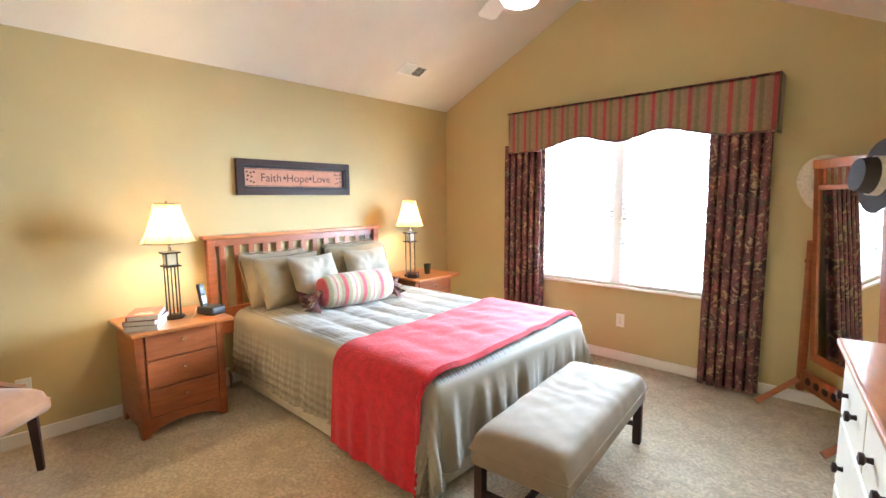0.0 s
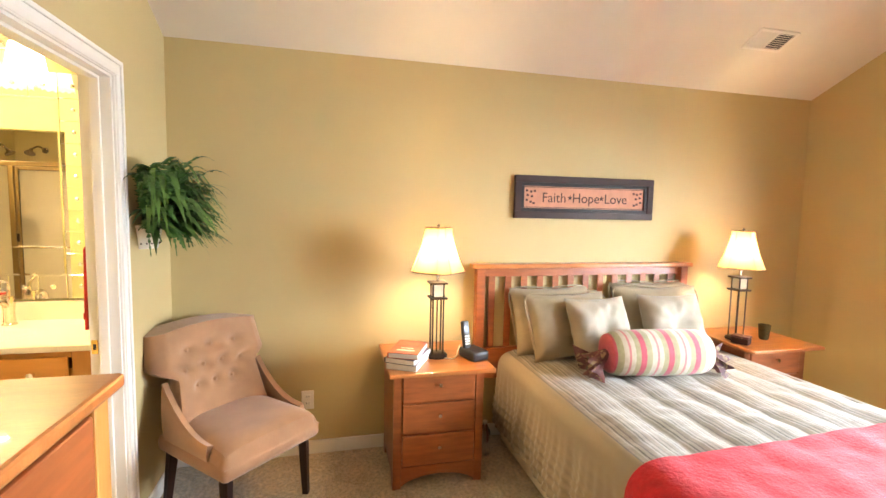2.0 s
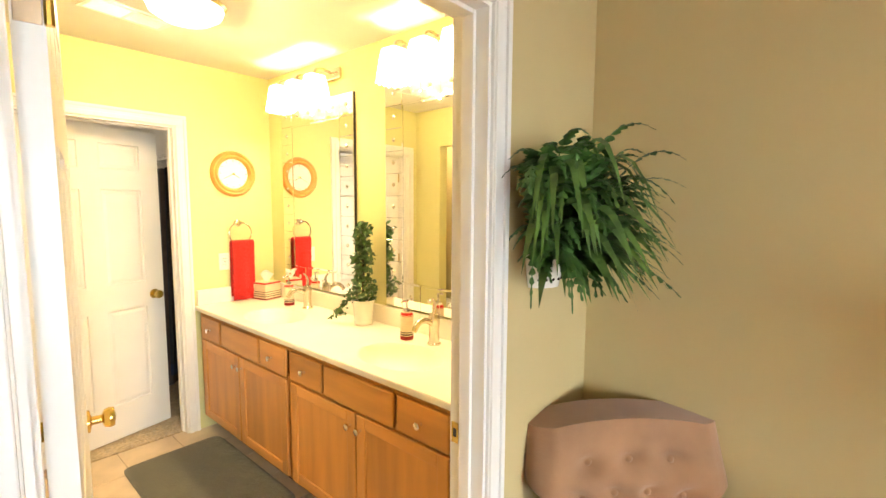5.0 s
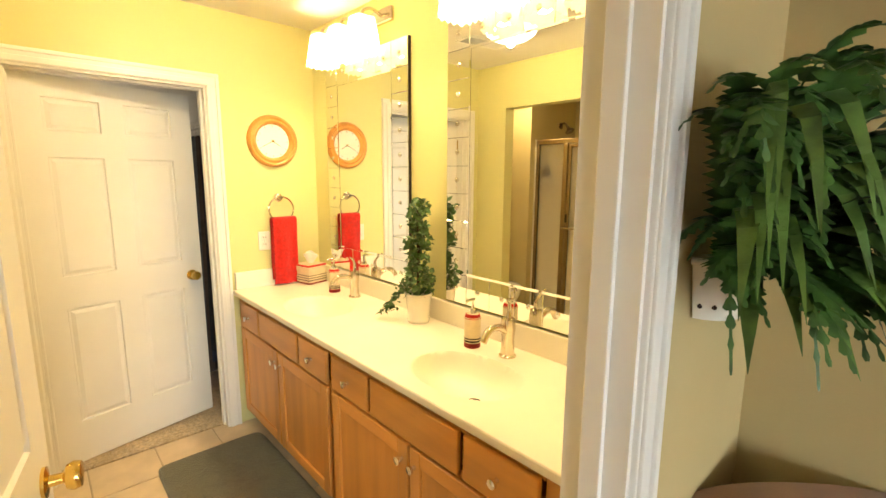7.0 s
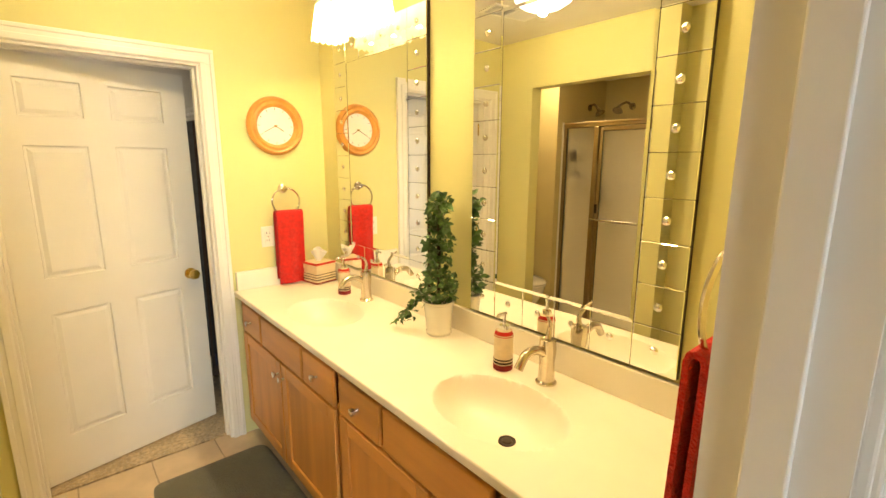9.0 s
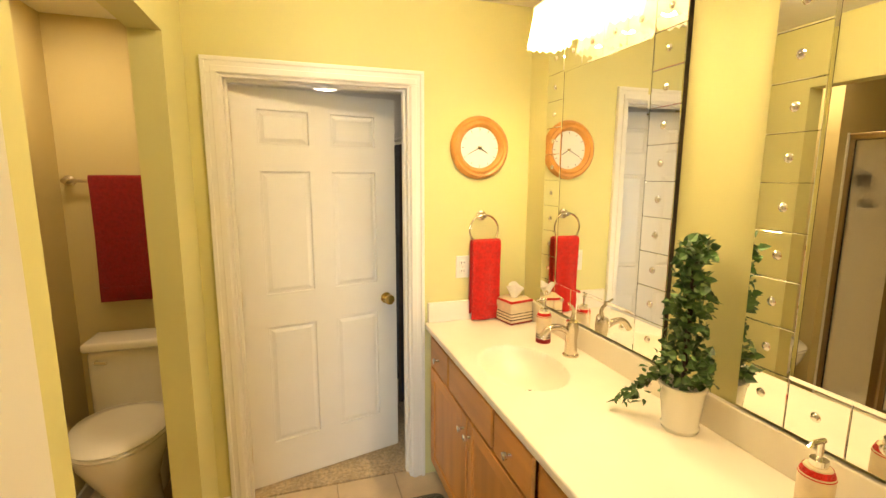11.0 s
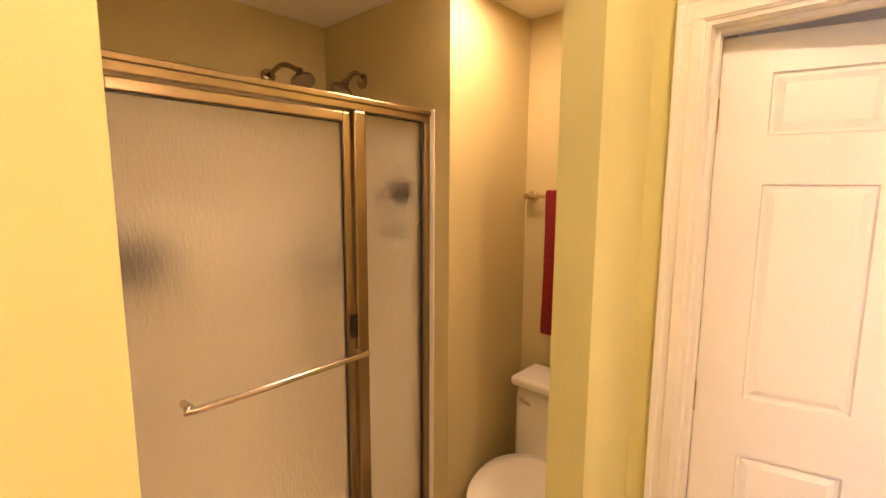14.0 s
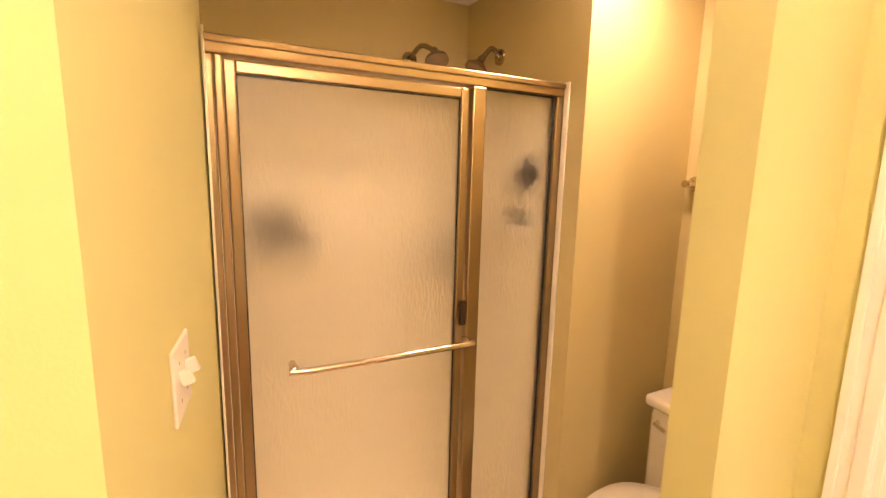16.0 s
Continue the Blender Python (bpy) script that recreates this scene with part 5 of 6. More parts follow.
def build_wall_mirror(y0, y1):
    z0, z1 = 0.975, 2.20
    t = thing("wall_mirror", pose(XV, (y0 + y1) / 2, z0), "large wall mirror bordered with square mirrored tiles", "mirror", "mirrors over the vanity")
    hw, h, w = (y1 - y0) / 2, z1 - z0, 0.133
    part("backing", box((0.001, -hw, 0.0), (0.016, hw, h)), M_BLACKMETAL, t, "dark mirror backing")
    glassbox = box((0.016, -hw + w, w), (0.022, hw - w, h - w))
    part("glass", glassbox, M_MIRROR, t)
    f = [(-hw + w, w), (hw - w, w), (hw - w, h - w), (-hw + w, h - w)]
    bm = bmesh.new()
    for i in range(4):
        (a, b), (c, d) = f[i], f[(i + 1) % 4]
        e = 0.010
        sa = (a + e * (1 if a < 0 else -1), b + e * (1 if b < h / 2 else -1))
        sc = (c + e * (1 if c < 0 else -1), d + e * (1 if d < h / 2 else -1))
        vs = [bm.verts.new(p) for p in ((0.0222, a, b), (0.0222, c, d), (0.0230, *sc), (0.0230, *sa))]
        bm.faces.new(vs)
    part("bevel", bm, M_MIRROR, t)

    def tile(a, b, c, d):
        bm = box((0.016, a + 0.0005, b + 0.0005), (0.021, c - 0.0005, d - 0.0005), 0.0018, seg=1)
        p = part("mirror_tile", bm, M_MIRROR, t)
        part("stud", lathe([(0, 0.007), (0.008, 0.005), (0.012, 0)], 14, m=Matrix.Translation((0.021, (a + c) / 2, (b + d) / 2)) @ Matrix.Rotation(radians(90), 4, "Y")), M_CHROME, p, smooth=True)
    n, k = 8, 4
    for i in range(n):
        b, d = w + i * (h - 2 * w) / n, w + (i + 1) * (h - 2 * w) / n
        tile(-hw, b, -hw + w, d)
        tile(hw - w, b, hw, d)
    for i in range(k):
        a, c = -hw + w + i * (2 * hw - 2 * w) / k, -hw + w + (i + 1) * (2 * hw - 2 * w) / k
        tile(a, 0, c, w)
        tile(a, h - w, c, h)
    for a, b in ((-hw, 0), (hw - w, 0), (-hw, h - w), (hw - w, h - w)):
        tile(a, b, a + w, b + w)
    return t


build_wall_mirror(-2.885, -2.075)
build_wall_mirror(-1.795, -0.985)


def build_vanity_light(yc):
    t = thing("vanity_light", pose(XV, yc, 2.285), "lit vanity light bar with three frosted glass shades", "wall light", "lights over the mirrors")
    part("backplate", box((0.001, -0.28, 0.01), (0.025, 0.28, 0.08), 0.008), M_NICKEL, t)
    for k in (-1, 0, 1):
        y = 0.20 * k
        part("arm", tube(bend([(0.02, y, 0.045), (0.08, y, 0.065), (0.13, y, 0.05), (0.14, y, 0.02)], 5), 0.008, 8), M_NICKEL, t)
        part("socket", tube([(0.14, y, 0.03), (0.14, y, 0.002)], 0.020, 14), M_NICKEL, t)

        def shade(u, v, y=y):
            a = 2 * math.pi * u
            r = (0.052 + 0.024 * v) / (abs(math.cos(a)) ** 5 + abs(math.sin(a)) ** 5) ** 0.2
            return Vector((0.14 + r * math.cos(a), y + r * math.sin(a), 0.012 - 0.160 * v - 0.006 * v ** 6 * math.cos(16 * a)))
        part("glass_shade", grid(shade, 64, 10), M_FROST, t, "lit frosted square glass shade", smooth=True)
        bm = bmesh.new()
        bmesh.ops.create_uvsphere(bm, u_segments=14, v_segments=10, radius=0.028, matrix=Matrix.Translation((0.14, y, -0.03)))
        part("bulb", bm, M_DIFFUSER, t, smooth=True)
    return t


build_vanity_light(-2.48)
build_vanity_light(-1.39)


def build_ceiling_light(at, r, label):
    t = thing("ceiling_light", pose(*at), label, "ceiling light")
    part("base", lathe([(0, 0), (r * 0.95, 0), (r, -0.012), (r * 0.93, -0.025), (0, -0.025)], 36), M_NICKEL, t, smooth=True)
    part("diffuser", lathe([(r * 0.92, -0.024), (r * 0.86, -0.05), (r * 0.6, -0.078), (r * 0.25, -0.09), (0, -0.092)], 36), M_DIFFUSER, t, "lit white glass bowl", smooth=True)
    return t


build_ceiling_light((-2.82, -2.16, BATH_Z), 0.17, "lit round flush ceiling light in the bathroom")
build_ceiling_light((-2.80, -5.15, BATH_Z), 0.17, "lit round flush ceiling light in the closet")
t = thing("square_ceiling_light", pose(-1.67, -3.03, WC_Z), "lit square recessed light over the toilet", "ceiling light")
bm = box((-0.15, -0.15, -0.012), (0.15, -0.11, 0.0), 0.003)
box((-0.15, 0.11, -0.012), (0.15, 0.15, 0.0), 0.003, bm=bm)
box((-0.15, -0.11, -0.012), (-0.11, 0.11, 0.0), 0.003, bm=bm)
box((0.11, -0.11, -0.012), (0.15, 0.11, 0.0), 0.003, bm=bm)
part("frame", bm, M_TRIM, t)
part("diffuser", box((-0.11, -0.11, -0.006), (0.11, 0.11, -0.001)), M_DIFFUSER, t)


def build_vent(m, w, h, label):
    t = thing("ceiling_vent", m, label, "vent")
    part("backing", box((-w, -h, -0.003), (w, h, -0.0005)), M_BLACKPLASTIC, t)
    bm = box((-w - 0.02, -h - 0.02, -0.010), (w + 0.02, -h, 0.0), 0.002)
    box((-w - 0.02, h, -0.010), (w + 0.02, h + 0.02, 0.0), 0.002, bm=bm)
    box((-w - 0.02, -h, -0.010), (-w, h, 0.0), 0.002, bm=bm)
    box((w, -h, -0.010), (w + 0.02, h, 0.0), 0.002, bm=bm)
    box((-0.008, -h, -0.010), (0.008, h, -0.001), bm=bm)
    part("frame", bm, M_TRIM, t)
    n = 8
    for k in range(n):
        y = -h + (k + 0.5) * 2 * h / n
        for s in (-1, 1):
            part("slat", moved(box((-w if s < 0 else 0.008, -0.008, -0.0007), (-0.008 if s < 0 else w, 0.008, 0.0007)), Matrix.Translation((0, y, -0.006)) @ Matrix.Rotation(radians(40 * s), 4, "X")), M_TRIM, t)
    return t


build_vent(Matrix.Translation((-3.12, 2.95, roof_z(-3.12))) @ Matrix.Rotation(-math.atan(SLOPE), 4, "Y") @ Matrix.Rotation(radians(90), 4, "Z"), 0.125, 0.06, "white slatted vent in the sloping ceiling")
build_vent(pose(-2.69, -2.50, BATH_Z, 0, 0, 10), 0.16, 0.065, "white slatted vent in the bathroom ceiling")


def build_clock():
    t = thing("wall_clock", pose(-3.42, YC, 1.747) @ Matrix.Rotation(radians(-90), 4, "X"), "round oak wall clock with a white face", "clock")
    # local z points out of the wall into the room
    part("rim", lathe([(0.100, 0.004), (0.106, 0.018), (0.118, 0.026), (0.130, 0.020), (0.140, 0.026), (0.152, 0.018), (0.157, 0.004), (0.155, 0.0)], 56), M_OAK, t, "turned oak rim", smooth=True)
    part("face", lathe([(0, 0.006), (0.104, 0.006), (0.104, 0.001)], 56), M_TRIM, t, "white clock face")
    for k in range(12):
        a = radians(30 * k)
        part("mark", moved(box((-0.0012, 0.084, 0.006), (0.0012, 0.096, 0.0072)), Matrix.Rotation(a, 4, "Z")), M_BLACKPLASTIC, t)
    for a, l, w in ((58, 0.050, 0.0018), (-62, 0.074, 0.0014)):
        part("pointer", moved(box((-w, -0.012, 0.008), (w, l, 0.0095)), Matrix.Rotation(radians(a), 4, "Z")), M_BLACKPLASTIC, t)
    part("pin", lathe([(0, 0.012), (0.006, 0.011), (0.006, 0.006)], 12), M_BRASS, t)
    return t


build_clock()


def towel_cloth(w, h, th, seed):
    """A folded towel hanging over a bar along x, its middle at the origin."""
    def f(u, v):
        x = (u - 0.5) * w * (1 - 0.10 * math.sin(math.pi * min(1, abs(v - 0.5) * 2.2)) * 0.3)
        s = v * 2 - 1
        a = 0.06
        if abs(s) < a:
            an = s / a * math.pi / 2
            y, z = th * math.sin(an), th * math.cos(an)
        else:
            y, z = th * (1 if s > 0 else -1), -(abs(s) - a) * h / (1 - a) * (0.94 if s > 0 else 1.0)
        y += 0.006 * math.sin(u * 9 + seed) * min(1, -z * 4) if z < 0 else 0
        return Vector((x, y, z))
    return thicken(grid(f, 20, 60), 0.009)


def build_towel(m, w, h, th, seed, label, group="towels", mat=M_TOWEL):
    t = thing("towel", m, label, "towel", group)
    part("cloth", towel_cloth(w, h, th, seed), mat, t, smooth=True)
    part("hem_band", moved(box((-w / 2 + 0.004, -th - 0.012, -h + 0.045), (w / 2 - 0.004, -th - 0.0085, -h + 0.075)), Matrix()), mat, t, "woven hem band")
    return t


def build_ring(m, reach=0.045, label="brushed nickel towel ring on the wall"):
    """Local z out of the wall, y up."""
    t = thing("towel_ring", m, label, "towel ring", "towel rings")
    part("rosette", lathe([(0, 0), (0.026, 0), (0.026, 0.008), (0.014, 0.014), (0.012, reach + 0.005), (0.0, reach + 0.007)], 22), M_NICKEL, t, smooth=True)
    pts = [(0.078 * math.sin(2 * math.pi * k / 32), -0.070 + 0.076 * math.cos(2 * math.pi * k / 32), reach) for k in range(33)]
    part("ring", tube(pts, 0.005, 8), M_NICKEL, t, smooth=True)
    return t


build_ring(pose(-3.435, YC, 1.405) @ Matrix.Rotation(radians(-90), 4, "X") @ Matrix.Rotation(radians(180), 4, "Z"))
build_towel(pose(-3.445, YC + 0.045, 1.262, 0, 0, 180), 0.155, 0.395, 0.016, 1, "red terry hand towel hanging from the ring")
build_ring(pose(-3.15, YSB - 0.004, 1.44) @ Matrix.Rotation(radians(90), 4, "X"), 0.06)
build_towel(pose(-3.15, YSB - 0.065, 1.302), 0.16, 0.36, 0.016, 2, "red terry hand towel hanging by the doorway")


def build_plate(m, label, category, kind_of):
    """Wall plate; local z out of the wall, y up."""
    t = thing("wall_plate", m, label, category)
    part("plate", box((-0.036, -0.058, 0), (0.036, 0.058, 0.006), 0.004), M_WHITEPLASTIC, t)
    if kind_of == "outlet":
        for y in (-0.021, 0.021):
            o = part("socket", box((-0.017, y - 0.014, 0.006), (0.017, y + 0.014, 0.009), 0.003), M_WHITEPLASTIC, t)
            for x in (-0.007, 0.007):
                part("slot", box((x - 0.0015, y - 0.004, 0.009), (x + 0.0015, y + 0.006, 0.0095)), M_BLACKPLASTIC, o)
    else:
        part("toggle", moved(box((-0.005, -0.012, 0.0), (0.005, 0.012, 0.016), 0.002), Matrix.Translation((0, 0.004, 0.006)) @ Matrix.Rotation(radians(-20), 4, "X")), M_WHITEPLASTIC, t)
    for y in ((-0.045, 0.045) if kind_of != "outlet" else (0.0,)):
        part("screw", lathe([(0, 0.0075), (0.003, 0.007), (0.003, 0.006)], 8, at=(0, y, 0)), M_NICKEL, t)
    return t


R_S, R_N = Matrix.Rotation(radians(-90), 4, "X") @ Matrix.Rotation(radians(180), 4, "Z"), Matrix.Rotation(radians(90), 4, "X")
R_W = Matrix(((0, 0, 1, 0), (1, 0, 0, 0), (0, 1, 0, 0), (0, 0, 0, 1)))
build_plate(Matrix.Translation((XW, 0.168, 0.342)) @ R_W, "white duplex outlet on the tan wall", "outlet", "outlet")
build_plate(Matrix.Translation((-1.50, YN, 0.36)) @ R_N, "white duplex outlet under the window", "outlet", "outlet")
build_plate(Matrix.Translation((-3.335, YC, 1.14)) @ R_S, "white duplex outlet beside the hand towel", "outlet", "outlet")
SKEW = math.degrees(math.atan2(SHY - OY1, -1.345 - XP))
t = thing("light_switch", pose(-1.80, OY1 + (SHY - OY1) * 0.408, 1.272, 0, 0, SKEW) @ R_N, "white double toggle switch plate beside the shower", "light switch")
part("plate", box((-0.058, -0.058, 0), (0.058, 0.058, 0.006), 0.004), M_WHITEPLASTIC, t)
for x in (-0.023, 0.023):
    part("toggle", moved(box((-0.005, -0.012, 0.0), (0.005, 0.012, 0.018), 0.002), Matrix.Translation((x, 0.004, 0.006)) @ Matrix.Rotation(radians(-20), 4, "X")), M_WHITEPLASTIC, t)
    for y in (-0.03, 0.03):
        part("screw", lathe([(0, 0.0075), (0.003, 0.007), (0.003, 0.006)], 8, at=(x, y, 0)), M_NICKEL, t)


def build_rug():
    t = thing("bath_rug", pose(-2.905, -2.42, 0), "dark green shaggy bath rug before the vanity", "rug")
    def f(u, v):
        a, b = 2 * u - 1, 2 * v - 1
        q = (abs(a) ** 14 + abs(b) ** 14) ** (1 / 14)
        k = 1.0 if q == 0 else max(abs(a), abs(b)) / q
        e = max(0.0, 1 - max(abs(a), abs(b)) ** 18)
        return Vector((a * 0.275 * k, b * 0.50 * k, 0.004 + 0.016 * e + 0.003 * noise.noise((a * 22, b * 40, 0)) * e))
    bm = grid(f, 70, 110)
    part("mat", bm, M_RUG, t, smooth=True)
    return t


build_rug()


# ---- shower ----
def build_shower():
    t = thing("shower_enclosure", pose(-1.345, 0, 0), "framed obscure glass shower door with a side panel", "shower door")
    yl, yr, top = SHY - 0.002, SY + 0.002, 1.885
    yd0, yp0, yp1 = -1.955, -2.655, -2.705
    part("curb", box((-0.06, yr, 0.0), (0.05, yl, 0.10), 0.02, seg=3), M_SHOWERWALL, t, "cream shower curb")
    part("header", box((-0.022, yr, top - 0.035), (0.018, yl, top), 0.004), M_ALU, t)
    part("header_lip", box((-0.030, yr, top - 0.012), (0.020, yl, top + 0.006), 0.003), M_ALU, t)
    for y, w in ((yl - 0.010, 0.020), (yl - 0.031, 0.018)):
        part("wall_jamb", box((-0.02, y - w / 2, 0.10), (0.016, y + w / 2, top - 0.035), 0.004), M_ALU, t)
    part("wall_seal", box((-0.03, yl - 0.006, 0.0), (-0.02, yl, top + 0.02), 0.002), M_TRIM, t, "white caulked strip")
    part("wall_seal", box((-0.045, yr, 0.0), (-0.022, yr + 0.006, top + 0.01), 0.002), M_TRIM, t, "white caulked strip")
    part("wall_jamb", box((-0.02, yr + 0.002, 0.10), (0.016, yr + 0.03, top - 0.035), 0.004), M_ALU, t)
    part("centre_post", box((-0.024, yp1, 0.10), (0.018, yp0 - 0.004, top - 0.035), 0.005), M_ALU, t)
    part("sill", box((-0.022, yr, 0.10), (0.018, yl, 0.125), 0.004), M_ALU, t)
    a, b, z0, z1 = yl - 0.042, yp0 + 0.004, 0.13, top - 0.042
    d = part("door_panel", box((-0.003, b + 0.024, z0 + 0.024), (0.003, a - 0.024, z1 - 0.026)), M_SHOWERGLASS, t, "obscure textured glass")
    d.visible_shadow = False
    for lo, hi in (((-0.014, b, z0), (0.010, b + 0.026, z1)), ((-0.014, a - 0.026, z0), (0.010, a, z1)), ((-0.014, b + 0.026, z0), (0.010, a - 0.026, z0 + 0.026)), ((-0.014, b + 0.026, z1 - 0.03), (0.010, a - 0.026, z1))):
        part("door_frame", box(lo, hi, 0.004), M_ALU, d)
    bm = bmesh.new()
    for y in (a - 0.027, b + 0.027):
        box((-0.006, y - 0.002, z0 + 0.026), (0.006, y + 0.002, z1 - 0.03), bm=bm)
    box((-0.006, b + 0.027, z1 - 0.034), (0.006, a - 0.027, z1 - 0.030), bm=bm)
    part("gasket", bm, M_BLACKPLASTIC, d, "black rubber gasket")
    pn = part("side_panel", box((-0.003, yr + 0.03, 0.125), (0.003, yp1, top - 0.035)), M_SHOWERGLASS, t, "obscure textured glass")
    pn.visible_shadow = False
    bm = box((-0.008, yr + 0.03, 0.125), (0.008, yr + 0.035, top - 0.035))
    box((-0.008, yp1 - 0.005, 0.125), (0.008, yp1, top - 0.035), bm=bm)
    box((-0.008, yr + 0.035, top - 0.040), (0.008, yp1 - 0.005, top - 0.035), bm=bm)
    part("gasket", bm, M_BLACKPLASTIC, pn, "black rubber gasket")
    hz = 1.068
    bar = part("towel_bar", tube(bend([(-0.016, -2.125, hz + 0.008), (-0.05, -2.127, hz + 0.008), (-0.062, -2.16, hz), (-0.062, -2.62, hz), (-0.05, -2.655, hz), (-0.016, -2.66, hz)], 5), 0.010, 12), M_NICKEL, t, "brushed nickel towel bar handle", smooth=True)
    part("latch", box((-0.03, -2.655, hz + 0.05), (-0.018, -2.635, hz + 0.13), 0.003), M_BLACKMETAL, t)
    return t


build_shower()
t = thing("shower_surround", pose(-1.02, (SHY + SY) / 2, 0), "cream moulded shower surround and pan", "shower surround")
hy = (SHY - SY) / 2
part("pan", box((-0.27, -hy + 0.003, 0.0), (0.317, hy - 0.003, 0.06), 0.01), M_SHOWERWALL, t)
part("back_panel", box((0.305, -hy + 0.003, 0.06), (0.317, hy - 0.003, 1.84), 0.004), M_SHOWERWALL, t)
for s in (-1, 1):
    part("side_wall_panel", box((-0.27, s * (hy - 0.014), 0.06), (0.305, s * (hy - 0.003), 1.84), 0.004), M_SHOWERWALL, t)
part("shelf", box((-0.24, -hy + 0.014, 1.38), (-0.02, -hy + 0.10, 1.40), 0.006), M_SHOWERWALL, t)
part("shelf", box((0.21, 0.05, 1.26), (0.305, hy - 0.014, 1.28), 0.006), M_SHOWERWALL, t)
part("shelf", box((0.21, -hy + 0.014, 1.16), (0.305, -hy + 0.2, 1.18), 0.006), M_SHOWERWALL, t)


def build_shower_head(at, rz, label, long):
    """Arm leaves the wall along local +x."""
    t = thing("spray_fixture", pose(*at, 0, 0, rz), label, "shower head")
    part("rosette", lathe([(0, 0), (0.032, 0), (0.030, 0.008), (0.012, 0.012), (0, 0.012)], 22, m=Matrix.Rotation(radians(90), 4, "Y")), M_DULL, t, smooth=True)
    part("arm", tube(bend([(0.0, 0, 0), (long * 0.5, 0, 0.028), (long, 0, -0.015)], 6), 0.010, 10), M_DULL, t, smooth=True)
    m = Matrix.Translation((long, 0, -0.012)) @ Matrix.Rotation(radians(150), 4, "Y")
    part("head", lathe([(0, 0), (0.014, 0), (0.016, 0.02), (0.044, 0.045), (0.046, 0.058), (0, 0.060)], 24, m=m), M_DULL, t, smooth=True)
    return t


build_shower_head((-0.97, SY, 2.055), 90, "nickel shower head on the side wall", 0.085)
build_shower_head((-0.70, -2.73, 2.065), 180, "nickel shower head on the back wall", 0.24)


def build_bottle(at, r, h, mat, label):
    t = thing("toiletry_bottle", pose(*at), label, "bottle", "bottles in the shower")
    part("body", lathe([(0, 0), (r, 0), (r, h * 0.75), (r * 0.45, h * 0.86), (r * 0.45, h * 0.88), (0, h * 0.88)], 18), mat, t, smooth=True)
    part("cap", lathe([(0, h * 0.88), (r * 0.5, h * 0.88), (r * 0.5, h), (0, h)], 16), M_BLACKPLASTIC, t, smooth=True)
    return t


M_BLUEPLASTIC = material("blue_plastic", (0.05, 0.07, 0.13), 0.4)
build_bottle((-0.755, -2.13, 1.281), 0.04, 0.20, M_BLACKPLASTIC, "dark bottle on the shower shelf")
build_bottle((-0.755, -2.23, 1.281), 0.035, 0.17, M_BLACKMETAL, "dark brown bottle on the shower shelf")
build_bottle((-0.765, -2.90, 1.181), 0.032, 0.16, M_BLUEPLASTIC, "dark blue bottle on the shower shelf")
build_bottle((-1.20, -2.96, 1.401), 0.028, 0.07, M_BLACKMETAL, "small brown soap bottle on the shower shelf")
t = thing("shower_valve", pose(-1.215, SY + 0.016, 1.60), "dark round shower valve on the surround", "shower valve")
part("plate", lathe([(0, 0), (0.06, 0), (0.058, 0.008), (0.03, 0.012), (0.026, 0.05), (0, 0.052)], 26, m=Matrix.Rotation(radians(-90), 4, "X")), M_BLACKMETAL, t, smooth=True)
part("lever", tube([(0, 0.045, 0), (0, 0.05, -0.09)], 0.009, 10), M_BLACKMETAL, t)


# ---- toilet room ----
def loft(rings, seg=32, bm=None):
    """Rings of (cx, cy, rx, ry front, ry back, z), joined and closed at both ends."""
    bm = bm or bmesh.new()
    made = []
    for cx, cy, rx, rf, rb, z in rings:
        ring = []
        for k in range(seg):
            a = 2 * math.pi * k / seg
            s = math.sin(a)
            ring.append(bm.verts.new((cx + rx * math.cos(a), cy + (rf if s > 0 else rb) * s, z)))
        made.append(ring)
    for a, b in zip(made, made[1:]):
        for k in range(seg):
            bm.faces.new((a[k], a[(k + 1) % seg], b[(k + 1) % seg], b[k]))
    bm.faces.new(made[0])
    bm.faces.new(made[-1])
    return bm


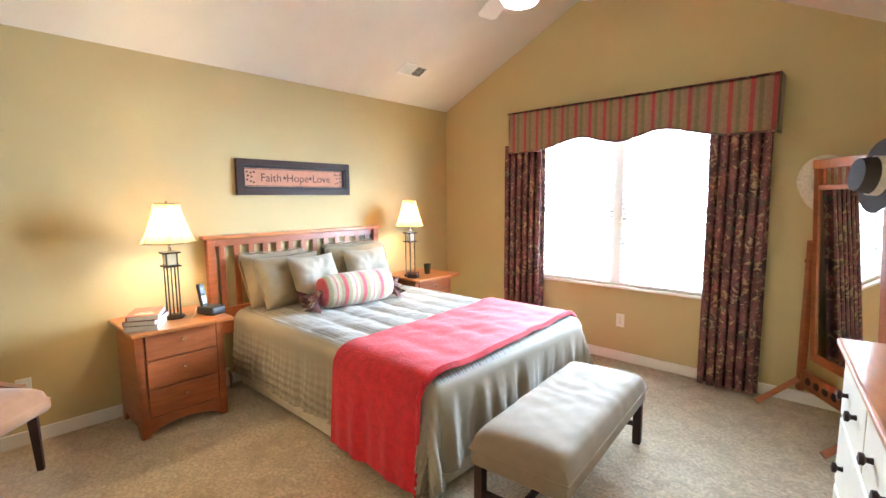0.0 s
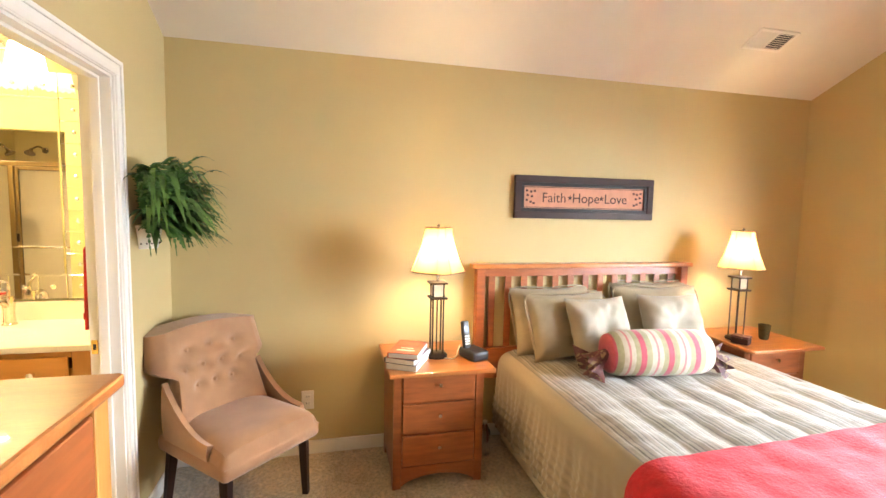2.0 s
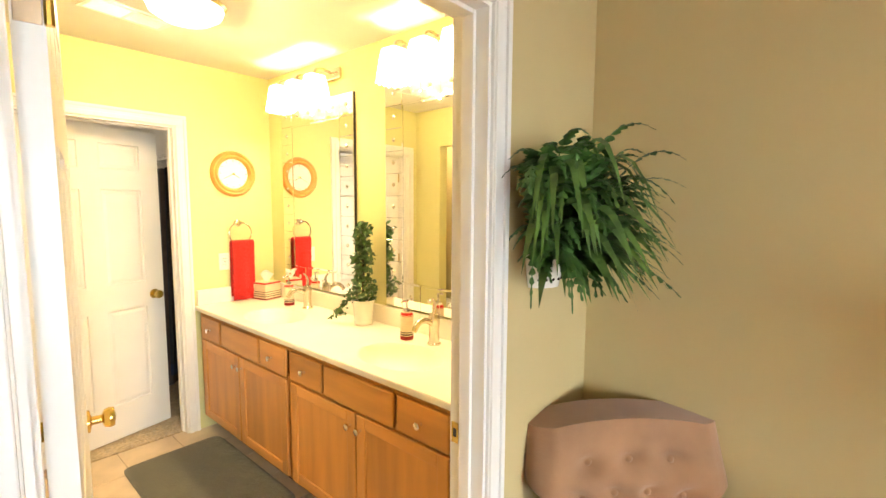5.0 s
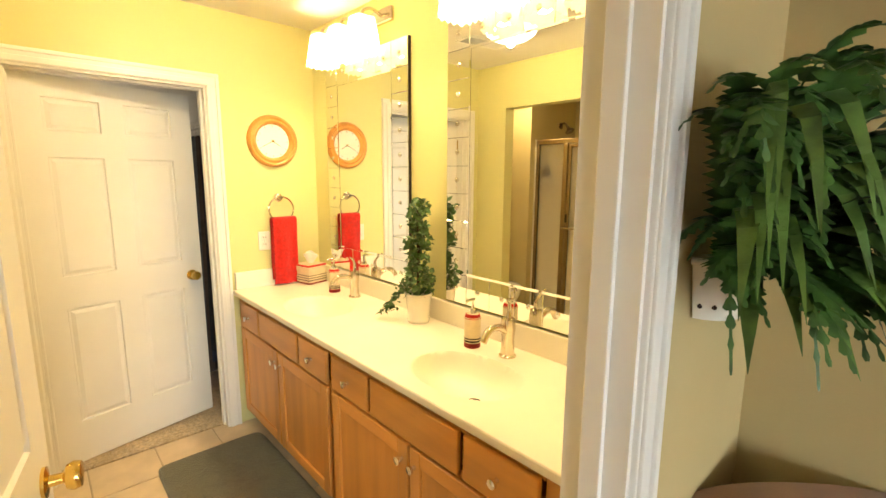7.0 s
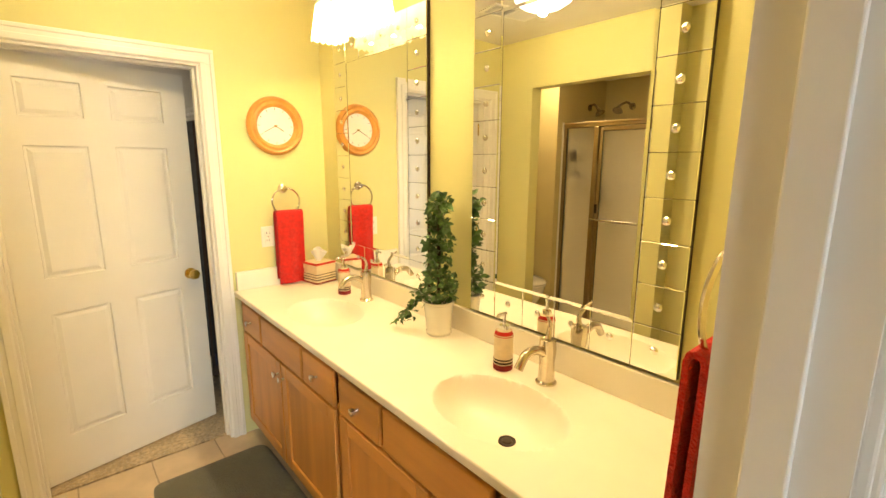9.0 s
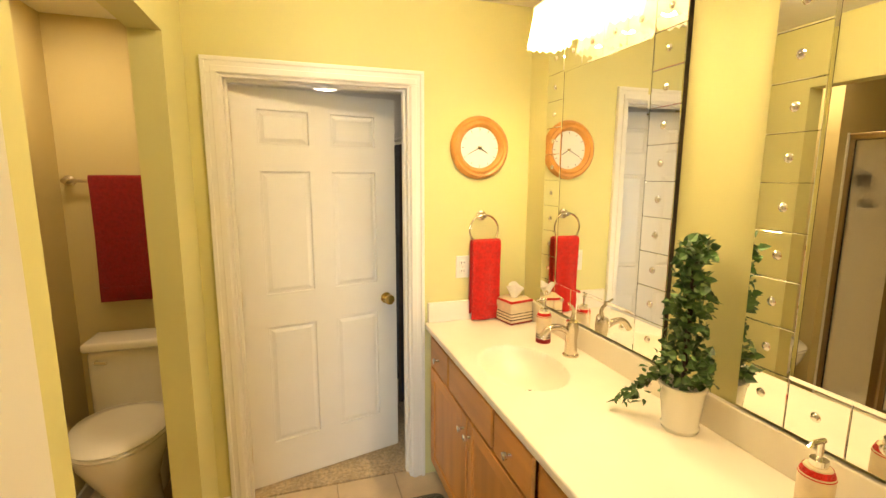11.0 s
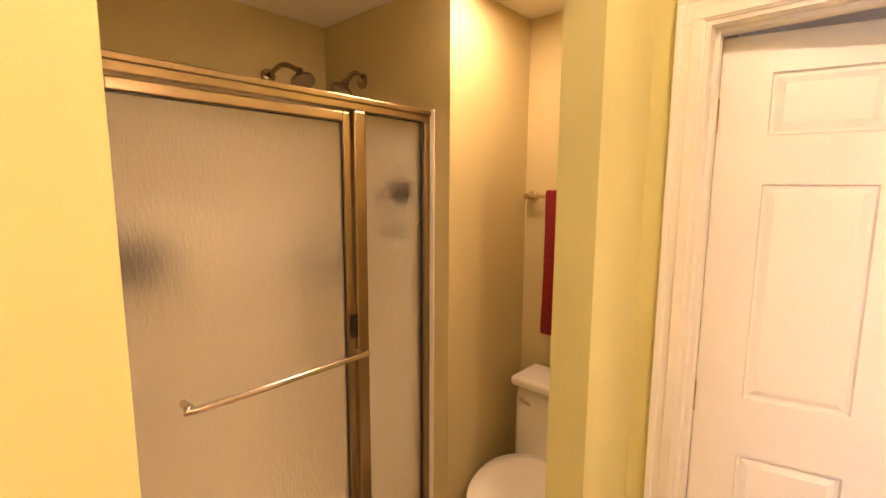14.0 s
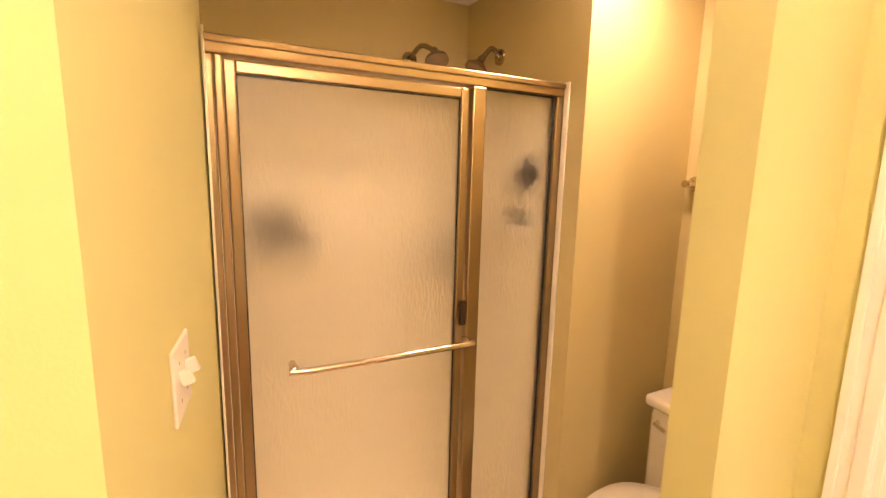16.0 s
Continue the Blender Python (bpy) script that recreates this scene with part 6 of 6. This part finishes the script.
def build_toilet():
    t = thing("toilet", pose(-1.735, -3.53, 0), "white two-piece toilet with a closed lid", "toilet")
    part("bowl", loft([(0, 0.30, 0.105, 0.20, 0.16, 0.0), (0, 0.30, 0.10, 0.19, 0.15, 0.05), (0, 0.30, 0.098, 0.175, 0.14, 0.17), (0, 0.33, 0.135, 0.225, 0.15, 0.28), (0, 0.36, 0.185, 0.27, 0.17, 0.41), (0, 0.36, 0.197, 0.282, 0.18, 0.462)]), M_PORCELAIN, t, smooth=True)
    part("seat", loft([(0, 0.36, 0.197, 0.282, 0.185, 0.464), (0, 0.36, 0.202, 0.288, 0.19, 0.473), (0, 0.36, 0.197, 0.282, 0.185, 0.481)]), M_PORCELAIN, t, smooth=True)
    part("lid", loft([(0, 0.36, 0.196, 0.282, 0.19, 0.484), (0, 0.36, 0.202, 0.288, 0.192, 0.493), (0, 0.36, 0.19, 0.275, 0.18, 0.505), (0, 0.36, 0.13, 0.19, 0.12, 0.511)]), M_PORCELAIN, t, smooth=True)
    part("tank", box((-0.185, 0.012, 0.43), (0.185, 0.195, 0.78), 0.03, seg=4), M_PORCELAIN, t, smooth=True)
    part("tank_lid", box((-0.198, 0.006, 0.78), (0.198, 0.21, 0.825), 0.016, seg=4), M_PORCELAIN, t, smooth=True)
    part("pedestal_back", box((-0.09, 0.02, 0.0), (0.09, 0.2, 0.43), 0.03, seg=3), M_PORCELAIN, t, smooth=True)
    h = part("flush_lever", tube([(0.14, 0.195, 0.735), (0.14, 0.215, 0.735), (0.09, 0.222, 0.73)], 0.008, 8), M_CHROME, t, "chrome flush lever", smooth=True)
    return t


build_toilet()
t = thing("towel_bar", pose(-1.76, -3.53, 1.577), "brushed nickel towel bar above the toilet", "towel bar")
for x in (-0.26, 0.26):
    part("rosette", lathe([(0, 0), (0.026, 0), (0.026, 0.008), (0.014, 0.014), (0.013, 0.062), (0, 0.064)], 20, m=Matrix.Translation((x, 0, 0)) @ Matrix.Rotation(radians(-90), 4, "X")), M_NICKEL, t, smooth=True)
part("bar", tube([(-0.26, 0.05, 0), (0.26, 0.05, 0)], 0.008, 12), M_NICKEL, t, smooth=True)
# The dim light over the toilet is put into this towel's colour.
build_towel(pose(-1.765, -3.48, 1.589, 0, 0, 180), 0.34, 0.60, 0.016, 4, "red bath towel above the toilet, coloured darker for dim light", mat=M_TOWEL_DIM_DARK)
t = thing("toilet_paper_holder", pose(XP - 0.02, -3.20, 0.66), "toilet paper roll on a nickel holder", "toilet paper")
part("holder", tube(bend([(0.0, 0.05, 0), (0.06, 0.05, 0), (0.07, 0.04, 0), (0.07, -0.06, 0)], 4), 0.006, 8), M_NICKEL, t)
part("roll", lathe([(0.02, -0.05), (0.055, -0.05), (0.055, 0.05), (0.02, 0.05)], 24, m=Matrix.Translation((0.07, 0, 0)) @ Matrix.Rotation(radians(90), 4, "X")), M_TRIM, t, "white paper roll", smooth=True)


# ---- closet ----
def build_closet_rod():
    t = thing("closet_shelf", pose(-3.50, -4.3, 1.95), "white wire closet shelf with a hanging rod", "shelf")
    for k in range(16):
        x = -0.19 + 0.38 * k / 15
        part("wire", tube([(x, -1.2, 0), (x, 1.0, 0)], 0.003, 6), M_TRIM, t)
    part("rod", tube([(0.18, -1.2, -0.05), (0.18, 1.0, -0.05)], 0.012, 10), M_TRIM, t)
    for y in (-1.0, 0.0, 0.9):
        part("brace", tube([(-0.19, y, -0.30), (0.18, y, -0.02)], 0.006, 6), M_TRIM, t)
    return t


build_closet_rod()
t = thing("storage_box", pose(-3.50, -3.62, 1.954, 0, 0, 4), "reddish brown storage box on the closet shelf", "box")
part("body", box((-0.15, -0.12, 0.0), (0.15, 0.12, 0.15), 0.006), M_CHERRY, t)
part("lid", box((-0.155, -0.125, 0.15), (0.155, 0.125, 0.185), 0.006), M_DARKWOOD, t)


def build_garment(y, mat, length, seed):
    t = thing("hanging_garment", pose(-3.32, y, 1.90), "dark garment on a hanger in the closet", "clothing", "clothes in the closet")
    def f(u, v):
        a = 2 * u - 1
        w = 0.20 + 0.03 * v
        drop = 0.05 * abs(a) if v < 0.05 else 0.05 * abs(a) * (1 - v)
        return Vector((a * w, 0.018 * math.sin(6 * a + seed) * v + 0.02 * math.sin(13 * a + seed), -0.06 - drop - v * length))
    part("cloth", thicken(grid(f, 20, 14), 0.02), mat, t, smooth=True)
    part("hanger", tube(bend([(-0.20, 0, -0.11), (0, 0, -0.05), (0.20, 0, -0.11)], 4), 0.005, 6), M_WHITEPLASTIC, t, "white plastic hanger")
    part("hook", tube(bend([(0, 0, -0.05), (0, 0, -0.01), (0.015, 0, 0.012), (0.0, 0, 0.025)], 4), 0.002, 6), M_CHROME, t)
    return t


cloths = [material("dark_cloth_%s" % n, c, 0.9, vary=0.2, scale=20, bump=0.2) for n, c in (("black", (0.015, 0.015, 0.018)), ("navy", (0.02, 0.025, 0.05)), ("brown", (0.05, 0.03, 0.022)), ("grey", (0.07, 0.07, 0.075)))]
for k in range(16):
    build_garment(-3.42 - 0.095 * k, cloths[k % 4], 1.45 + 0.25 * ((k * 7) % 5) / 5, k)


# ---- small bedroom things ----
def build_book(m, w, d, h, mat, label):
    t = thing("book", m, label, "book", "books on the nightstand")
    part("page_block", box((-w / 2 + 0.004, -d / 2 + 0.004, 0.003), (w / 2 - 0.001, d / 2 - 0.004, h - 0.003)), M_PAPER, t, "cream page block")
    part("cover", box((-w / 2, -d / 2, 0.0), (w / 2, d / 2, 0.003), 0.001), mat, t)
    c = part("cover", box((-w / 2, -d / 2, h - 0.003), (w / 2, d / 2, h), 0.001), mat, t)
    part("spine", box((-w / 2 - 0.002, -d / 2, 0.0), (-w / 2 + 0.002, d / 2, h), 0.001), mat, t)
    bm = box((-w * 0.3, -d * 0.30, h), (w * 0.3, -d * 0.22, h + 0.0006))
    box((-w * 0.22, -d * 0.12, h), (w * 0.22, -d * 0.08, h + 0.0006), bm=bm)
    part("title_bar", bm, M_PAPER, c)
    return t


M_BOOKA = material("red_orange_cover", (0.42, 0.10, 0.06), 0.35, vary=0.4, scale=14)
M_BOOKB = material("blue_grey_cover", (0.06, 0.07, 0.10), 0.35, vary=0.3, scale=14)
M_BOOKC = material("cream_cover", (0.55, 0.50, 0.42), 0.4, vary=0.2, scale=14)
z = 0.675
for w, d, h, m, a, label in ((0.235, 0.165, 0.032, M_BOOKC, 62, "cream hardback book in the stack"), (0.24, 0.165, 0.030, M_BOOKB, 57, "dark blue hardback book in the stack"), (0.235, 0.16, 0.030, M_BOOKA, 66, "orange hardback book on top of the stack")):
    build_book(pose(-3.14, 0.715, z, 0, 0, a), d, w, h, m, label)
    z += h


def build_phone():
    t = thing("cordless_phone", pose(-3.17, 1.095, 0.675, 0, 0, 20), "black cordless phone standing in its base", "phone")
    part("base", box((-0.075, -0.055, 0), (0.075, 0.055, 0.055), 0.014, seg=3), M_BLACKPLASTIC, t, smooth=True)
    hs = part("handset", moved(box((-0.012, -0.024, 0.0), (0.014, 0.024, 0.17), 0.009, seg=3), Matrix.Translation((-0.035, -0.02, 0.035)) @ Matrix.Rotation(radians(-12), 4, "Y")), M_BLACKPLASTIC, t, smooth=True)
    part("screen", moved(box((0.0135, -0.016, 0.105), (0.0148, 0.016, 0.14)), Matrix.Translation((-0.035, -0.02, 0.035)) @ Matrix.Rotation(radians(-12), 4, "Y")), M_BLUEPLASTIC, hs)
    for r in range(4):
        for c in range(3):
            part("key", moved(box((0.0135, -0.015 + c * 0.011, 0.035 + r * 0.014), (0.0152, -0.007 + c * 0.011, 0.044 + r * 0.014)), Matrix.Translation((-0.035, -0.02, 0.035)) @ Matrix.Rotation(radians(-12), 4, "Y")), M_WHITEPLASTIC, hs)
    return t


build_phone()
t = thing("lamp_cord", pose(0, 0, 0), "thin white cord on the nightstand", "cord")
part("cord", tube(bend([(-3.20, 0.92, 0.679), (-3.16, 0.97, 0.679), (-3.22, 1.01, 0.679), (-3.28, 1.03, 0.679), (-3.40, 1.08, 0.679)], 5), 0.003, 6), M_WHITEPLASTIC, t)
t = thing("drinking_cup", pose(-3.20, 3.185, 0.675), "dark green ribbed glass on the nightstand", "cup")
part("cup", lathe([(0, 0.004), (0.026, 0.0), (0.030, 0.01), (0.038, 0.10), (0.036, 0.10), (0.028, 0.012), (0, 0.01)], 20), M_OLIVE, t, smooth=True)
t = thing("small_box", pose(-3.14, 2.93, 0.675, 0, 0, 25), "small dark keepsake box on the nightstand", "box")
part("body", box((-0.05, -0.035, 0), (0.05, 0.035, 0.04), 0.006), M_DARKWOOD, t)
part("lid", box((-0.052, -0.037, 0.04), (0.052, 0.037, 0.055), 0.006), M_CURTAIN, t)
t = thing("water_bottle", pose(-3.33, 1.235, 0.0), "clear plastic water bottle on the carpet", "bottle")
part("body", lathe([(0, 0.0), (0.033, 0.0), (0.034, 0.02), (0.032, 0.06), (0.034, 0.10), (0.033, 0.15), (0.013, 0.19), (0.013, 0.20), (0, 0.20)], 18), M_PANE, t, smooth=True)
part("cap", lathe([(0, 0.2), (0.014, 0.2), (0.014, 0.215), (0, 0.215)], 14), M_WHITEPLASTIC, t)


def build_fern():
    t = thing("wall_fern", pose(-3.19, YS, 1.25), "bushy green fern in a white wall planter", "plant")
    bm = grid(lambda u, v: Vector((0.088 * (0.74 + 0.26 * v) * math.cos(math.pi * u), 0.004 + 0.078 * (0.74 + 0.26 * v) * math.sin(math.pi * u), 0.055 + 0.10 * v)), 24, 8)
    p = part("planter", thicken(bm, 0.006), M_PORCELAIN, t, "white half-round wall planter", smooth=True)
    part("rim", tube([(0.089 * math.cos(math.pi * k / 24), 0.004 + 0.079 * math.sin(math.pi * k / 24), 0.155) for k in range(25)], 0.007, 8), M_PORCELAIN, p)
    part("base", prism([(0.064 * math.cos(math.pi * k / 16), 0.004 + 0.057 * math.sin(math.pi * k / 16)) for k in range(17)], 2, 0.050, 0.057), M_PORCELAIN, p)
    for k in range(9):
        a = math.pi * (k + 0.5) / 9
        part("cut_out", box((-0.0028, -0.0028, -0.0028), (0.0028, 0.0028, 0.0028)), M_DARKWOOD, p).matrix_basis = Matrix.Translation((0.0705 * math.cos(a), 0.005 + 0.0625 * math.sin(a), 0.075)) @ Euler((0.78, 0.6, 0.3)).to_matrix().to_4x4()
    rnd = random.Random(12)
    bm = bmesh.new()
    for i in range(150):
        a = math.pi * rnd.uniform(-0.02, 1.02)
        hang = i >= 146
        ln = rnd.uniform(0.16, 0.29) * (1 - 0.22 * max(0.0, math.cos(a)))
        lift = rnd.choice((rnd.uniform(0.02, 0.12), rnd.uniform(0.12, 0.26), rnd.uniform(0.20, 0.34)))
        fall = rnd.uniform(0.05, 0.15) if lift < 0.2 else rnd.uniform(0.0, 0.14)
        if hang:
            ln, lift, fall = rnd.uniform(0.14, 0.2), 0.08, rnd.uniform(0.16, 0.23)
        out = Vector((math.cos(a) * 0.95, math.sin(a) * 0.95 + 0.10, 0))
        root = Vector((0.06 * math.cos(a) + rnd.gauss(0, 0.02), 0.05 + 0.03 * math.sin(a), 0.14 + rnd.uniform(0, 0.03)))
        sway = Vector((-math.sin(a), math.cos(a), 0)) * rnd.uniform(-0.09, 0.09)
        n = 15
        prev = None
        wid = rnd.uniform(0.022, 0.042) * (0.6 if hang else 1.0)
        for k in range(n + 1):
            s = k / n
            p = root + out * (ln * s) + sway * s * s + Vector((0, 0, lift * math.sin(math.pi * s * 0.58) - fall * s ** 2.4))
            p.y = max(p.y, 0.012)
            p.x = min(max(p.x, -0.335), 0.29)
            if prev is not None:
                d = (p - prev)
                if d.length > 1e-5:
                    side = d.cross(Vector((0, 0, 1)))
                    side = side.normalized() if side.length > 1e-6 else Vector((1, 0, 0))
                    l = wid * max(0.12, math.sin(math.pi * min(0.97, 0.16 + s * 0.82)))
                    d = d.normalized()
                    st = side * 0.002
                    bm.faces.new([bm.verts.new(q) for q in (prev - st, prev + st, p + st, p - st)])
                    for sg in (-1, 1):
                        tip = p + side * sg * l + d * l * 0.45 + Vector((0, 0, -l * rnd.uniform(0.1, 0.5)))
                        b0, b1 = p - d * 0.010, p + d * 0.010
                        tip.y = max(tip.y, 0.006)
                        bm.faces.new([bm.verts.new(q) for q in (b0, (b0 + tip) / 2 - d * 0.004, tip, (b1 + tip) / 2 + d * 0.004, b1)])
            prev = p
    part("fronds", bm, M_LEAF, t)
    bm = bmesh.new()
    for i in range(95):
        a = math.pi * rnd.uniform(0.05, 0.95)
        up = rnd.uniform(0.02, 0.36)
        wd = rnd.uniform(0.012, 0.024)
        out = Vector((math.cos(a) * rnd.uniform(0.18, 0.30), math.sin(a) * rnd.uniform(0.16, 0.32) + 0.02, 0))
        pts = [Vector((0.03 * math.cos(a), 0.06, 0.14)) + out * (k / 8) + Vector((0, 0, up * math.sin(math.pi * k / 8 * 0.72) - 0.12 * (k / 8) ** 3)) for k in range(9)]
        pts = [Vector((max(p.x, -0.335), p.y, p.z)) for p in pts]
        for j, (p, q) in enumerate(zip(pts, pts[1:])):
            w0, w1 = wd * (1 - (j / 8) ** 2.5), wd * (1 - ((j + 1) / 8) ** 2.5)
            s = Vector((-math.sin(a), math.cos(a), 0.2))
            bm.faces.new([bm.verts.new(x) for x in (p - s * w0, p + s * w0, q + s * (w1 + 0.0004), q - s * (w1 + 0.0004))])
    part("grass_blade", bm, M_STRAP, t, "thin arching blades")
    return t


build_fern()


def build_fan():
    t = thing("ceiling_fan", pose(-1.62, 2.42, 0), "white ceiling fan with a lit glass bowl", "ceiling fan")
    top = RIDGE_Z - 0.01
    part("canopy", lathe([(0, top), (0.07, top), (0.065, top - 0.05), (0.02, top - 0.08), (0, top - 0.08)], 24), M_TRIM, t, smooth=True)
    part("downrod", tube([(0, 0, top - 0.07), (0, 0, 2.86)], 0.012, 10), M_TRIM, t)
    part("motor", lathe([(0, 2.88), (0.06, 2.88), (0.11, 2.85), (0.115, 2.77), (0.08, 2.73), (0, 2.73)], 30), M_TRIM, t, smooth=True)
    for k in range(5):
        a = radians(72 * k + 74)
        m = Matrix.Rotation(a, 4, "Z") @ Matrix.Translation((0, 0, 2.765)) @ Matrix.Rotation(radians(10), 4, "X")
        pts = [(0.18, -0.055), (0.62, -0.07), (0.66, -0.05), (0.66, 0.05), (0.62, 0.07), (0.18, 0.055)]
        b = part("blade", moved(prism(pts, 2, -0.004, 0.004), m), M_TRIM, t)
        part("blade_iron", moved(box((0.09, -0.018, -0.012), (0.24, 0.018, -0.004), 0.003), m), M_TRIM, b)
    part("light_fitter", lathe([(0, 2.73), (0.05, 2.73), (0.06, 2.70), (0, 2.70)], 20), M_TRIM, t)
    part("glass_bowl", lathe([(0.06, 2.70), (0.12, 2.68), (0.13, 2.65), (0.10, 2.605), (0.04, 2.585), (0, 2.583)], 28), M_DIFFUSER, t, "lit frosted glass bowl", smooth=True)
    return t


build_fan()

# ---- floor tiles, last ----
def lay_tiles(floor, x0, x1, y0, y1, ox, oy, size=0.305, gap=0.006):
    shared = {}
    j0, j1 = int(math.floor((y0 - oy) / size)), int(math.ceil((y1 - oy) / size))
    i0, i1 = int(math.floor((x0 - ox) / size)), int(math.ceil((x1 - ox) / size))
    for i in range(i0, i1):
        for j in range(j0, j1):
            a, b = max(x0, ox + i * size + gap / 2), min(x1, ox + (i + 1) * size - gap / 2)
            c, d = max(y0, oy + j * size + gap / 2), min(y1, oy + (j + 1) * size - gap / 2)
            if b - a < 0.01 or d - c < 0.01:
                continue
            key = (round(b - a, 3), round(d - c, 3))
            if key not in shared:
                p = part("tile", box((-(b - a) / 2, -(d - c) / 2, -0.006), ((b - a) / 2, (d - c) / 2, 0.0), 0.002, seg=1), M_TILE, floor)
                shared[key] = p.data
            else:
                p = new("tile", shared[key])
                p.parent = floor
            p.location = ((a + b) / 2, (c + d) / 2, 0.0)


lay_tiles(bpy.data.objects["floor_bath"], XV, -1.98, YC - 0.055, YSB + 0.055, -2.665, -3.145)
lay_tiles(bpy.data.objects["floor_bath"], -1.98, -1.41, SY - 0.08, OY1, -2.665, -3.145)
lay_tiles(bpy.data.objects["floor_toilet"], XP - 0.02, -1.46, -3.53, YC - 0.062, -2.665, -3.145)
